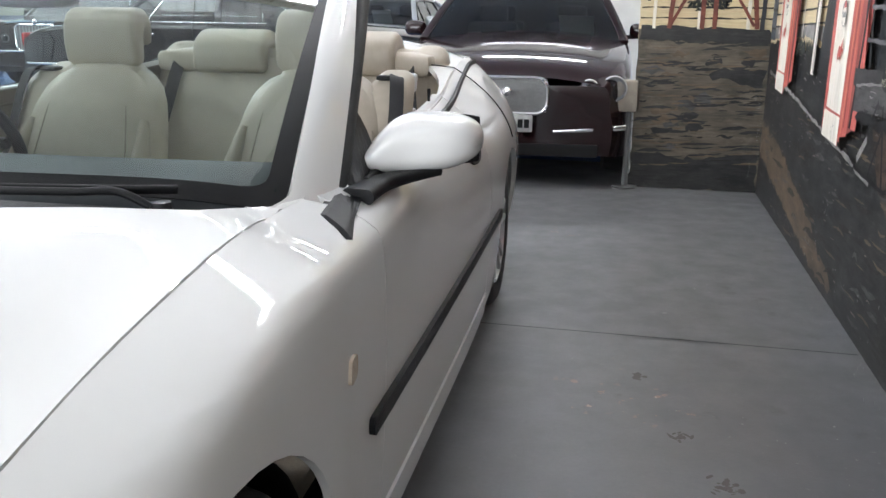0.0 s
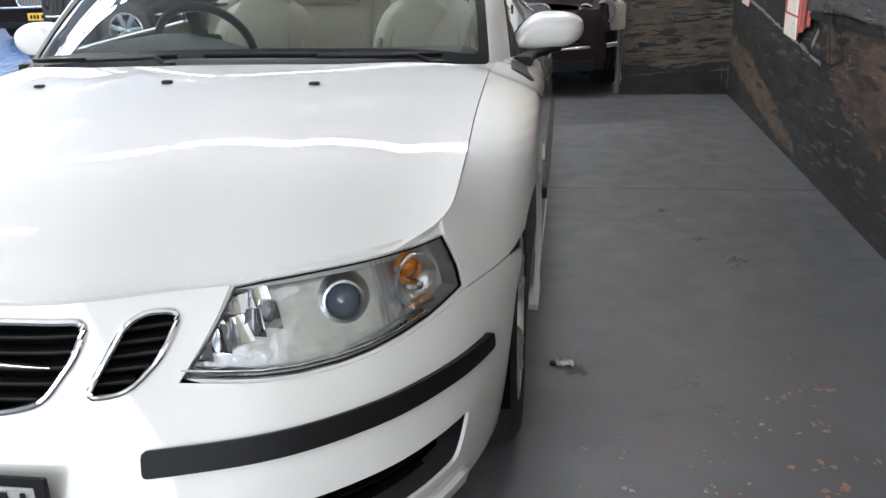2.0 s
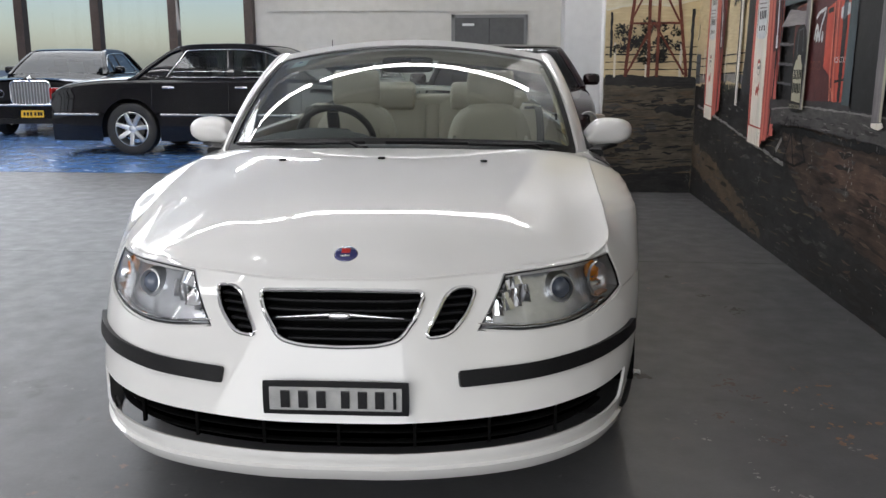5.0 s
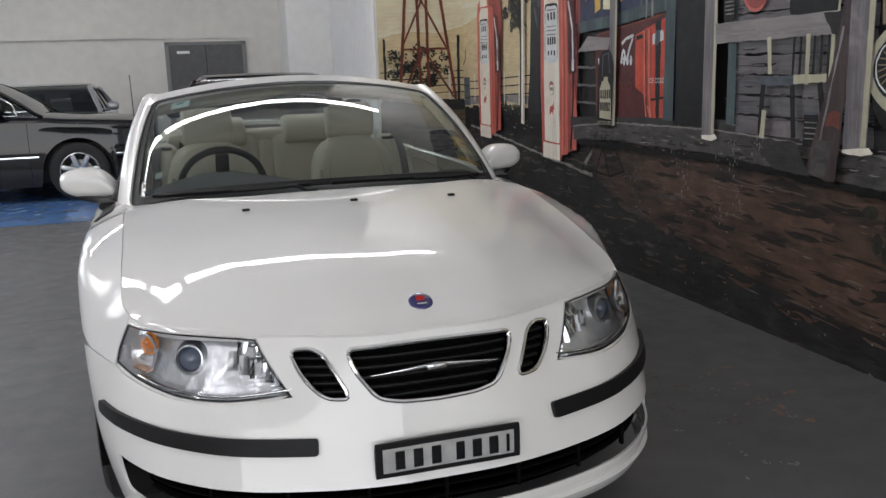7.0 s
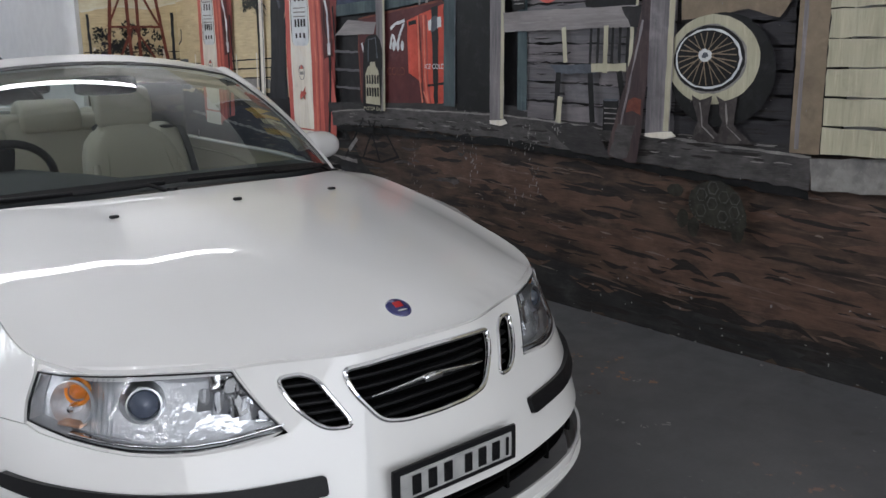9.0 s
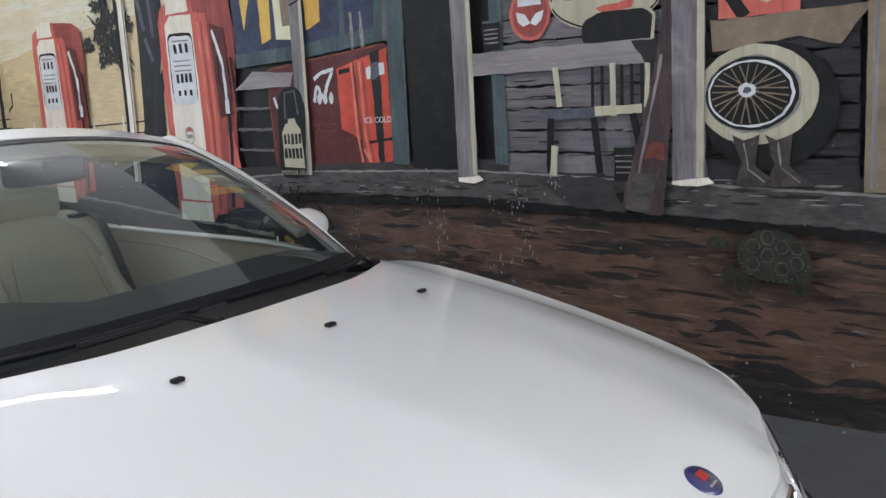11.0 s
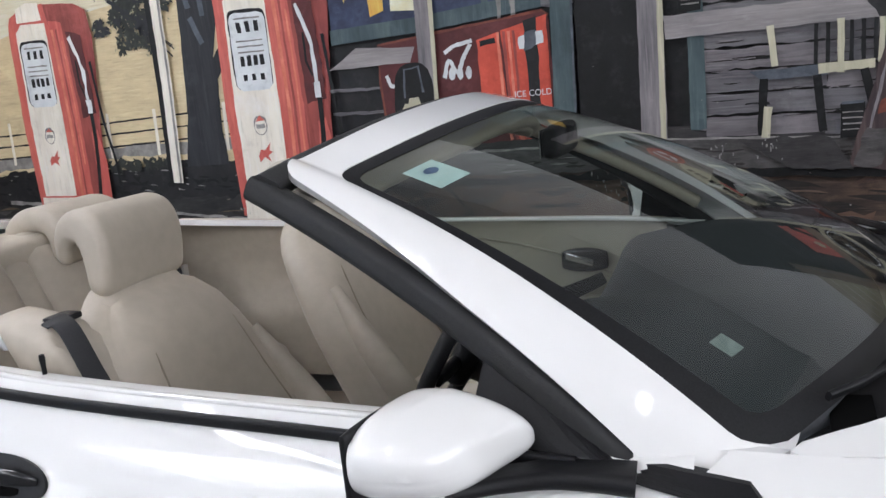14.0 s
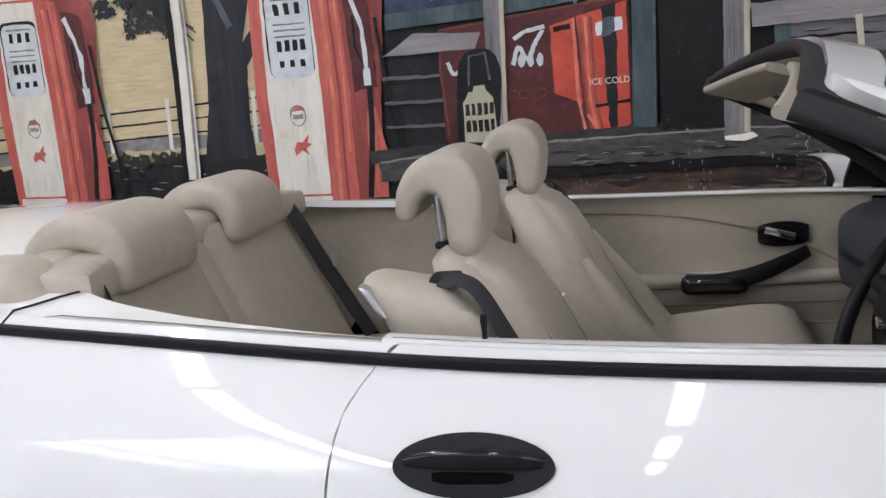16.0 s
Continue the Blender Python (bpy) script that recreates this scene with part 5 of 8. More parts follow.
for s in (1, -1):
    chair = front_seat(s)
    if s > 0:
        chair.location.y = -0.035
    rs = part("rear_seat", rbox(0.56, 0.46, 0.16, 0.06, 8, at=(s * 0.33, 3.36, 0.48)), leather, car, "beige leather rear seat with a wide head rest")

    def rback(x, y, z, p):
        h = (z + 1) / 2
        return (p[0], p[1] + 0.26 * h - 0.02 * abs(x) ** 2, p[2] - 0.02 * x * x)

    part("backrest", rbox(0.56, 0.16, 0.60, 0.07, 9, rback, at=(s * 0.315, 3.50, 0.765)), leather, rs)

    hp = spline([(3.622, 0.985), (3.625, 1.03), (3.646, 1.070), (3.700, 1.090), (3.765, 1.082), (3.815, 1.050)], 5)
    part("head_rest", pad([(s * 0.275, y, z) for y, z in hp], lambda t: 0.325 - 0.02 * t, lambda t: float(np.interp(t, (0, 0.3, 0.7, 1), (0.058, 0.080, 0.080, 0.070))), 0.030), leather, rs, "padded beige head rest", angle=80)
    blt = [(s * 0.490, 3.645, 1.02), (s * 0.50, 3.60, 0.98), (s * 0.53, 3.52, 0.80), (s * 0.56, 3.40, 0.56)]
    part("seat_belt", sweep(spline(blt, 6), rrect(0.050, 0.004, 0.0015), (-s * 0.6, -0.8, 0.25)), belt_web, rs, "black rear seat belt")
    part("belt_buckle", rbox(0.026, 0.012, 0.05, 0.004, 3, at=(s * 0.537, 3.49, 0.82)), alloy, rs, "steel belt buckle")
    part("belt_outlet", rbox(0.075, 0.05, 0.03, 0.012, 4, at=(s * 0.500, 3.645, 1.005)), black_trim, rs)
    part("shoulder_pad", rbox(0.17, 0.20, 0.24, 0.075, 8, lambda x, y, z, p: (p[0], p[1] + 0.05 * z, p[2]), at=(s * 0.545, 3.735, 0.955)), leather, rs)
part("rear_shelf", rbox(1.18, 0.26, 0.10, 0.04, 8, lambda x, y, z, p: (p[0] * (1 - 0.18 * max(0, y)), p[1] - 0.10 * x * x, p[2]), at=(0, 3.80, 1.0)), leather, car, "beige shelf behind the rear seats")
part("seat_bolster", rbox(0.12, 0.14, 0.58, 0.05, 6, lambda x, y, z, p: (p[0], p[1] + 0.13 * z, p[2]), at=(0, 3.62, 0.74)), leather, car, "beige middle bolster")

# ---- the painted wall ----
def pm(name, c1, c2, scale=9.0, stretch=(1, 1, 1), big=0.18):
    """Brushed wall paint: two tones, long strokes, lighter and darker dabs, a thin dull varnish."""
    m = bpy.data.materials.new("mural_" + name)
    m.use_nodes = True
    nt, L = m.node_tree, m.node_tree.links
    b = nt.nodes["Principled BSDF"]
    b.inputs["Roughness"].default_value, b.inputs["Specular IOR Level"].default_value = 0.45, 0.22
    co = nt.nodes.new("ShaderNodeTexCoord").outputs["Object"]

    def noise(sc, st, detail, rough=0.6):
        mp, n = nt.nodes.new("ShaderNodeMapping"), nt.nodes.new("ShaderNodeTexNoise")
        mp.inputs["Scale"].default_value = st
        n.inputs["Scale"].default_value, n.inputs["Detail"].default_value, n.inputs["Roughness"].default_value = sc, detail, rough
        L.new(co, mp.inputs[0])
        L.new(mp.outputs[0], n.inputs["Vector"])
        return n.outputs[0]

    def mixc(f, a, c):
        n = nt.nodes.new("ShaderNodeMix")
        n.data_type = "RGBA"
        L.new(f, n.inputs[0])
        for sock, v in ((n.inputs[6], a), (n.inputs[7], c)):
            if isinstance(v, tuple):
                sock.default_value = (*v, 1)
            else:
                L.new(v, sock)
        return n.outputs[2]

    def rng(src, a, c, lo, hi):
        n = nt.nodes.new("ShaderNodeMapRange")
        for k, v in zip(("From Min", "From Max", "To Min", "To Max"), (a, c, lo, hi)):
            n.inputs[k].default_value = v
        L.new(src, n.inputs[0])
        return n.outputs[0]

    c1, c2 = tuple(min(0.85, v * 0.95) for v in c1), tuple(min(0.85, v * 0.95) for v in c2)
    light = tuple(min(0.8, v * 1.35 + 0.02) for v in c1)
    dark = tuple(v * 0.62 for v in c2)
    col = mixc(rng(noise(scale, stretch, 6), 0.34, 0.66, 0, 1), c2, c1)
    stroke = noise(scale * 4, tuple(v * (0.35 if v <= min(stretch) else 1.6) for v in stretch), 5, 0.7)
    col = mixc(rng(stroke, 0.54, 0.74, 0, 0.55), col, light)
    col = mixc(rng(stroke, 0.46, 0.26, 0, 0.6), col, dark)
    dab = noise(3.0, (1, 1, 1.4), 9, 0.72)
    col = mixc(rng(dab, 0.57, 0.75, 0, 0.4 + big), col, light)
    col = mixc(rng(dab, 0.43, 0.27, 0, 0.4 + big), col, dark)
    L.new(col, b.inputs["Base Color"])
    bp = nt.nodes.new("ShaderNodeBump")
    bp.inputs["Strength"].default_value, bp.inputs["Distance"].default_value = 0.25, 0.004
    L.new(stroke, bp.inputs["Height"])
    L.new(bp.outputs[0], b.inputs["Normal"])
    return m


P_SAND = pm("sand", (0.679, 0.554, 0.339), (0.566, 0.453, 0.277), 4, (1, 1, 3))
P_SKY = pm("sky", (0.697, 0.679, 0.521), (0.656, 0.566, 0.385), 2.5, (1, 1, 5))
P_CLOUD = pm("cloud", (0.697, 0.697, 0.622), (0.697, 0.634, 0.476), 3, (1, 1, 5))
P_DARK = pm("shade", (0.024, 0.023, 0.024), (0.014, 0.014, 0.015), 6)
P_BLACK = pm("black", (0.011, 0.011, 0.012), (0.008, 0.008, 0.008), 8)
P_RED = pm("red", (0.6, 0.15, 0.118), (0.47, 0.098, 0.078), 7, (1, 1, 0.4))
P_RED2 = pm("dark_red", (0.36, 0.085, 0.07), (0.22, 0.052, 0.046), 7, (1, 1, 0.4))
P_ORANGE = pm("orange_red", (0.7, 0.23, 0.155), (0.58, 0.155, 0.1), 9)
P_COOLER = pm("cooler_red", (0.117, 0.030, 0.030), (0.076, 0.022, 0.023), 6)
P_BOX = pm("box_red", (0.62, 0.1, 0.062), (0.48, 0.07, 0.045), 8)
P_WHITE = pm("white", (0.850, 0.800, 0.690), (0.718, 0.662, 0.566), 8, (1, 1, 0.4))
P_DIAL = pm("dial", (0.718, 0.745, 0.745), (0.580, 0.607, 0.621), 9)
P_WOOD = pm("grey_wood", (0.281, 0.259, 0.264), (0.128, 0.119, 0.128), 16, (1, 1, 0.15))
P_BEAM = pm("beam_wood", (0.315, 0.289, 0.285), (0.204, 0.187, 0.191), 12, (1, 0.2, 1))
P_CREAM = pm("cream", (0.510, 0.484, 0.357), (0.425, 0.399, 0.289), 9, (1, 1, 0.3))
P_BOARD = pm("siding", (0.174, 0.166, 0.174), (0.098, 0.093, 0.102), 12, (1, 0.15, 1))
P_BOARD2 = pm("siding_pale", (0.221, 0.200, 0.208), (0.119, 0.111, 0.119), 12, (1, 0.15, 1))
P_SHADEBOARD = pm("siding_shade", (0.051, 0.049, 0.054), (0.024, 0.023, 0.026), 12, (1, 0.15, 1))
P_TEAL = pm("teal", (0.086, 0.121, 0.127), (0.050, 0.075, 0.083), 9, (1, 1, 0.3))
P_KERB = pm("kerb", (0.098, 0.092, 0.089), (0.047, 0.044, 0.044), 9, (1, 1, 2), 0.3)
P_PORCH = pm("porch", (0.051, 0.048, 0.048), (0.030, 0.028, 0.029), 9, (1, 1, 3))
P_DIRT = pm("dirt", (0.112, 0.073, 0.054), (0.024, 0.021, 0.020), 3.2, (1, 1, 3.6), 0.45)
P_DIRT2 = pm("dirt_brown", (0.136, 0.083, 0.060), (0.070, 0.045, 0.036), 5, (1, 1, 4), 0.35)
P_SLAB = pm("slab", (0.041, 0.040, 0.039), (0.019, 0.019, 0.019), 5, (1, 1, 2), 0.35)
P_OCHRE = pm("ochre", (0.150, 0.108, 0.070), (0.075, 0.058, 0.042), 5, (1, 1, 2), 0.3)
P_BROWN = pm("brown_post", (0.089, 0.060, 0.058), (0.038, 0.028, 0.031), 9, (1, 1, 0.25))
P_TAN = pm("tan", (0.255, 0.200, 0.140), (0.187, 0.145, 0.102), 8)
P_LEAF = pm("leaf", (0.040, 0.042, 0.034), (0.022, 0.024, 0.020), 25)
P_LEAF2 = pm("leaf_light", (0.30, 0.29, 0.20), (0.2, 0.2, 0.14), 25)
P_TRUNK = pm("trunk", (0.035, 0.036, 0.040), (0.020, 0.021, 0.024), 12, (1, 1, 0.2))
P_YELLOW = pm("yellow", (0.697, 0.509, 0.113), (0.622, 0.317, 0.068), 10, (1, 1, 0.4))
P_PALE = pm("pale_yellow", (0.697, 0.697, 0.543), (0.697, 0.634, 0.385), 10)
P_BLUE = pm("night_blue", (0.048, 0.062, 0.117), (0.030, 0.037, 0.069), 10)
P_RUST = pm("rust", (0.20, 0.060, 0.038), (0.11, 0.035, 0.026), 14)
P_PIER = pm("pier_earth", (0.150, 0.125, 0.092), (0.060, 0.052, 0.042), 4, (1, 1, 3.2), 0.35)
P_BOOT = pm("boot", (0.075, 0.065, 0.062), (0.035, 0.03, 0.03), 20)
P_TURTLE = pm("turtle", (0.045, 0.044, 0.034), (0.02, 0.02, 0.016), 22)
P_CHIP = pm("bare_plaster", (0.30, 0.29, 0.28), (0.20, 0.195, 0.19), 30)
P_GREYLINE = pm("grey_line", (0.30, 0.29, 0.27), (0.18, 0.17, 0.165), 14)
P_BARREL = pm("barrel", (0.11, 0.125, 0.15), (0.065, 0.075, 0.09), 12)

mural = root("mural", pose(WX, 0, 0), "hand-painted wall mural of an old roadside service station", "mural")
LAYER = [0]
RNG = random.Random(7)


def paint(name, pts, material, jit=0.003, pier=False, label="", curve=False, step=0.09):
    """One painted patch: an outline in (along, up), its edge a little uneven as brushwork is."""
    LAYER[0] += 1
    if curve:
        pts = [tuple(p) for p in spline(pts, 5, True)]
    lp = resample(pts, 0.05)
    lp = np.array([(a + RNG.gauss(0, jit * 0.5), b + RNG.gauss(0, jit * 0.5)) for a, b in lp])
    co, fs, _ = fill(lp, (), 0.5)
    d = 0.0020 + 0.00022 * LAYER[0]
    if pier:
        V = [(a - WX, PY - d, b) for a, b in co]
    else:
        V = [(-d, a, b) for a, b in co]
    F = [tuple(int(i) for i in f) for f in fs]
    n = Vector(V[F[0][1]]) - Vector(V[F[0][0]])
    nn = n.cross(Vector(V[F[0][2]]) - Vector(V[F[0][0]]))
    if (nn.y if pier else nn.x) > 0:
        F = [f[::-1] for f in F]
    return mesh_object(name, V, F, material, mural, False, label)


def line(name, pts, w, material, jit=0.002, pier=False):
    """A brush line of width w through the points."""
    p = np.array(pts, float)
    t = np.gradient(p, axis=0)
    t /= np.linalg.norm(t, axis=1)[:, None] + 1e-9
    n = np.column_stack([-t[:, 1], t[:, 0]]) * w / 2
    return paint(name, list(map(tuple, p + n)) + list(map(tuple, (p - n)[::-1])), material, jit, pier)


def oval(cy, cz, ry, rz, n=28, a0=0.0):
    return [(cy + ry * math.cos(2 * math.pi * k / n + a0), cz + rz * math.sin(2 * math.pi * k / n + a0)) for k in range(n)]


def rect(y0, y1, z0, z1):
    return [(y0, z0), (y1, z0), (y1, z1), (y0, z1)]


def strokes(name, n, y0, y1, z0, z1, long, thick, material, slope=0.0, pier=False):
    V, F = [], []
    LAYER[0] += 1
    d = 0.0020 + 0.00022 * LAYER[0]
    for k in range(n):
        y, z = RNG.uniform(y0, y1), RNG.uniform(z0, z1)
        ln, th = long * RNG.uniform(0.3, 1.2), thick * RNG.uniform(0.4, 1.3)
        bend, base = RNG.uniform(-0.4, 0.4) * th, len(V)
        m = 7
        for side in (1, -1):
            for j in (range(m) if side > 0 else range(m - 1, -1, -1)):
                t = j / (m - 1) * 2 - 1
                w = th * (1 - abs(t) ** 2.5) * RNG.uniform(0.35, 1.0) * 0.5 + 0.0006
                a, b = y + t * ln / 2, z + side * w + bend * (1 - t * t) * 2 + slope * t * ln / 2
                V.append((a - WX, PY - d - k * 1e-6, b) if pier else (-d - k * 1e-6, a, b))
        F.append(tuple(range(base, base + 2 * m)))
    ob = mesh_object(name, V, [f[::-1] for f in F] if pier else F, material, mural, False)
    ob["kind"] = "stuff"
    return ob


P_STREAK = pm("streak", (0.165, 0.112, 0.088), (0.110, 0.077, 0.062), 9, (1, 1, 3))
P_SOOT = pm("soot", (0.030, 0.026, 0.024), (0.020, 0.018, 0.017), 9, (1, 1, 3))
P_DUST = pm("dust", (0.200, 0.165, 0.140), (0.140, 0.116, 0.100), 14)
TOP = 3.2
# ground and backgrounds
paint("painted_dirt", [(-5, 0.0), (3.9, 0.0), (3.9, 0.95), (-5, 0.90)], P_DIRT)
paint("painted_slab", [(3.2, 0.0), (6.65, 0.0), (6.65, 0.98), (3.9, 0.98), (3.55, 0.6), (2.9, 0.3)], P_SLAB)
paint("painted_ochre", [(6.62, 0.52), (5.6, 0.42), (4.6, 0.22), (4.0, 0.06), (4.4, 0.03), (5.2, 0.12), (6.6, 0.30)], P_OCHRE, 0.02)
paint("painted_dirt_patch", [(2.9, 0.80), (2.0, 0.72), (1.2, 0.62), (1.3, 0.52), (2.2, 0.58), (3.0, 0.66)], P_DIRT2, 0.02)
paint("painted_dirt_patch", [(1.9, 0.44), (1.0, 0.50), (0.1, 0.40), (-1.5, 0.36), (-1.5, 0.22), (0.4, 0.20), (1.2, 0.26)], P_DIRT2, 0.02)
paint("painted_dirt_patch", [(0.7, 0.62), (-0.4, 0.60), (-2, 0.55), (-2, 0.70), (0.0, 0.72)], P_DIRT2, 0.02)
paint("painted_shade", [(3.4, 0.0), (1.5, 0.0), (0.2, 0.0), (-4, 0.0), (-4, 0.10), (0.3, 0.12), (1.4, 0.20), (2.4, 0.34), (3.1, 0.42)], P_SLAB, 0.02)
for long, thick, mt, n in ((0.45, 0.050, P_DIRT2, 70), (0.34, 0.036, P_SOOT, 80), (0.16, 0.014, P_SOOT, 110), (0.24, 0.016, P_STREAK, 70), (0.10, 0.008, P_DUST, 50)):
    strokes("dirt_stroke", n, -2.2, 2.5, 0.15, 0.76, long, thick, mt, 0.05)
strokes("dirt_stroke", 90, -2.0, 3.4, 0.02, 0.20, 0.34, 0.040, P_SOOT, 0.03)
for long, thick, mt, n in ((0.26, 0.040, P_SOOT, 90), (0.22, 0.030, P_KERB, 60), (0.20, 0.014, P_OCHRE, 50), (0.08, 0.008, P_DUST, 40)):
    strokes("slab_stroke", n, 2.5, 6.5, 0.05, 0.82, long, thick, mt, -0.03)
paint("painted_sky", [(4.0, 1.0), (6.65, 1.0), (6.65, TOP), (4.0, TOP)], P_SKY)
for y, z, w, h in ((6.1, 2.22, 0.5, 0.03), (5.6, 2.12, 0.4, 0.02), (6.3, 2.02, 0.3, 0.02), (5.3, 2.3, 0.4, 0.03)):
    paint("painted_cloud", oval(y, z, w, h), P_CLOUD, 0.01)
paint("painted_hill", [(6.65, 1.0), (6.65, 1.84), (6.3, 1.86), (5.94, 1.93), (5.5, 1.96), (5.1, 2.0), (4.2, 2.02), (4.2, 1.0)], P_SAND)
line("hill_edge", [(6.65, 1.845), (6.3, 1.865), (5.94, 1.935), (5.5, 1.965), (5.1, 2.005)], 0.014, P_CLOUD)
paint("painted_hedge", [(6.65, 0.84), (4.2, 0.84), (4.2, 1.02), (4.9, 1.07), (5.3, 1.03), (5.9, 1.06), (6.65, 1.03)], P_DARK, 0.02)
paint("painted_verge", [(6.65, 1.05), (5.3, 1.10), (4.2, 1.10), (4.2, 1.16), (5.3, 1.17), (6.65, 1.13)], P_GREYLINE, 0.01)
paint("painted_shop", [(3.95, 0.96), (0.2, 0.92), (0.2, TOP), (3.95, TOP)], P_DARK)
strokes("hedge_stroke", 90, 4.25, 6.6, 0.86, 1.05, 0.10, 0.030, P_BLACK, 0.1)
strokes("hedge_stroke", 46, 4.25, 6.6, 0.88, 1.07, 0.06, 0.010, P_GREYLINE, 0.1)
# fence
for z in (1.17, 1.245, 1.315):
    line("fence_rail", [(6.64, z - 0.03), (5.9, z - 0.02), (5.3, z), (4.5, z + 0.02)], 0.010, P_BLACK)
for y in (6.2, 5.38, 5.02, 4.52):
    line("fence_post", [(y + 0.01, 1.10), (y, 1.37)], 0.022, P_WHITE)
# barrel and cactus
paint("painted_barrel", rect(6.36, 6.60, 1.06, 1.33), P_BARREL)
for z in (1.13, 1.25):
    line("barrel_hoop", [(6.36, z), (6.60, z)], 0.012, P_BLACK)
line("painted_cactus", [(6.56, 1.33), (6.57, 1.72)], 0.03, P_TRUNK)
line("painted_cactus", [(6.56, 1.45), (6.48, 1.50), (6.47, 1.60)], 0.02, P_TRUNK)
# tree
paint("painted_trunk", [(4.84, 1.02), (4.78, 1.3), (4.76, 1.55), (4.74, 1.8), (4.72, 2.3), (4.44, 2.3), (4.46, 1.9), (4.54, 1.62), (4.42, 1.75), (4.36, 1.72), (4.53, 1.5), (4.55, 1.25), (4.54, 1.02)], P_TRUNK)
for a, b in (((4.72, 2.2), (4.66, 1.9)), ((4.60, 2.25), (4.57, 1.85)), ((4.66, 1.85), (4.60, 1.70))):
    line("painted_bark", [a, b], 0.035, P_BARREL)


def leaves(cx, cz, rx, rz, n, material, size, pier=False):
    V, F = [], []
    LAYER[0] += 1
    d = 0.0020 + 0.00022 * LAYER[0]
    for k in range(n):
        a, r = RNG.uniform(0, 6.283), math.sqrt(RNG.random())
        y, z = cx + rx * r * math.cos(a), cz + rz * r * math.sin(a)
        t, s1 = RNG.uniform(0, 3.14), size * RNG.uniform(0.6, 1.4)
        s2 = s1 * 0.45
        base = len(V)
        for u, v in ((s1, 0), (0, s2), (-s1, 0), (0, -s2)):
            p, q = y + u * math.cos(t) - v * math.sin(t), z + u * math.sin(t) + v * math.cos(t)
            V.append((p - WX, PY - d, q) if pier else (-d - k * 1e-6, p, q))
        F.append((base, base + 1, base + 2, base + 3))
    ob = mesh_object("painted_leaves", V, F, material, mural, False)
    ob["kind"] = "stuff"
    return ob


for k in range(46):
    a, q = RNG.uniform(0, 6.283), RNG.random() ** 0.6
    cy, cz = 5.06 + 0.27 * q * math.cos(a), 1.93 + 0.29 * q * math.sin(a)
    leaves(cy, cz, RNG.uniform(0.03, 0.075), RNG.uniform(0.03, 0.06), 30, P_LEAF if k % 3 else P_TRUNK, 0.022)
leaves(5.08, 1.95, 0.30, 0.30, 60, P_LEAF2, 0.010)
for k in range(14):
    a = RNG.uniform(2.6, 5.4)
    line("painted_twig", [(4.86 + 0.02 * k % 0.1, 1.85), (5.02, 1.88), (5.06 + 0.28 * math.cos(a - 1.9), 1.93 + 0.28 * math.sin(a))], 0.008, P_TRUNK)
leaves(5.22, 1.05, 0.34, 0.03, 90, P_LEAF, 0.030)
line("painted_pole", [(4.925, 2.4), (4.935, 1.5), (4.955, 0.93)], 0.035, P_BLACK)
line("painted_pole", [(4.860, 2.4), (4.880, 1.5), (4.910, 0.93)], 0.072, P_WHITE)
line("pole_shade", [(4.835, 2.4), (4.862, 1.5), (4.892, 0.93)], 0.016, P_GREYLINE)


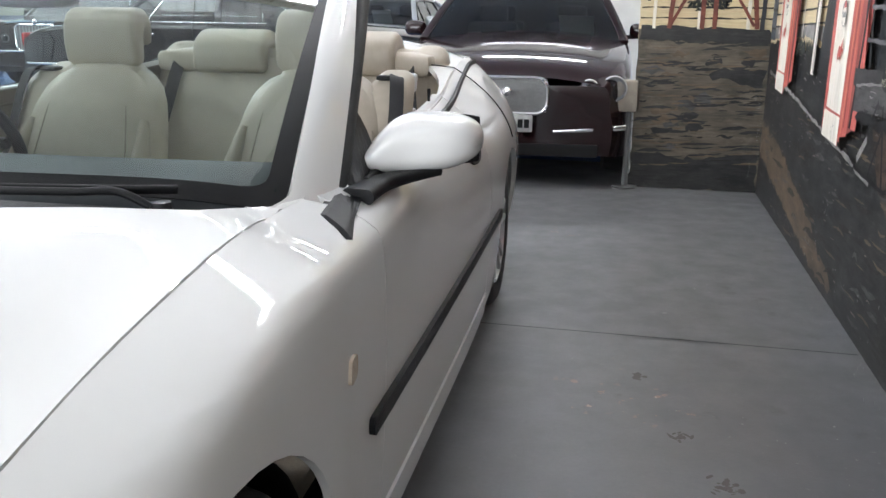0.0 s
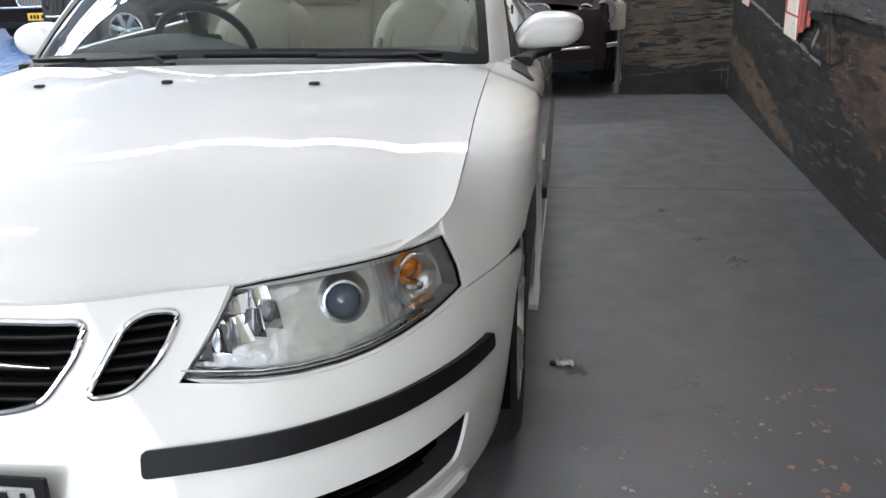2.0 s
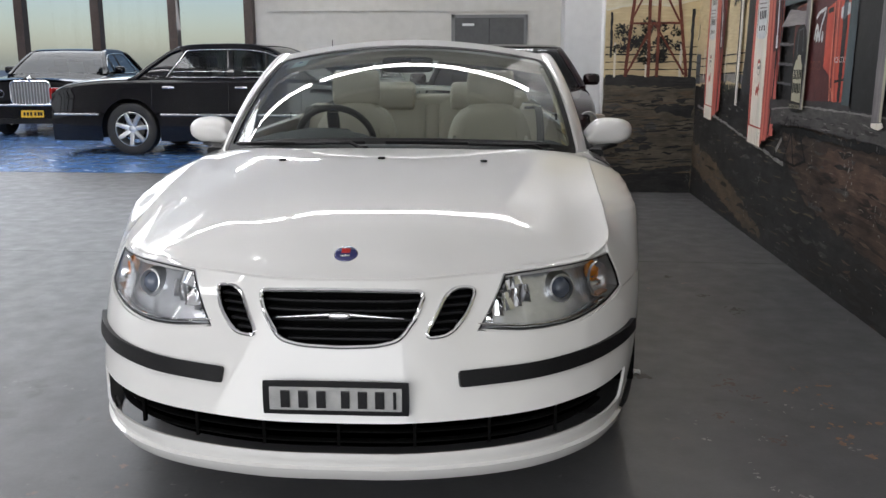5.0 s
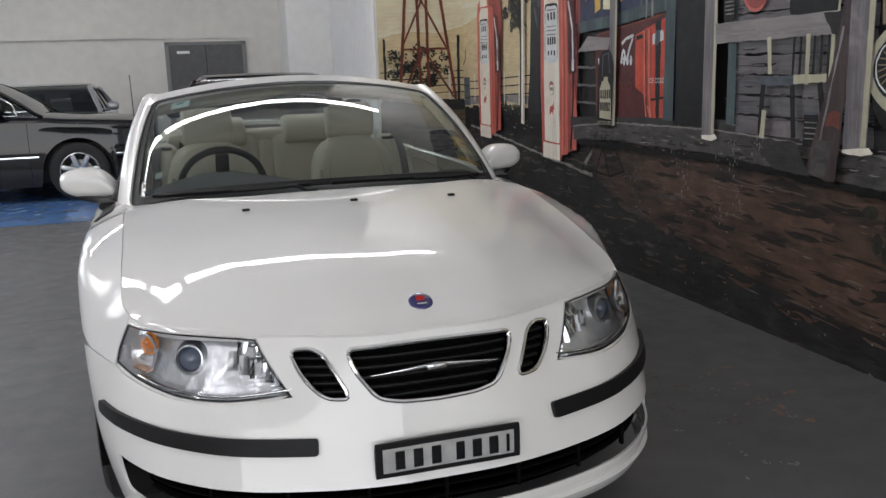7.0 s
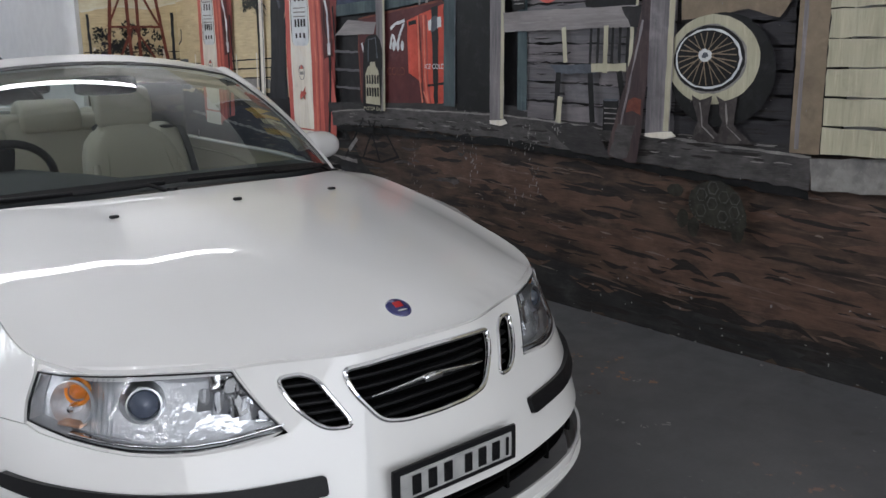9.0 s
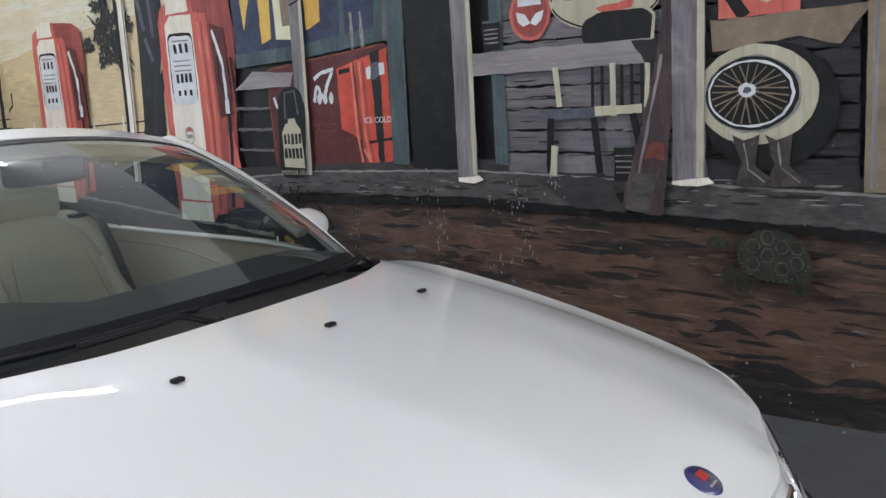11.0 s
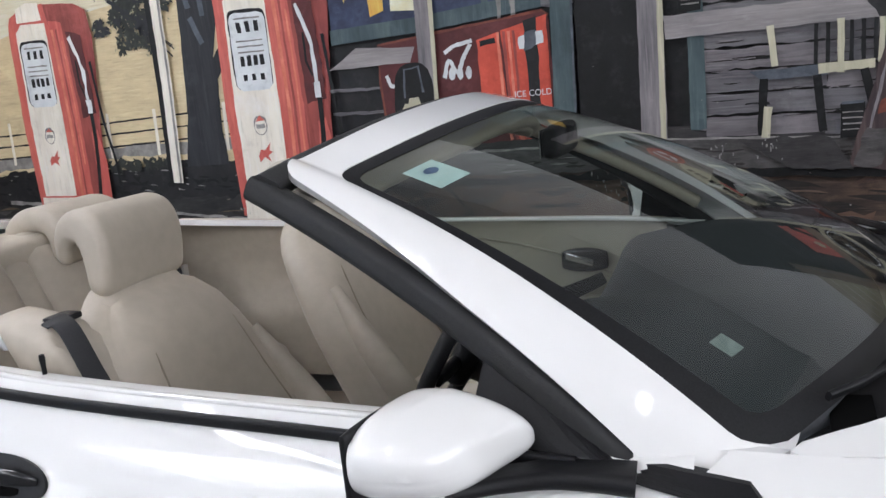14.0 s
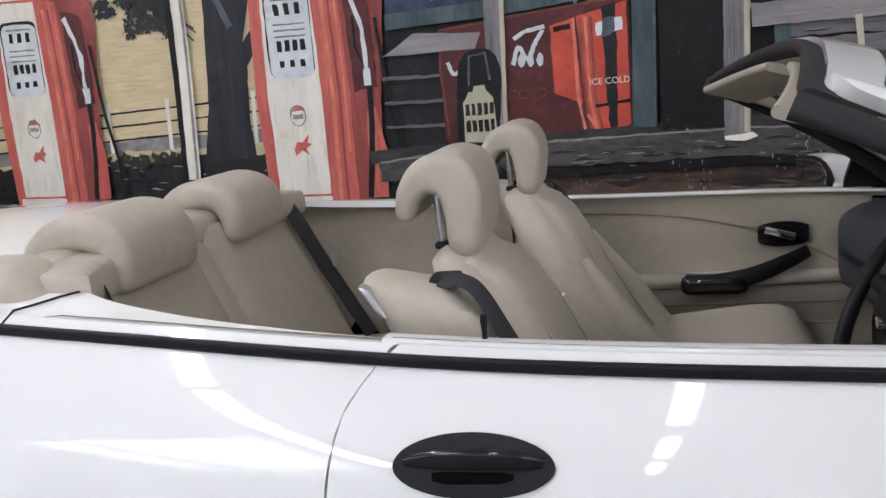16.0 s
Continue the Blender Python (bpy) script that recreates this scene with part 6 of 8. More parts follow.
def pump(y0, k, z0):
    """A painted fuel pump: y0 is its left edge, k its size, z0 its foot."""
    q = lambda pts: [(y0 - u * k, z0 + v * k) for u, v in pts]
    paint("pump_side", q([(0.30, 0.0), (0.62, 0.06), (0.65, 0.55), (0.68, 0.75), (0.71, 1.10), (0.69, 1.27), (0.60, 1.32), (0.32, 1.35)]), P_RED2)
    paint("pump_body", q([(0.0, 0.0), (-0.02, 0.6), (0.0, 1.20), (0.03, 1.29), (0.12, 1.33), (0.34, 1.35), (0.36, 1.20), (0.38, 0.6), (0.37, -0.02)]), P_RED)
    paint("pump_flank", q([(0.36, 0.0), (0.48, 0.02), (0.49, 0.6), (0.47, 1.22), (0.36, 1.24)]), P_RED)
    paint("pump_face", q([(0.055, -0.02), (0.045, 0.6), (0.065, 1.19), (0.12, 1.24), (0.33, 1.23), (0.34, 0.6), (0.33, -0.03)]), P_WHITE)
    paint("pump_top", q([(0.09, 1.25), (0.10, 1.34), (0.20, 1.37), (0.30, 1.36), (0.31, 1.25)]), P_WHITE)
    paint("pump_foot", q([(0.02, -0.03), (0.02, 0.09), (0.34, 0.08), (0.34, -0.04)]), P_WHITE)
    line("foot_line", q([(0.02, 0.095), (0.34, 0.085), (0.345, -0.04)]), 0.012, P_RED)
    line("flank_light", q([(0.385, 0.02), (0.40, 0.6), (0.385, 1.18)]), 0.022 * k, P_ORANGE)
    line("flank_light", q([(0.46, 0.3), (0.465, 0.7), (0.455, 1.10)]), 0.012 * k, P_ORANGE)
    line("flank_shade", q([(0.425, 0.05), (0.435, 0.6), (0.42, 1.18)]), 0.014 * k, P_RED2)
    paint("dial_frame", q(rounded([(0.072, 0.705), (0.078, 1.135), (0.325, 1.125), (0.322, 0.700)], 0.05)), P_BLACK)
    paint("pump_dial", q(rounded([(0.080, 0.700), (0.086, 1.118), (0.320, 1.108), (0.315, 0.695)], 0.05)), P_DIAL)
    for v, n, h in ((1.01, 3, 0.055), (0.83, 4, 0.055), (0.75, 3, 0.035)):
        for j in range(n):
            u = 0.115 + 0.17 * (j + 0.3) / n
            paint("dial_digit", q(rect(u, u + 0.028, v, v + h)), P_BLACK, 0.004)
    for v in (0.935, 0.965, 0.905, 1.085):
        line("dial_line", q([(0.12, v), (0.29, v - 0.004)]), 0.008 * k, P_GREYLINE)
    paint("pump_shield", q(oval(0.20, 0.505, 0.045, 0.055)), P_GREYLINE)
    paint("pump_shield", q(oval(0.20, 0.500, 0.037, 0.046)), P_WHITE)
    paint("shield_mark", q([(0.17, 0.53), (0.20, 0.56), (0.23, 0.53)]), P_RED)
    paint("shield_bar", q(rect(0.172, 0.228, 0.490, 0.512)), P_GREYLINE)
    paint("painted_mark", q([(0.16, 0.335), (0.18, 0.37), (0.205, 0.365), (0.245, 0.405), (0.235, 0.365), (0.255, 0.355), (0.225, 0.335), (0.24, 0.30), (0.20, 0.325), (0.165, 0.30)]), P_RED)
    # hose and nozzle
    paint("hose_bay", q([(0.50, 1.16), (0.62, 1.12), (0.64, 0.62), (0.52, 0.60)]), P_COOLER, 0.006)
    paint("hose_panel", q([(0.55, 0.06), (0.645, 0.06), (0.66, 0.30), (0.62, 0.52), (0.57, 0.50)]), P_RED)
    line("painted_hose", q([(0.600, 0.66), (0.595, 0.45), (0.575, 0.25), (0.55, 0.06)]), 0.030 * k, P_BLACK)
    line("painted_hose", q([(0.66, 0.95), (0.69, 0.55), (0.735, 0.30), (0.74, 0.05)]), 0.020 * k, P_BLACK)
    line("painted_nozzle", q([(0.52, 1.12), (0.565, 0.99), (0.590, 0.90), (0.592, 0.66)]), 0.022 * k, P_DIAL, 0.006)
    paint("nozzle_grip", q(rect(0.575, 0.612, 0.63, 0.71)), P_DIAL, 0.006)
    line("nozzle_trigger", q([(0.545, 0.97), (0.545, 0.82), (0.575, 0.74)]), 0.012 * k, P_BLACK)


line("island_edge", [(6.3, 0.86), (5.4, 0.79), (4.4, 0.69), (3.6, 0.62)], 0.022, P_GREYLINE, 0.008)
pump(6.03, 0.93, 0.80)
pump(4.47, 1.0, 0.72)
# shop window and shelves behind the pumps
paint("window_night", [(3.75, 1.66), (2.60, 1.66), (2.55, TOP), (3.75, TOP)], P_BLUE)
paint("window_curtain", [(3.66, 1.80), (3.48, 2.3), (3.66, 2.5), (3.70, 2.2)], P_YELLOW)
paint("window_glow", [(3.52, 1.72), (3.44, 1.74), (3.40, 2.4), (3.52, 2.4)], P_YELLOW)
paint("window_picture", [(3.40, 1.735), (3.22, 1.72), (3.20, 2.3), (3.40, 2.3)], P_PALE)
paint("picture_shape", [(3.34, 1.80), (3.27, 1.80), (3.26, 2.02), (3.35, 2.02)], P_TAN)
paint("window_glow", [(3.16, 1.76), (3.05, 1.80), (3.02, 2.4), (3.16, 2.4)], P_YELLOW)
line("window_bar", [(2.90, 1.68), (2.86, 2.4)], 0.035, P_TEAL)
line("window_frame", [(3.76, 1.64), (3.2, 1.655), (2.60, 1.70)], 0.075, P_TEAL)
line("window_frame", [(2.64, 1.68), (2.58, 2.4)], 0.075, P_TEAL)
for dy in (2.83, 2.76):
    line("painted_bottle", [(dy, 1.62), (dy, 1.82)], 0.018, P_GREYLINE, 0.006)
paint("shop_boards", [(2.62, 1.66), (2.46, 1.66), (2.44, 2.0), (2.60, 2.0)], P_BOARD, 0.006)
for z in (1.12, 1.24, 1.36):
    line("shelf_line", [(3.80, z + 0.01), (3.45, z)], 0.016, P_BOARD, 0.004)
paint("painted_cooler", rounded([(3.50, 1.02), (3.50, 1.58), (2.59, 1.645), (2.585, 1.04), (2.80, 0.99)], 0.05), P_COOLER)
line("cooler_edge", [(3.50, 1.40), (3.49, 1.575), (3.2, 1.60), (2.62, 1.645), (2.59, 1.62)], 0.012, P_RUST)
line("cooler_edge", [(3.50, 1.40), (3.48, 1.05)], 0.012, P_RUST)
paint("painted_shelf", [(3.79, 1.475), (3.62, 1.575), (3.29, 1.545), (3.32, 1.475)], P_BEAM)
# plain white swash in place of the trade name
sw1 = spline([(3.46, 1.42), (3.43, 1.36), (3.37, 1.40), (3.32, 1.37), (3.27, 1.40)], 6)
sw2 = spline([(3.14, 1.38), (3.11, 1.46), (3.07, 1.40), (3.03, 1.47), (2.99, 1.53)], 6)
sw3 = spline([(3.13, 1.50), (3.07, 1.53), (2.98, 1.545)], 6)
for s_ in (sw1, sw2, sw3):
    line("painted_swash", s_, 0.020, P_DIAL, 0.003)
for k in range(3):
    paint("swash_blob", oval(3.10 - 0.045 * k, 1.395, 0.016, 0.032, 14), P_DIAL)
paint("painted_box_side", [(2.955, 1.545), (2.84, 1.57), (2.82, 1.17), (2.95, 1.23)], P_BOX)
paint("painted_box", [(2.83, 1.575), (2.60, 1.625), (2.60, 1.06), (2.76, 1.015), (2.80, 1.10)], P_BOX)
for y, m_ in ((2.845, P_ORANGE), (2.815, P_RED2), (2.79, P_ORANGE), (2.765, P_RED2)):
    line("box_fold", [(y, 1.57), (y - 0.005, 1.20), (y - 0.03, 1.05)], 0.014, m_)
line("box_slot", [(2.94, 1.525), (2.86, 1.535)], 0.025, P_BLACK)
paint("box_band", [(2.715, 1.61), (2.650, 1.62), (2.660, 1.06), (2.70, 1.04)], P_DARK, 0.006)
line("box_gap", [(2.76, 1.155), (2.60, 1.17)], 0.014, P_BLACK)
line("box_fold", [(2.80, 1.12), (2.74, 1.02), (2.70, 1.05)], 0.014, P_ORANGE)
paint("box_mark", [(2.745, 1.475), (2.62, 1.50), (2.62, 1.555), (2.745, 1.54)], P_DIAL, 0.006)
paint("box_mark_band", [(2.712, 1.47), (2.652, 1.49), (2.652, 1.56), (2.712, 1.55)], P_BARREL, 0.006)


def letters(name, text, y, z, height, material):
    """Painted lettering that reads from the hall."""
    LAYER[0] += 1
    d = 0.0020 + 0.00022 * LAYER[0]
    cu = bpy.data.curves.new(name, "FONT")
    cu.body, cu.size, cu.align_x = text, height * 1.4, "CENTER"
    tmp = bpy.data.objects.new(name, cu)
    scene.collection.objects.link(tmp)
    me = bpy.data.meshes.new_from_object(tmp.evaluated_get(bpy.context.evaluated_depsgraph_get()))
    bpy.data.objects.remove(tmp)
    for v in me.vertices:
        v.co = Vector((-d, y - v.co.x, z + v.co.y))
    me.materials.clear()
    me.materials.append(material)
    ob = new(name, me)
    ob.parent = mural
    ob["label"] = "painted words " + text.lower()
    return ob


letters("painted_words", "COLD", 3.08, 1.215, 0.050, P_RUST)
letters("painted_words", "ICE COLD", 2.690, 1.255, 0.030, P_DIAL)
# porch, posts, siding
line("shop_floor", [(3.9, 0.985), (2.1, 1.03), (0.3, 0.945)], 0.07, P_PORCH)
paint("painted_kerb", [(3.85, 0.955), (3.2, 1.0), (2.07, 1.005), (1.1, 0.955), (0.30, 0.915), (0.30, 0.785), (1.16, 0.825), (2.08, 0.875), (3.2, 0.885), (3.85, 0.86)], P_KERB, 0.008)
strokes("kerb_stroke", 60, 0.35, 3.8, 0.84, 0.95, 0.14, 0.014, P_SOOT)
strokes("kerb_stroke", 40, 0.35, 3.8, 0.86, 0.97, 0.08, 0.006, P_GREYLINE)
line("kerb_light", [(3.85, 0.958), (3.2, 1.002), (2.07, 1.007), (1.1, 0.957), (0.30, 0.917)], 0.010, P_GREYLINE, 0.004)
paint("painted_step", [(0.31, 0.915), (0.0, 0.93), (-0.6, 0.94), (-0.6, 0.83), (0.29, 0.785)], P_GREYLINE, 0.006)
line("kerb_shadow", [(3.8, 0.85), (2.1, 0.855), (1.1, 0.805), (0.3, 0.765)], 0.035, P_BLACK, 0.012)
for r in range(12):
    z = 1.01 + 0.098 * r
    for y0, y1 in ((1.90, 1.40), (1.405, 0.96), (0.96, 0.40)):
        zt = z - 0.045 * (1.9 - (y0 + y1) / 2) / 1.5
        paint("siding_board", [(y0, zt), (y1, zt - 0.01), (y1, zt + 0.078), (y0, zt + 0.088)], (P_BOARD, P_BOARD2, P_BOARD)[(r * 5 + int(y0 * 7)) % 3] if y0 > 1.0 else P_SHADEBOARD, 0.006)
        if r % 2 and y0 > 1.0:
            line("board_knot", [(y0 - 0.1 - 0.07 * (r % 4), zt + 0.04), (y0 - 0.22 - 0.05 * (r % 3), zt + 0.035)], 0.012, P_DARK, 0.006)
strokes("board_stroke", 40, 1.0, 1.90, 1.02, 1.75, 0.14, 0.006, P_SOOT)
strokes("board_stroke", 60, 1.0, 1.90, 1.02, 1.75, 0.14, 0.010, P_BOARD2)
strokes("board_stroke", 30, 0.38, 0.92, 1.00, 1.50, 0.18, 0.008, P_SOOT)
paint("painted_doorway", rect(2.46, 2.17, 1.02, TOP), P_BLACK)
line("door_lamp", [(2.33, 1.90), (2.27, 2.0)], 0.09, P_YELLOW)
line("green_post", [(2.50, 2.4), (2.54, 1.04)], 0.105, P_TEAL)
line("green_post", [(1.92, 2.4), (1.93, 1.04)], 0.07, P_TEAL)
line("post_light", [(2.452, 2.4), (2.49, 1.05)], 0.010, P_BARREL)


def post(y, w, edge=True):
    line("painted_post", [(y, 2.4), (y + 0.004, 1.6), (y + 0.012, 0.965)], w, P_WOOD)
    if edge:
        line("post_edge", [(y - w * 0.36, 2.4), (y - w * 0.34, 1.6), (y - w * 0.26, 0.985)], w * 0.22, P_CREAM)
    paint("post_foot", [(y + w * 0.6, 0.955), (y + w * 0.6, 0.972), (y - w * 0.5, 0.985), (y - w * 0.7, 0.962), (y - w * 0.2, 0.948)], P_WHITE)


line("painted_post", [(3.20, 2.4), (3.215, 1.6), (3.235, 0.985)], 0.095, P_WOOD)
line("post_edge", [(3.165, 2.4), (3.175, 1.6), (3.20, 0.985)], 0.022, P_CREAM)
for k in range(4):
    line("post_stripe", [(3.25, 1.90 + k * 0.03), (3.16, 1.93 + k * 0.03)], 0.010, P_BLACK)
post(2.115, 0.115)
# board sign on legs
for a, b in (((3.44, 0.93), (3.68, 0.65)), ((3.38, 0.92), (3.26, 0.64)), ((3.24, 0.90), (3.05, 0.69)), ((3.30, 0.92), (3.46, 0.66)), ((3.66, 0.67), (3.24, 0.65)), ((3.24, 0.65), (3.05, 0.70))):
    line("sign_leg", [a, b], 0.016, P_BLACK)
line("sign_leg_light", [(3.63, 0.70), (3.52, 0.79)], 0.03, P_GREYLINE)
paint("painted_board", rounded([(3.44, 0.97), (3.41, 1.40), (3.36, 1.47), (3.24, 1.47), (3.195, 1.38), (3.23, 0.96)], 0.07), P_BLACK)
line("board_light", [(3.36, 1.30), (3.35, 1.44), (3.27, 1.45), (3.255, 1.32)], 0.012, P_BARREL)
paint("board_bottle", [(3.40, 1.03), (3.395, 1.22), (3.36, 1.27), (3.34, 1.27), (3.335, 1.30), (3.285, 1.30), (3.28, 1.27), (3.245, 1.24), (3.235, 1.02)], P_CREAM)
for z in (1.185, 1.105):
    for k in range(5):
        paint("board_bar", rect(3.385 - 0.03 * k - 0.020, 3.385 - 0.03 * k, z - 0.028, z + 0.028), P_DARK if z > 1.15 else P_BLACK, 0.003)
letters("painted_words", "MOTOR OIL", 3.325, 0.985, 0.026, P_CREAM)
# signs on the siding
paint("round_sign", oval(1.74, 1.70, 0.105, 0.115), P_RED)
paint("round_sign_edge", oval(1.74, 1.70, 0.090, 0.100), P_RED2)
paint("sign_bar", rect(1.68, 1.80, 1.735, 1.765), P_DIAL, 0.003)
for k in (-1, 1):
    paint("sign_wing", [(1.74, 1.66), (1.74 + k * 0.025, 1.70), (1.74 + k * 0.07, 1.71), (1.74 + k * 0.06, 1.67), (1.74 + k * 0.03, 1.645)], P_DIAL, 0.003)
paint("oval_sign", oval(1.38, 1.735, 0.26, 0.135), P_CREAM)
line("oval_sign_edge", oval(1.38, 1.735, 0.25, 0.126), 0.008, P_BLACK)
for k in range(8):
    paint("sign_bar", rect(1.565 - 0.045 * k - 0.030, 1.565 - 0.045 * k, 1.735, 1.79), P_BLACK, 0.003)
paint("sign_band", [(1.42, 1.69), (1.24, 1.71), (1.26, 1.675), (1.38, 1.66)], P_RED)
paint("red_sign", rect(0.90, 0.60, 1.59, 1.85), P_RED)
line("sign_stripe", [(0.90, 1.74), (0.80, 1.59)], 0.05, P_BLACK)
paint("sign_disc", oval(0.72, 1.67, 0.035, 0.035), P_CREAM)
paint("tan_board", [(0.93, 1.47), (0.93, 1.585), (0.36, 1.60), (0.46, 1.46), (0.60, 1.50)], P_TAN, 0.006)
# beam, cans, chair
paint("rocker_back", rounded([(1.49, 1.55), (1.48, 1.64), (1.40, 1.67), (1.20, 1.67), (1.16, 1.63), (1.17, 1.54)], 0.03), P_BLACK)
line("rocker_edge", [(1.17, 1.54), (1.16, 1.64), (1.20, 1.675)], 0.014, P_CREAM)
paint("painted_beam", [(2.065, 1.555), (1.15, 1.545), (1.15, 1.448), (2.055, 1.452)], P_BEAM, 0.004)
paint("beam_shade", [(1.26, 1.545), (1.14, 1.545), (1.14, 1.448), (1.20, 1.448)], P_DARK, 0.006)


def can(y, z, w, h):
    paint("painted_can", rounded(rect(y - w / 2, y + w / 2, z, z + h), 0.01), P_BLACK)
    for k in range(4):
        line("can_line", [(y - w * 0.4, z + h * (0.25 + 0.16 * k)), (y + w * 0.4, z + h * (0.25 + 0.16 * k))], 0.006, P_GREYLINE)
    line("can_rim", [(y - w * 0.45, z + h), (y + w * 0.45, z + h)], 0.010, P_BARREL)


can(1.945, 1.56, 0.095, 0.125)
for y in (1.44, 1.395, 1.35, 1.305, 1.26, 1.215):
    line("chair_spindle", [(y, 1.45), (y + 0.004, 1.285)], 0.016, P_BLACK)
line("chair_arm", [(1.62, 1.46), (1.605, 1.29)], 0.028, P_CREAM)
line("chair_arm", [(1.345, 1.46), (1.35, 1.24)], 0.026, P_CREAM)
line("chair_arm", [(1.19, 1.45), (1.20, 1.27)], 0.022, P_CREAM)
paint("chair_seat", [(1.71, 1.275), (1.40, 1.285), (1.40, 1.235), (1.66, 1.235)], P_BARREL)
paint("chair_rail", [(1.435, 1.285), (1.22, 1.285), (1.22, 1.25), (1.435, 1.245)], P_CREAM)
for a, b, m_ in (((1.65, 1.24), (1.665, 1.0), P_BLACK), ((1.44, 1.24), (1.42, 1.0), P_BLACK), ((1.26, 1.25), (1.225, 1.08), P_BLACK), ((1.635, 1.12), (1.65, 0.99), P_CREAM)):
    line("chair_leg", [a, b], 0.034, m_)
can(1.305, 0.965, 0.095, 0.15)
paint("leaning_post", [(1.115, 1.80), (1.05, 1.80), (1.06, 1.50), (1.10, 1.15), (1.14, 0.825), (1.33, 0.845), (1.22, 1.20), (1.14, 1.52)], P_BROWN, 0.005)
line("leaning_light", [(1.13, 1.48), (1.20, 1.16), (1.27, 0.87)], 0.012, P_WOOD, 0.008)
paint("leaning_stain", [(1.13, 1.12), (1.20, 1.13), (1.21, 1.06), (1.13, 1.05)], P_RUST, 0.01)
paint("leaning_foot", [(1.15, 1.00), (1.25, 1.00), (1.31, 0.85), (1.20, 0.84)], P_KERB, 0.01)
paint("post_shadow", [(1.75, 0.98), (1.40, 0.98), (1.30, 0.84), (1.55, 0.85)], P_PORCH, 0.012)
# tyre with wire wheel
paint("painted_tyre", oval(0.715, 1.255, 0.255, 0.240, 40), P_BLACK)
paint("white_wall", oval(0.760, 1.300, 0.228, 0.187, 40), P_CREAM)
paint("white_wall_shade", oval(0.770, 1.302, 0.182, 0.145, 36), P_GREYLINE)
paint("wheel_ring", oval(0.775, 1.303, 0.176, 0.139, 36), P_BLACK)
paint("wheel_ring", oval(0.778, 1.304, 0.163, 0.127, 36), P_DIAL)
paint("wheel_dark", oval(0.780, 1.304, 0.154, 0.119, 36), P_BLACK)
for k in range(26):
    a = 2 * math.pi * k / 26 + 0.1
    a2 = a + (0.25 if k % 2 else -0.25)
    line("wheel_spoke", [(0.788 + 0.03 * math.cos(a2), 1.318 + 0.022 * math.sin(a2)), (0.780 + 0.145 * math.cos(a), 1.304 + 0.112 * math.sin(a))], 0.005, P_TAN, 0.001)
paint("wheel_hub", oval(0.788, 1.318, 0.034, 0.026, 20), P_DIAL)
paint("wheel_hub_mark", oval(0.788, 1.318, 0.016, 0.012, 14), P_BARREL)
post(1.010, 0.135)
for dy in (0.0, -0.125):
    paint("painted_boot", [(0.845 + dy, 1.15), (0.80 + dy, 1.13), (0.745 + dy, 1.15), (0.755 + dy, 1.03), (0.70 + dy, 0.985), (0.66 + dy, 0.955), (0.80 + dy, 0.95), (0.835 + dy, 0.965), (0.81 + dy, 1.04)], P_BOOT, 0.004)
    line("boot_seam", [(0.80 + dy, 1.12), (0.785 + dy, 1.02), (0.72 + dy, 0.97)], 0.006, P_GREYLINE, 0.004)
line("painted_post", [(0.31, 2.4), (0.31, 0.935)], 0.125, P_TAN)
line("post_grain", [(0.34, 2.4), (0.345, 0.95)], 0.018, P_WOOD)
for r in range(12):
    z = 0.94 + 0.11 * r
    paint("pale_board", rect(0.245, -2.4, z, z + 0.102), P_CREAM, 0.004)
# tortoise
paint("painted_tortoise", [(0.545, 0.60), (0.56, 0.70), (0.63, 0.77), (0.71, 0.79), (0.78, 0.765), (0.83, 0.70), (0.80, 0.62), (0.66, 0.58)], P_TURTLE, 0.004, curve=True)
for y, z in ((0.86, 0.60), (0.80, 0.57), (0.58, 0.575)):
    paint("tortoise_leg", oval(y, z, 0.030, 0.045, 12), P_TURTLE)
paint("tortoise_head", oval(0.905, 0.725, 0.045, 0.03, 14), P_TURTLE)
for cy, cz in ((0.60, 0.66), (0.655, 0.72), (0.655, 0.635), (0.71, 0.685), (0.71, 0.755), (0.765, 0.72), (0.765, 0.65), (0.60, 0.72)):
    lp = oval(cy, cz, 0.026, 0.029, 6)
    line("shell_line", lp + lp[:1], 0.005, P_KERB, 0.003)
for k in range(17):
    a = radians(200 + 10 * k)
    paint("shell_dot", oval(0.685 + 0.135 * math.cos(a), 0.685 + 0.10 * math.sin(a), 0.005, 0.004, 8), P_KERB, 0.001)
# bare flecks and drips where the paint has come off
def flecks(n, y0, y1, z0, z1, size, tall):
    V, F = [], []
    LAYER[0] += 1
    d = 0.0020 + 0.00022 * LAYER[0]
    for k in range(n):
        y, z = RNG.uniform(y0, y1), z0 + (z1 - z0) * RNG.random() ** 1.3
        s1, s2 = size * RNG.uniform(0.3, 1.2), size * RNG.uniform(0.3, tall)
        base, m = len(V), RNG.randint(5, 7)
        for j in range(m):
            a = 2 * math.pi * j / m
            r = RNG.uniform(0.5, 1.1)
            V.append((-d, y + s1 * r * math.cos(a), z + s2 * r * math.sin(a)))
        F.append(tuple(range(base, base + m)))
    ob = mesh_object("bare_fleck", V, F, P_CHIP, mural, False, "pale flecks where paint has come off")
    ob["kind"] = "stuff"


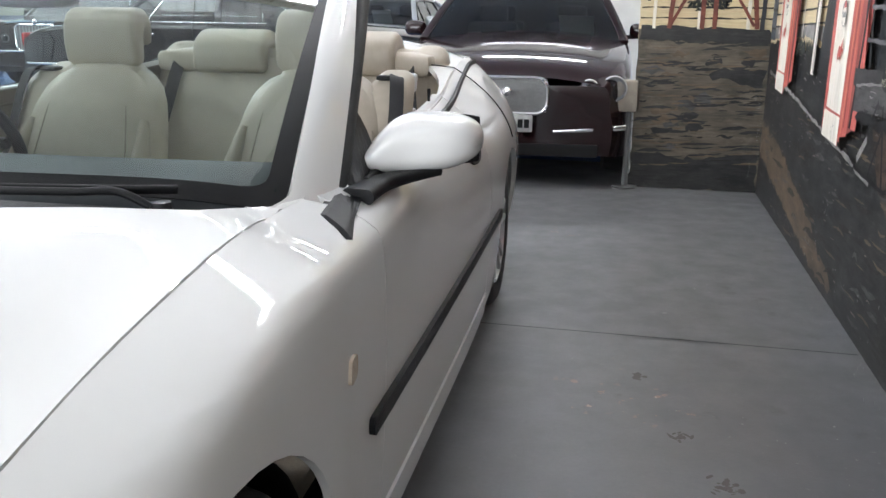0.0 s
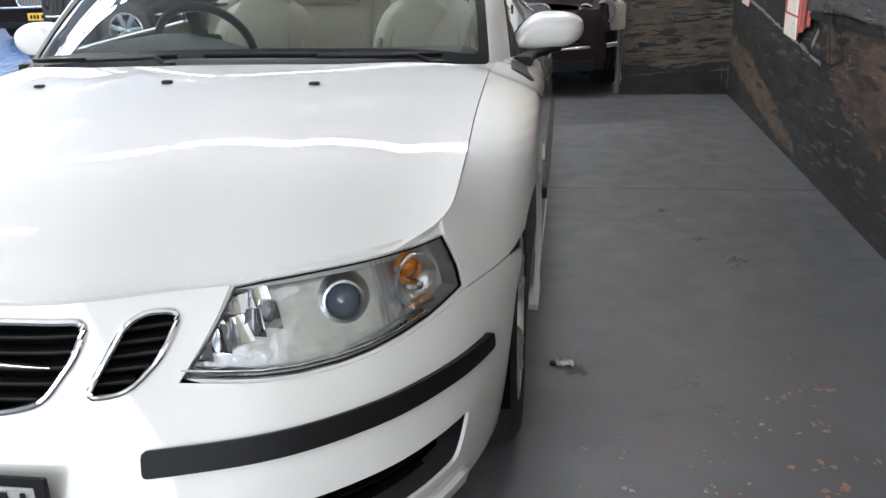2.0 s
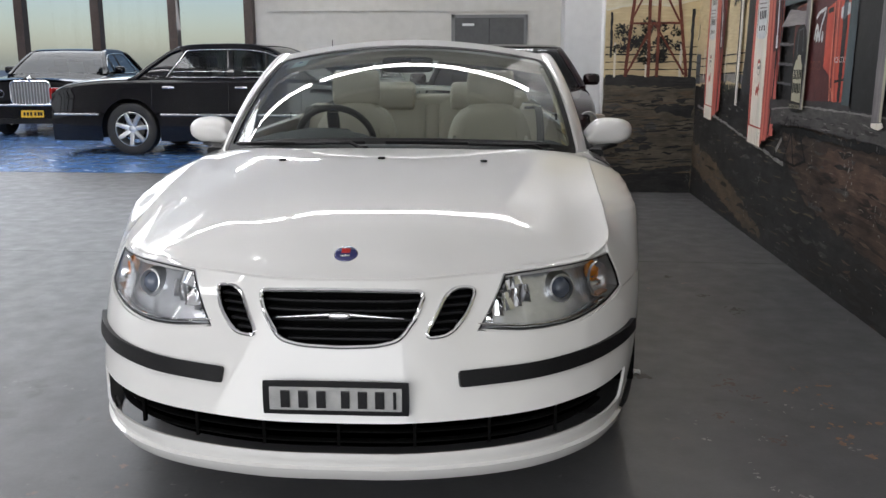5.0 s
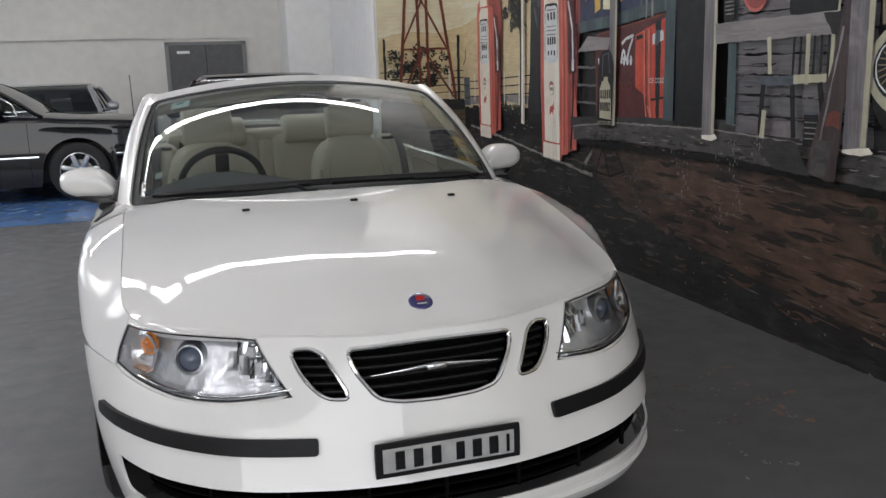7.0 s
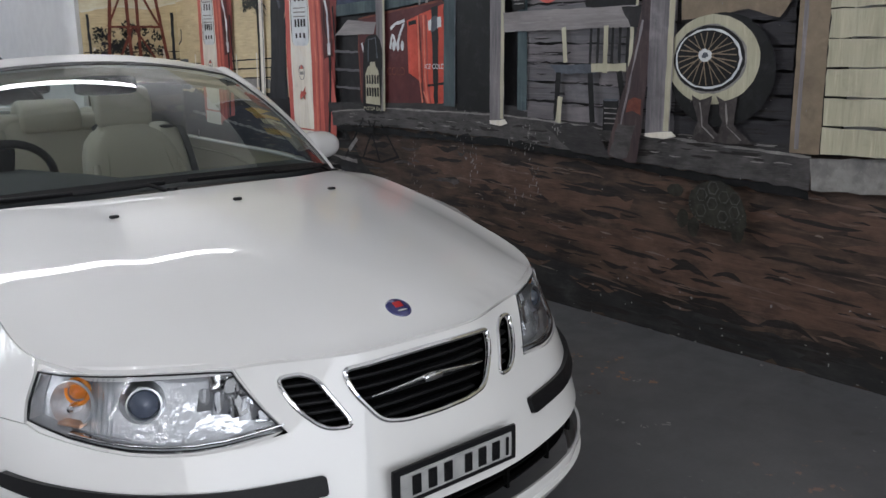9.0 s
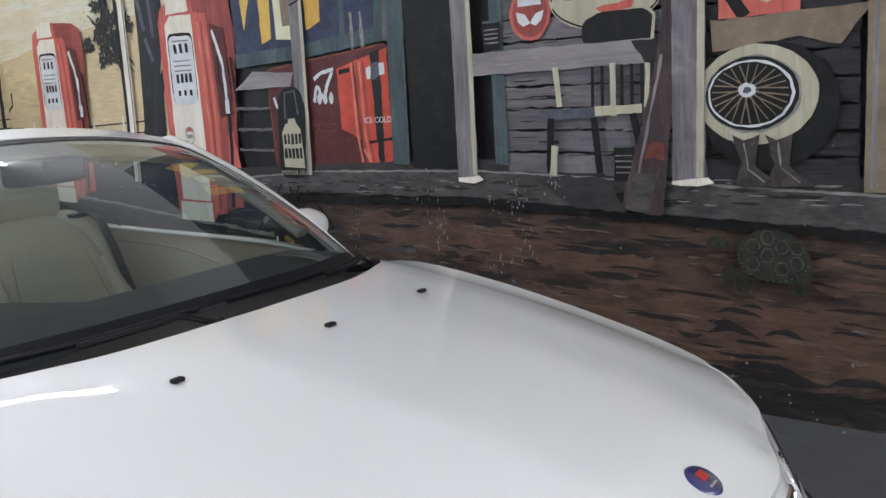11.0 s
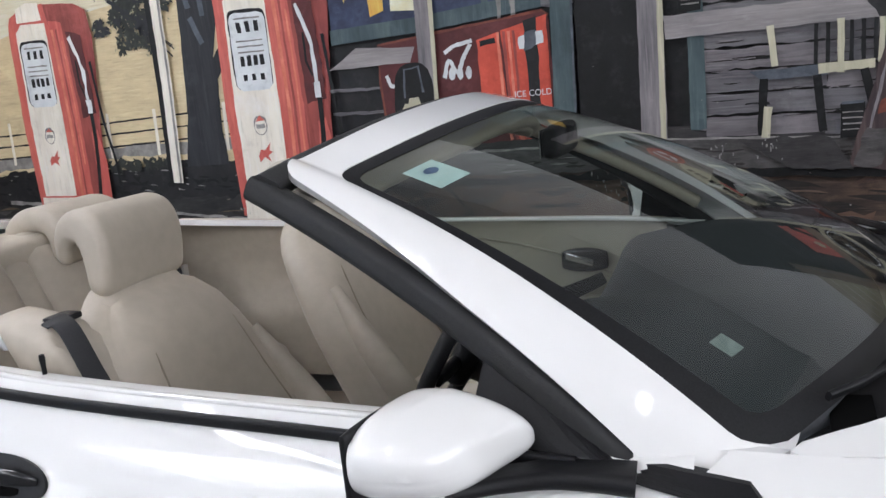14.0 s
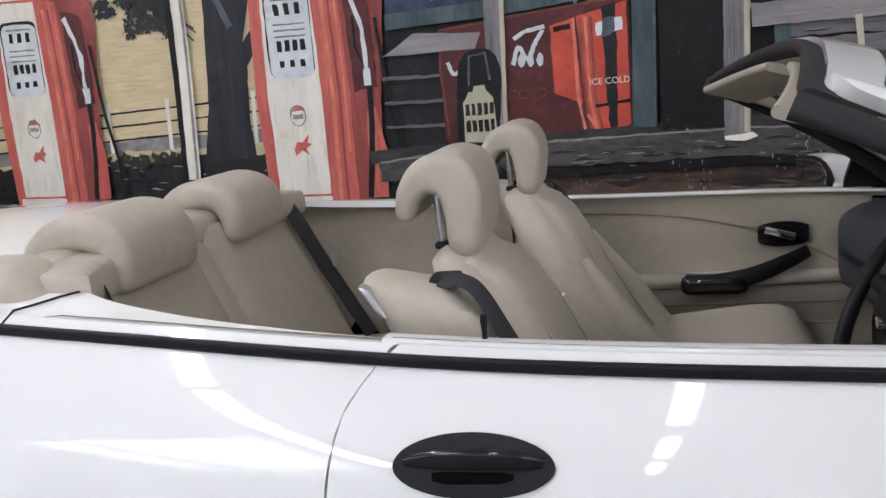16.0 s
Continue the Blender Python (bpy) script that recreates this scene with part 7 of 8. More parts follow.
flecks(110, -0.5, 4.2, 0.02, 0.35, 0.007, 1.3)
for k in range(26):
    cy, cz = RNG.uniform(1.6, 2.9), RNG.uniform(0.50, 0.98)
    flecks(6, cy - 0.05, cy + 0.05, cz - 0.07, cz + 0.06, 0.0045, 3.6)
for k in range(22):
    cy, cz = RNG.uniform(3.2, 6.4), RNG.uniform(0.1, 0.8)
    flecks(9, cy - 0.05, cy + 0.05, cz - 0.05, cz + 0.05, 0.005, 2.0)
flecks(46, 0.2, 2.6, 0.25, 1.6, 0.004, 1.5)
# the return wall
paint("pier_sky", [(1.302, 1.05), (WX, 1.05), (WX, TOP), (1.302, TOP)], P_SKY, 0.0, True)
paint("pier_hill", [(1.302, 1.05), (WX - 0.01, 1.05), (WX - 0.01, 1.84), (1.9, 1.78), (1.6, 1.80), (1.302, 1.74)], P_SAND, 0.004, True)
line("pier_hill_edge", [(1.31, 1.745), (1.6, 1.80), (1.9, 1.78), (2.17, 1.84)], 0.016, P_CLOUD, 0.004, True)
paint("pier_earth", [(1.302, 0.0), (WX, 0.0), (WX, 1.10), (1.75, 1.13), (1.302, 1.12)], P_PIER, 0.006, True)
paint("pier_shade", [(1.31, 0.0), (2.17, 0.0), (2.17, 0.28), (1.8, 0.22), (1.31, 0.26)], P_SLAB, 0.02, True)
for k in range(16):
    cx, cz = RNG.uniform(1.38, 2.1), RNG.uniform(0.3, 1.0)
    paint("pier_stroke", oval(cx, cz, RNG.uniform(0.04, 0.12), RNG.uniform(0.012, 0.03), 14), (P_SLAB, P_OCHRE, P_KERB)[k % 3], 0.02, True)
strokes("pier_stroke", 90, 1.34, 2.15, 0.10, 1.08, 0.20, 0.022, P_SLAB, 0.04, True)
strokes("pier_stroke", 60, 1.34, 2.15, 0.15, 1.05, 0.16, 0.014, P_OCHRE, 0.04, True)
strokes("pier_stroke", 40, 1.34, 2.15, 0.05, 1.08, 0.14, 0.012, P_SOOT, 0.04, True)
paint("pier_shade", [(1.70, 0.80), (2.15, 0.74), (2.17, 0.86), (1.9, 0.86)], P_SLAB, 0.02, True)
paint("pier_shade", [(1.31, 1.04), (2.17, 1.02), (2.17, 1.12), (1.31, 1.14)], P_SLAB, 0.01, True)
for z in (1.19, 1.26, 1.33, 1.40):
    line("pier_fence", [(1.31, z), (2.17, z)], 0.010, P_BLACK, 0.004, True)
for x in (1.40, 1.70, 2.02):
    line("pier_fence_post", [(x, 1.12), (x, 1.44)], 0.022, P_WHITE, 0.003, True)
for k in range(34):
    a, q = RNG.uniform(0, 6.283), RNG.random() ** 0.6
    leaves(1.70 + 0.33 * q * math.cos(a), 1.45 + 0.19 * q * math.sin(a), RNG.uniform(0.03, 0.08), RNG.uniform(0.03, 0.06), 22, P_LEAF if k % 3 else P_TRUNK, 0.018, True)
leaves(1.72, 1.48, 0.34, 0.20, 90, P_LEAF2, 0.008, True)
for a, b in (((1.50, 1.12), (1.63, 2.6)), ((2.08, 1.12), (1.88, 2.6)), ((1.72, 1.12), (1.70, 2.6)), ((1.80, 1.12), (1.80, 2.6)), ((1.53, 1.62), (2.0, 1.62)), ((1.58, 2.18), (1.93, 2.18)),
             ((1.53, 1.62), (1.80, 2.18)), ((2.0, 1.62), (1.70, 2.18)), ((1.51, 1.14), (1.75, 1.62)), ((2.06, 1.14), (1.76, 1.62)), ((1.60, 2.18), (1.86, 2.6)), ((1.92, 2.18), (1.66, 2.6))):
    line("tower_strut", [a, b], 0.030 if abs(a[1] - b[1]) > 1 else 0.020, P_RUST, 0.003, True)
line("pier_cactus", [(2.11, 1.12), (2.12, 1.75)], 0.028, P_TRUNK, 0.004, True)
line("pier_cactus", [(1.36, 1.3), (1.36, 1.72)], 0.022, P_TRUNK, 0.004, True)

# ---- the other cars in the hall ----
def grid_mesh(name, rows, material, parent, label="", smooth=True, loop=False):
    n = len(rows[0])
    V = [p for r in rows for p in r]
    F = []
    for i in range(len(rows) - 1):
        for j in range(n if loop else n - 1):
            k = (j + 1) % n
            F.append((i * n + j, i * n + k, (i + 1) * n + k, (i + 1) * n + j))
    bm = bmesh.new()
    vs = [bm.verts.new(tuple(p)) for p in V]
    for f in F:
        try:
            bm.faces.new([vs[i] for i in f])
        except ValueError:
            pass
    bmesh.ops.remove_doubles(bm, verts=bm.verts, dist=2e-4)
    return part(name, bm, material, parent, label, smooth, 50)


def sedan(name, m, label, paint, p):
    """A saloon car, its nose at y = 0 and its tail at y = p['length']."""
    r = root(name, m, label, "car")
    LN, W, axles, R = p["length"], p["half"], p["axles"], p["wheel"]
    Tk, Wk = np.array(p["top"]), np.array(p["plan"])

    def smooth_at(K, y):
        s = spline(K, 10)
        return float(np.interp(y, s[:, 0], s[:, 1]))

    def low(y):
        z = p["sill"] + 0.04 * max(0, 1 - y / 0.5) ** 2
        for a in axles:
            d = (R + 0.055) ** 2 - (y - a) ** 2
            if d > 0:
                z = max(z, R + math.sqrt(d))
        return z

    def section(y, sgn):
        w, zt, zl = W * smooth_at(Wk, y), smooth_at(Tk, y), low(y)
        out = []
        zs = zt - p["shoulder"]
        zl = min(zl, zs - 0.02)
        for k in range(9):
            z = zl + (zs - zl) * k / 8
            h = (z - p["sill"]) / (zs - p["sill"])
            out.append((sgn * w * (0.955 + 0.045 * math.sin(math.pi * min(1, 0.12 + h * 0.8))), y, z))
        for k in range(1, 6):
            a = radians(90 * k / 5)
            out.append((sgn * (w * 0.972 - 0.06 * (1 - math.cos(a))), y, zs + (p["shoulder"] - 0.02) * math.sin(a)))
        xe = w * 0.972 - 0.06
        for k in range(1, 7):
            x = xe * (1 - k / 6)
            out.append((sgn * x, y, zt - 0.02 + 0.02 * (1 - (x / xe) ** 2) + p.get("crown", 0.02) * (1 - (x / xe) ** 2)))
        return out

    ys = sorted(set(np.round(np.concatenate([np.linspace(0, 0.25, 9), np.linspace(0.25, LN - 0.25, 60), np.linspace(LN - 0.25, LN, 8)]
                                            + [a + (R + 0.055) * np.cos(np.linspace(0, math.pi, 21)) for a in axles]), 4)))
    rows = [section(y, 1) + section(y, -1)[-2::-1] for y in ys]
    body = grid_mesh("body", rows, paint, r)
    for nm, y in (("nose_panel", 0.0), ("tail_panel", LN)):
        s1, s2 = section(y, 1), section(y, -1)
        lines = [[(a[0] + (b[0] - a[0]) * k / 8, y + (-0.05 if y == 0 else 0.05) * (1 - (k / 4 - 1) ** 2) * 0.7, a[2]) for k in range(9)] for a, b in zip(s1[:14], s2[:14])]
        grid_mesh(nm, lines, paint, r)
    part("underbody", rbox(2 * W - 0.36, LN - 0.3, 0.5, 0.04, 4, at=(0, LN / 2, p["sill"] + 0.27)), black_trim, r, "dark underbody")
    part("floor_pan", rbox(2 * W - 0.1, axles[1] - axles[0] - 2 * R - 0.2, 0.08, 0.02, 3, at=(0, (axles[0] + axles[1]) / 2, p["sill"] + 0.03)), black_trim, r, "dark underbody")
    for s in (1, -1):
        for a in axles:
            wheel(s * (W - 0.13), a, s, r, R, R * 0.64, p.get("spokes", 7), twin=False)
    # cabin
    y1, y2, y3, y4 = p["cabin"]
    zr, zb = p["roof"], p["belt"]
    wb, wr = W * 0.90, W * p.get("roof_half", 0.66)
    line = spline([(y1, zb), (y1 + (y2 - y1) * 0.55, zb + (zr - zb) * 0.62), (y2, zr - 0.03), ((y2 + y3) / 2, zr), (y3, zr - 0.04), (y3 + (y4 - y3) * 0.5, zb + (zr - zb) * 0.52), (y4, zb)], 10)

    def roofz(y):
        return float(np.interp(y, line[:, 0], line[:, 1]))

    def wide(z):
        return wb - (wb - wr) * max(0, (z - zb) / (zr - zb)) ** 1.15

    def csec(y, lift=0.0, z0=None):
        zt = roofz(y)
        a = zb - 0.04 if z0 is None else z0(y)
        half = [(wide(z) + lift, y, z) for z in np.linspace(min(a, zt - 0.03), zt - 0.03, 7)]
        xe = wide(zt - 0.03)
        half += [((xe - 0.025 * (1 - math.cos(q))) + lift * math.cos(q), y, zt - 0.03 + (0.03 + lift) * math.sin(q)) for q in (0.5, 1.0, 1.5)]
        half += [(xe * k, y, zt + lift + 0.012 * (1 - k)) for k in (0.8, 0.5, 0.2)]
        return half + [(-x, b, c) for x, b, c in half[::-1]]

    grid_mesh("cabin_glass", [csec(y) for y in np.linspace(y1, y4, 44)], dark_glass, r, "dark tinted windows")
    grid_mesh("roof", [csec(y, 0.008, lambda yy: roofz(yy) - 0.065) for y in np.linspace(y2 - 0.02, y3 + 0.03, 26)], paint, r)
    for s in (1, -1):
        ap = [(s * (wide(roofz(y)) + 0.0), y, roofz(y) - 0.012) for y in np.linspace(y1 - 0.02, y2 + 0.02, 12)]
        part("pillar", sweep(ap, rrect(0.075, 0.035, 0.012), (0, 0, 1)), paint, r)
        cp = [(s * (wide(roofz(y) - 0.02) + 0.002), y, roofz(y) - 0.03) for y in np.linspace(y3 - 0.02, y4 + 0.05, 12)]
        part("pillar", sweep(cp, rrect(0.10, 0.05, 0.012), (0, 0, 1)), paint, r)
        lines = []
        for k in range(9):
            y = y3 - 0.10 + k * (y4 - y3 + 0.0) / 8
            zt = roofz(y) - 0.03
            lines.append([(s * (wide(z) + 0.006), y + (0.24 * (1 - h)), z) for h in np.linspace(0, 1, 5) for z in [zb - 0.04 + (zt - zb + 0.04) * h]])
        grid_mesh("rear_quarter", lines, paint, r)
        yb = (y1 + y4) / 2 - 0.12
        for y in (yb, y1 + 0.62):
            bp = [(s * (wide(z) + 0.004), y + (z - zb) * 0.12, z) for z in np.linspace(zb - 0.02, roofz(y) - 0.05, 6)]
            part("pillar", sweep(bp, rrect(0.02, 0.085 if y == yb else 0.035, 0.006), (0, 1, 0)), black_gloss, r)
        # bright window frame
        fr = [(y, zb + 0.005) for y in np.linspace(y3 + 0.12, y1 + 0.25, 14)] + [(y, roofz(y) - 0.075) for y in np.linspace(y1 + 0.30, y3 - 0.12, 26)]
        fr = [(s * (wide(z) + 0.012), y, max(z, zb + 0.005)) for y, z in fr]
        part("window_trim", sweep(fr, rrect(0.012, 0.02, 0.004), (s, 0, 0.2), closed=True), chrome if p["bright"] else black_gloss, r, "bright window surround" if p["bright"] else "")
        if p["bright"]:
            zt = p["strip"]
            for a, b in ((0.10, axles[0] - R - 0.08), (axles[0] + R + 0.08, axles[1] - R - 0.08), (axles[1] + R + 0.08, LN - 0.05)):
                pts = []
                for y in np.linspace(a, b, 14):
                    sec = section(y, s)[:9]
                    pts.append((s * (float(np.interp(zt, [q[2] for q in sec], [abs(q[0]) for q in sec])) + 0.006), y, zt))
                part("side_strip", sweep(pts, rrect(0.014, 0.028, 0.004), (0, 0, 1)), chrome, r, "bright side strip")
        for y in (yb + 0.14 - 0.30, yb + 0.85):
            sec = section(y, s)
            x = float(np.interp(zb - 0.13, [q[2] for q in sec[:12]], [abs(q[0]) for q in sec[:12]]))
            part("door_handle", rbox(0.03, 0.17, 0.035, 0.012, 3, at=(s * (x + 0.012), y, zb - 0.13)), chrome, r, "chrome door handle")
        for y in (y1 + 0.15, yb + 0.02, y4 - 0.28):
            sec = [q for q in section(y, s) if q[2] <= zb - 0.035]
            part("door_seam", sweep([(q[0] + s * 0.0005, y, q[2]) for q in sec[1:]], [(-0.002, -0.003), (0.002, -0.003), (0.002, 0.003), (-0.002, 0.003)], (0, 1, 0)), black_trim, r)
        mm = part("door_mirror", rbox(0.19, 0.12, 0.13, 0.05, 5, at=(s * (W + 0.06), y1 + 0.42, zb + 0.07)), paint, r, "door mirror")
        part("mirror_arm", rbox(0.14, 0.05, 0.035, 0.012, 3, at=(s * (W - 0.05), y1 + 0.42, zb + 0.02)), paint, mm)
        part("mirror_glass", rbox(0.15, 0.006, 0.10, 0.003, 3, at=(s * (W + 0.06), y1 + 0.482, zb + 0.07)), mirror_glass, mm)
        # lamps
        for dx, rad in ((0.0, 0.085), (-0.17, 0.06)):
            x = s * (W * p["lamp_x"] + dx)
            yy = -0.02 + 0.9 * max(0, (abs(x) / W - 0.55)) ** 2 + p.get("lamp_y", 0.0)
            lamp = part("headlight", lathe([(rad, 0.05), (rad + 0.008, 0.0), (rad, -0.012), (rad - 0.012, 0.004), (0.02, 0.06)], 20, "y", (x, yy, p["lamp_z"])), reflector, r, "round headlight")
            part("lens", lathe([(rad, -0.008), (rad * 0.7, -0.016), (0.001, -0.022)], 20, "y", (x, yy, p["lamp_z"])), clear, lamp)
        part("tail_light", rbox(0.22, 0.05, 0.16, 0.02, 4, at=(s * (W - 0.24), LN + 0.01, zb - 0.22)), mat("red_lens", (0.4, 0.01, 0.01), None, 30, 0.15), r, "red tail light")
        if p["lip"]:
            lp = [(s * x, -0.035 + 0.12 * (x / W) ** 3, p["lip"] + 0.05 * (x / W) ** 2) for x in np.linspace(W * 0.36, W * 0.9, 10)]
            part("bumper_blade", sweep(lp, rrect(0.02, 0.03, 0.008), (0, 0, 1), scale=lambda q: 0.5 + 0.9 * q), chrome, r, "bright bumper blade")
    # nose: framed mesh grille and plate
    gw, gz0, gz1 = p["grille"]
    gy = -0.045
    loop = [(x, gy, (gz0 + gz1) / 2 + z) for x, z in rrect(2 * gw, gz1 - gz0, min(0.085, (gz1 - gz0) * 0.35), 5)]
    g = part("grille", sweep(loop, ring2(0.014, 0.014, 8), (0, 1, 0), closed=True), chrome, r, "chrome framed mesh grille")
    part("grille_back", boxm(-gw + 0.01, gw - 0.01, gy + 0.004, gy + 0.02, gz0 + 0.01, gz1 - 0.01), mat("grille_mesh", (0.34, 0.34, 0.34), (0.10, 0.10, 0.10), 300, 0.4, 0.7), g, "", False)
    for k in range(0 if p["lip"] else 13):
        x = -gw + 0.03 + (2 * gw - 0.06) * k / 12
        part("grille_bar", boxm(x - 0.0035, x + 0.0035, gy - 0.006, gy + 0.006, gz0 + 0.015, gz1 - 0.015), alloy, g, "", False)
    part("badge", lathe([(0.001, -0.022), (0.03, -0.018), (0.042, -0.004), (0.042, 0.004)], 20, "y", (0, gy - 0.004, gz1 - 0.10 if p["lip"] else gz1 + 0.035)), chrome, g, "round chrome badge")
    pz = p["plate"]
    part("number_plate", rbox(0.38, 0.012, 0.12, 0.006, 3, at=(0, gy - 0.012, pz)), p["plate_mat"], r, "plain number plate")
    for x in (-0.13, -0.075, -0.02, 0.05, 0.105, 0.15):
        part("plate_mark", boxm(x - 0.018, x + 0.018, gy - 0.020, gy - 0.016, pz - 0.03, pz + 0.03), black_trim, r, "", False)
    part("air_intake", boxm(-W * 0.7, W * 0.7, -0.037, 0.02, p["sill"] + 0.03, p["sill"] + 0.12, 0.01), black_trim, r, "black lower air intake", False)
    if p["bright"]:
        bp = [(x, -0.07 + 0.30 * abs(x / W) ** 4, p["strip"] - 0.01) for x in np.linspace(-W * 0.97, W * 0.97, 25)]
        part("bumper_strip", sweep(bp, rrect(0.03, 0.04, 0.01), (0, 0, 1)), chrome, r, "bright bumper strip")
    # inside: dashboard, seats, a white card
    part("dashboard", rbox(2 * wb - 0.15, 0.45, 0.12, 0.05, 4, at=(0, y1 + 0.38, zb - 0.05)), dash_black, r, "black dashboard")
    for x in (-0.38, 0.38):
        for y in (y1 + 1.25, y4 - 0.72):
            seat = part("seat", rbox(0.5, 0.14, 0.5, 0.06, 4, at=(x, y, zb - 0.12)), p["trim"], r)
            part("headrest", rbox(0.28, 0.09, 0.17, 0.04, 4, at=(x, y + 0.03, zb + 0.20)), p["trim"], seat)
    return r


yellow_plate = mat("yellow_plate", (0.75, 0.46, 0.03), (0.68, 0.4, 0.03), 30, 0.5)
grey_cloth = mat("grey_trim", (0.10, 0.10, 0.105), (0.08, 0.08, 0.085), 60, 0.8)
XJ = dict(length=4.95, half=0.93, axles=(0.88, 3.78), wheel=0.345, sill=0.20, shoulder=0.16, top=((-0.2, 0.70), (0.0, 0.745), (0.18, 0.83), (0.55, 0.915), (1.45, 1.02), (2.6, 1.01), (3.8, 1.05), (4.6, 1.02), (4.95, 0.92)),
          plan=((-0.3, 0.6), (0.0, 0.80), (0.25, 0.925), (0.7, 0.985), (1.6, 1.0), (3.6, 1.0), (4.5, 0.95), (4.95, 0.84)), cabin=(1.30, 2.02, 3.15, 4.15), roof=1.455, belt=1.0, bright=False, strip=0.5,
          lamp_x=0.80, lamp_z=0.705, lamp_y=0.045, lip=0.40, grille=(0.29, 0.53, 0.775), plate=0.46, plate_mat=plate_face, trim=grey_cloth, crown=0.045, spokes=7)
maroon = sedan("sedan", pose(0.42, 6.33, 0, 0, 0, 3.0), "dark maroon sedan with a chrome mesh grille", maroon_car, XJ)
LIMO = dict(length=4.95, half=0.95, axles=(0.86, 3.79), wheel=0.36, sill=0.20, shoulder=0.10, top=((-0.2, 0.93), (0.0, 0.955), (0.3, 0.985), (0.9, 1.02), (1.5, 1.06), (3.3, 1.06), (4.2, 1.04), (4.7, 0.98), (4.95, 0.88)),
            plan=((-0.3, 0.82), (0.0, 0.90), (0.25, 0.96), (0.8, 1.0), (2.6, 1.0), (3.8, 1.0), (4.6, 0.97), (4.95, 0.90)), cabin=(1.25, 1.98, 3.15, 3.75), roof=1.505, belt=1.055, bright=True, strip=0.56,
            lamp_x=0.72, lamp_z=0.74, lip=0, grille=(0.33, 0.56, 0.95), plate=0.40, plate_mat=yellow_plate, trim=grey_cloth, crown=0.03, spokes=7)
limo = sedan("limousine", pose(-1.0, 10.45, 0, 0, 0, 90.0), "black limousine with chrome window frames and side strip", black_car, LIMO)
FAR = dict(LIMO)
far_car = sedan("limousine", pose(-7.75, 12.3, 0, 0, 0, 8.0), "dark limousine with a broad chrome grille and yellow plate", black_car, FAR)
SILV = dict(LIMO, length=4.8, axles=(0.85, 3.7), wheel=0.33, bright=False, roof=1.45, belt=1.02, half=0.90, cabin=(1.2, 1.95, 3.1, 3.9), lip=0, top=((-0.2, 0.72), (0.0, 0.76), (0.25, 0.85), (0.9, 0.94), (1.4, 1.02), (3.3, 1.02), (4.1, 1.02), (4.6, 0.98), (4.8, 0.9)),
            grille=(0.3, 0.5, 0.68), lamp_z=0.66, plate_mat=plate_face)
silver = sedan("sedan", pose(-2.62, 11.35, 0, 0, 0, 0.0), "silver grey sedan with a white card behind its windscreen", silver_car, SILV)
for m, k in ((pose(0.42, 6.33, 0, 0, 0, 3.0), XJ), (pose(-2.62, 11.35, 0, 0, 0, 0.0), SILV), (pose(-7.75, 12.3, 0, 0, 0, 8.0), FAR)):
    c = m @ pose(0.44 if k is XJ else 0.22, k["cabin"][0] + (0.36), k["belt"] + (0.10 if k is XJ else 0.115), -62, 0, -8)
    ob = mesh_object("price_card", [(x, y, z) for x in (-0.15, 0.15) for y in (-0.105, 0.105) for z in (0, 0.002)], [(0, 1, 3, 2), (4, 6, 7, 5), (0, 4, 5, 1), (2, 3, 7, 6), (0, 2, 6, 4), (1, 5, 7, 3)], paper)
    ob.matrix_world = c
    tagged(ob, "white paper card leaning behind a car windscreen", "card")

# a cast post and a pale box beside the pier
post = root("barrier_post", pose(1.27, 6.52, 0), "slim grey post with a pale box on top", "post")
part("tube", lathe([(0.001, 0), (0.09, 0), (0.09, 0.012), (0.02, 0.016), (0.018, 0.55), (0.001, 0.55)], 20, "z"), mat("grey_tube", (0.14, 0.14, 0.14), None, 30, 0.4), post)
part("box", rbox(0.15, 0.12, 0.22, 0.02, 4, at=(-0.02, 0, 0.655)), mat("pale_box", (0.27, 0.24, 0.195), (0.23, 0.2, 0.165), 20, 0.6), post, "pale beige box")

# ---- marks on the floor ----
def floor_marks(name, material, spots, per, size, label, z=0.002, seed=3):
    """Small flat chips of paint or dirt, strewn round each spot (x, y, spread x, spread y)."""
    rn = random.Random(seed)
    V, F = [], []
    for cx, cy, wx, wy in spots:
        for k in range(per):
            x, y = cx + rn.gauss(0, wx * 0.6), cy + rn.gauss(0, wy * 0.6)
            a0, r0, ecc = rn.uniform(0, 3.14), size * rn.uniform(0.3, 1.2), rn.uniform(0.25, 0.8)
            base, m = len(V), rn.randint(6, 9)
            for j in range(m):
                a = 2 * math.pi * j / m
                r = r0 * rn.uniform(0.55, 1.1)
                u, v = r * math.cos(a), r * ecc * math.sin(a)
                V.append((x + u * math.cos(a0) - v * math.sin(a0), y + u * math.sin(a0) + v * math.cos(a0), z + len(F) * 2e-6))
            F.append(tuple(range(base, base + m)))
    ob = mesh_object(name, V, F, material, floor, False, label)
    return ob


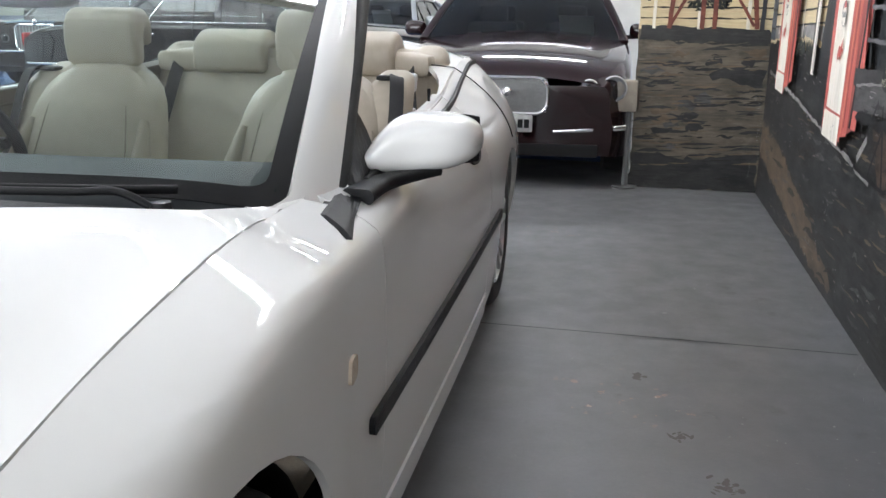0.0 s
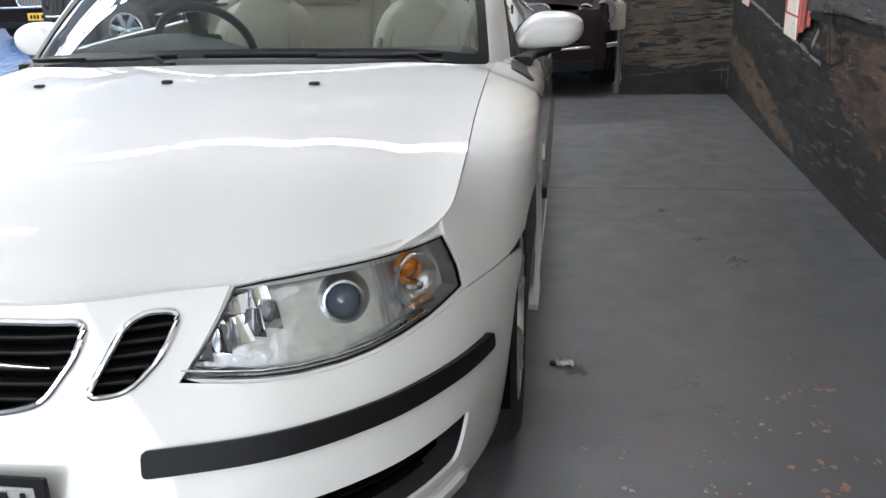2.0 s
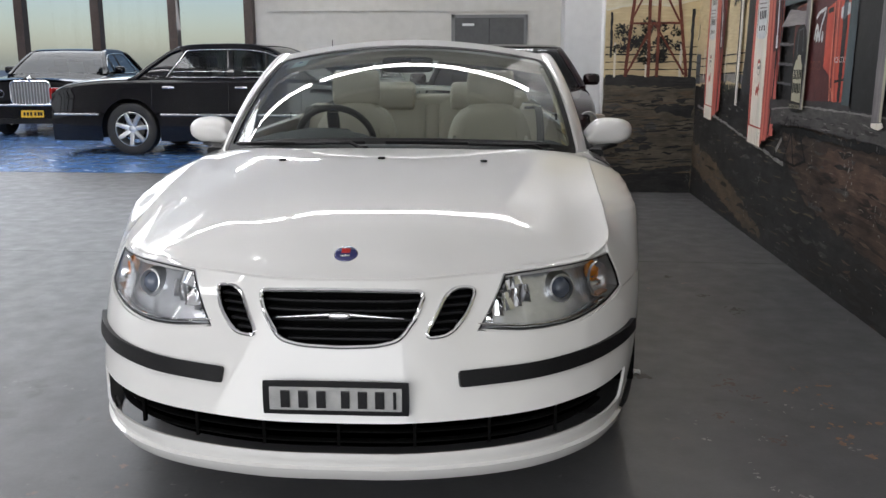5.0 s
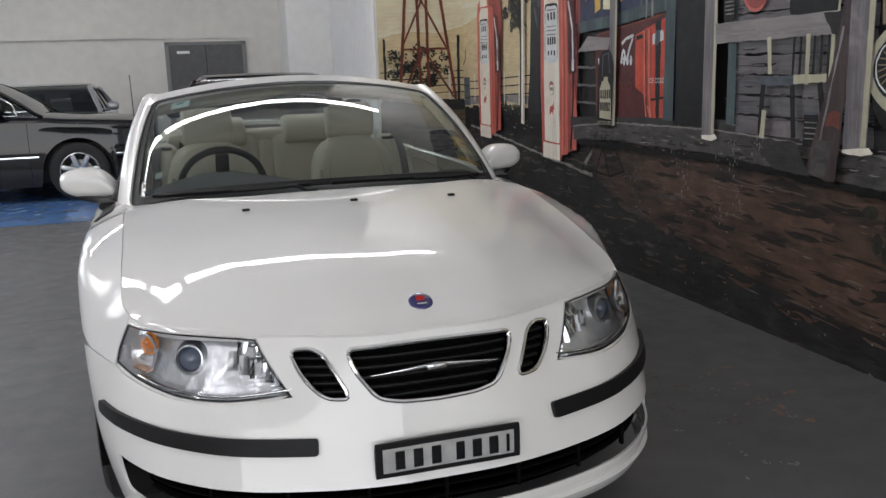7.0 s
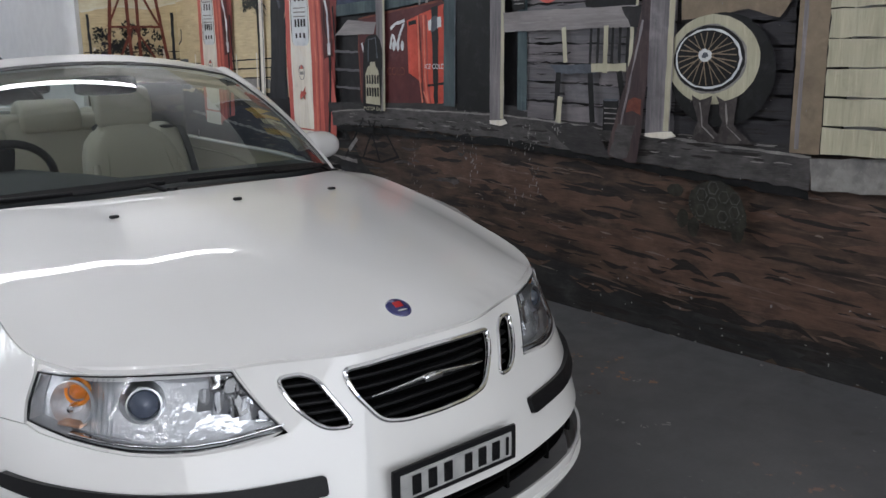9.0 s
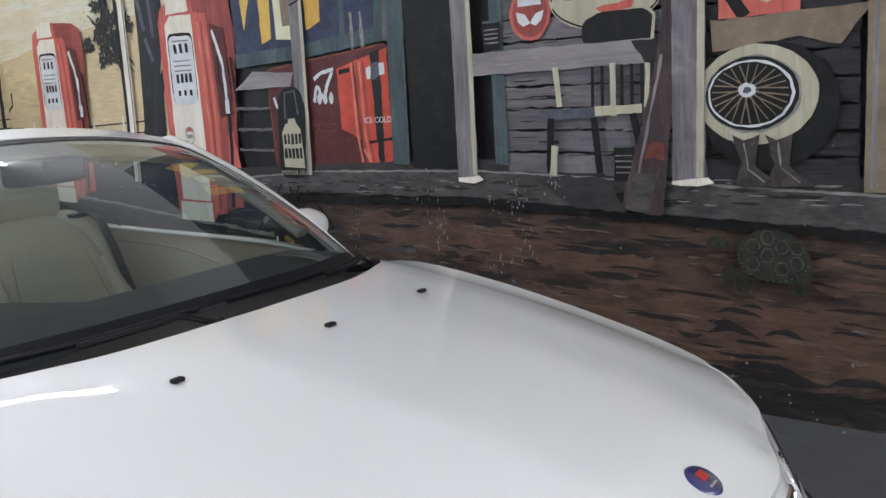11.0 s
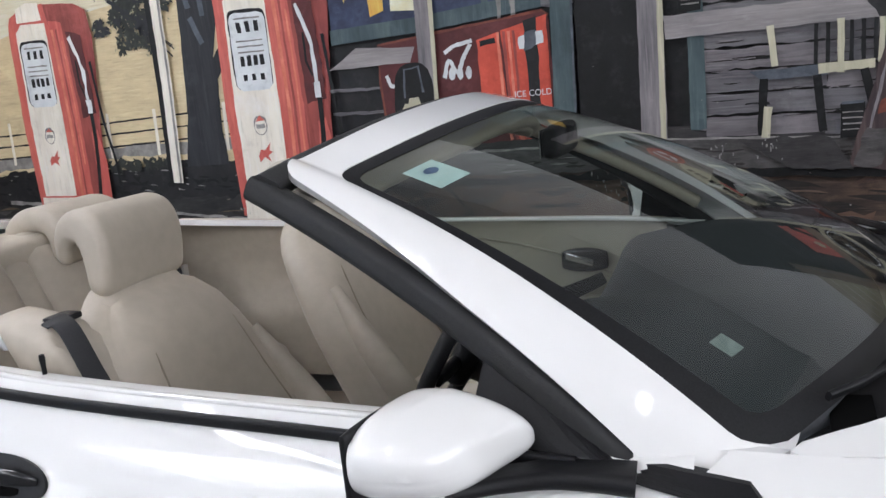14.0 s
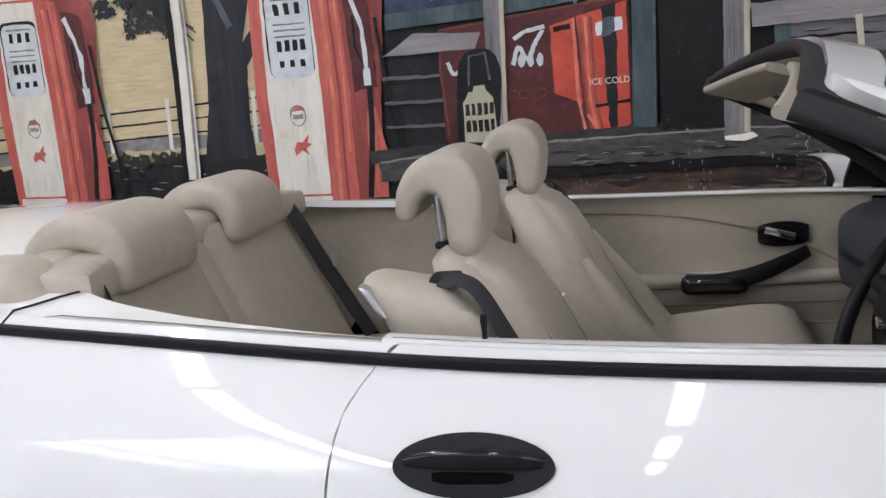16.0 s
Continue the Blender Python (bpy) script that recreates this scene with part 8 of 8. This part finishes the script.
floor_marks("paint_chip", mat("chip_orange", (0.42, 0.25, 0.17), (0.30, 0.19, 0.14), 60, 0.8), [(1.56, 1.21, 0.065, 0.023), (1.68, 1.28, 0.066, 0.024), (1.62, 1.07, 0.026, 0.031), (1.57, 0.88, 0.058, 0.037), (1.57, 0.74, 0.018, 0.038), (1.75, 0.92, 0.039, 0.014), (1.62, 0.64, 0.018, 0.016), (1.61, 0.79, 0.009, 0.017)], 7, 0.016, "orange paint chips")
floor_marks("paint_chip", mat("chip_red", (0.19, 0.135, 0.12), (0.15, 0.12, 0.11), 60, 0.8), [(1.31, 1.3, 0.056, 0.077), (1.21, 0.94, 0.035, 0.044), (1.37, 0.73, 0.056, 0.064), (1.37, 1.14, 0.032, 0.056)], 12, 0.016, "faded reddish chips", seed=5)
floor_marks("paint_chip", mat("chip_white", (0.40, 0.39, 0.37), (0.28, 0.27, 0.26), 60, 0.8), [(1.21, 0.48, 0.008, 0.053), (1.11, 0.31, 0.01, 0.018), (1.31, 0.35, 0.024, 0.022), (1.29, 0.75, 0.023, 0.026), (1.24, 0.38, 0.01, 0.033), (1.45, 1.03, 0.061, 0.065), (1.57, 1.07, 0.062, 0.053), (1.58, 0.69, 0.018, 0.02), (1.11, 0.73, 0.023, 0.017)], 5, 0.010, "pale paint chips", seed=8)
floor_marks("floor_stain", mat("dark_stain", (0.065, 0.056, 0.05), (0.08, 0.07, 0.064), 30, 0.6), [(0.95, 1.35, 0.04, 0.03), (0.99, 1.32, 0.02, 0.02), (1.59, 2.34, 0.035, 0.05), (1.62, 2.36, 0.02, 0.03), (1.49, 2.63, 0.03, 0.04), (1.38, 3.05, 0.02, 0.02)], 12, 0.020, "dark dirt stains", z=0.0015, seed=2)
bit = root("paper_scrap", pose(0.95, 1.36, 0.0), "crumpled white paper scrap on the floor", "litter")
sc_bm = rbox(0.055, 0.022, 0.012, 0.005, 5, lambda x, y, z, p: (p[0], p[1] + 0.006 * math.sin(5 * x), max(0.0, p[2] + 0.006) + 0.004 * math.sin(7 * x + 3 * y)), at=(0, 0, 0.0045))
part("scrap", sc_bm, paper, bit)
part("dark_end", rbox(0.02, 0.02, 0.012, 0.005, 3, at=(-0.035, 0.002, 0.006)), black_trim, bit)
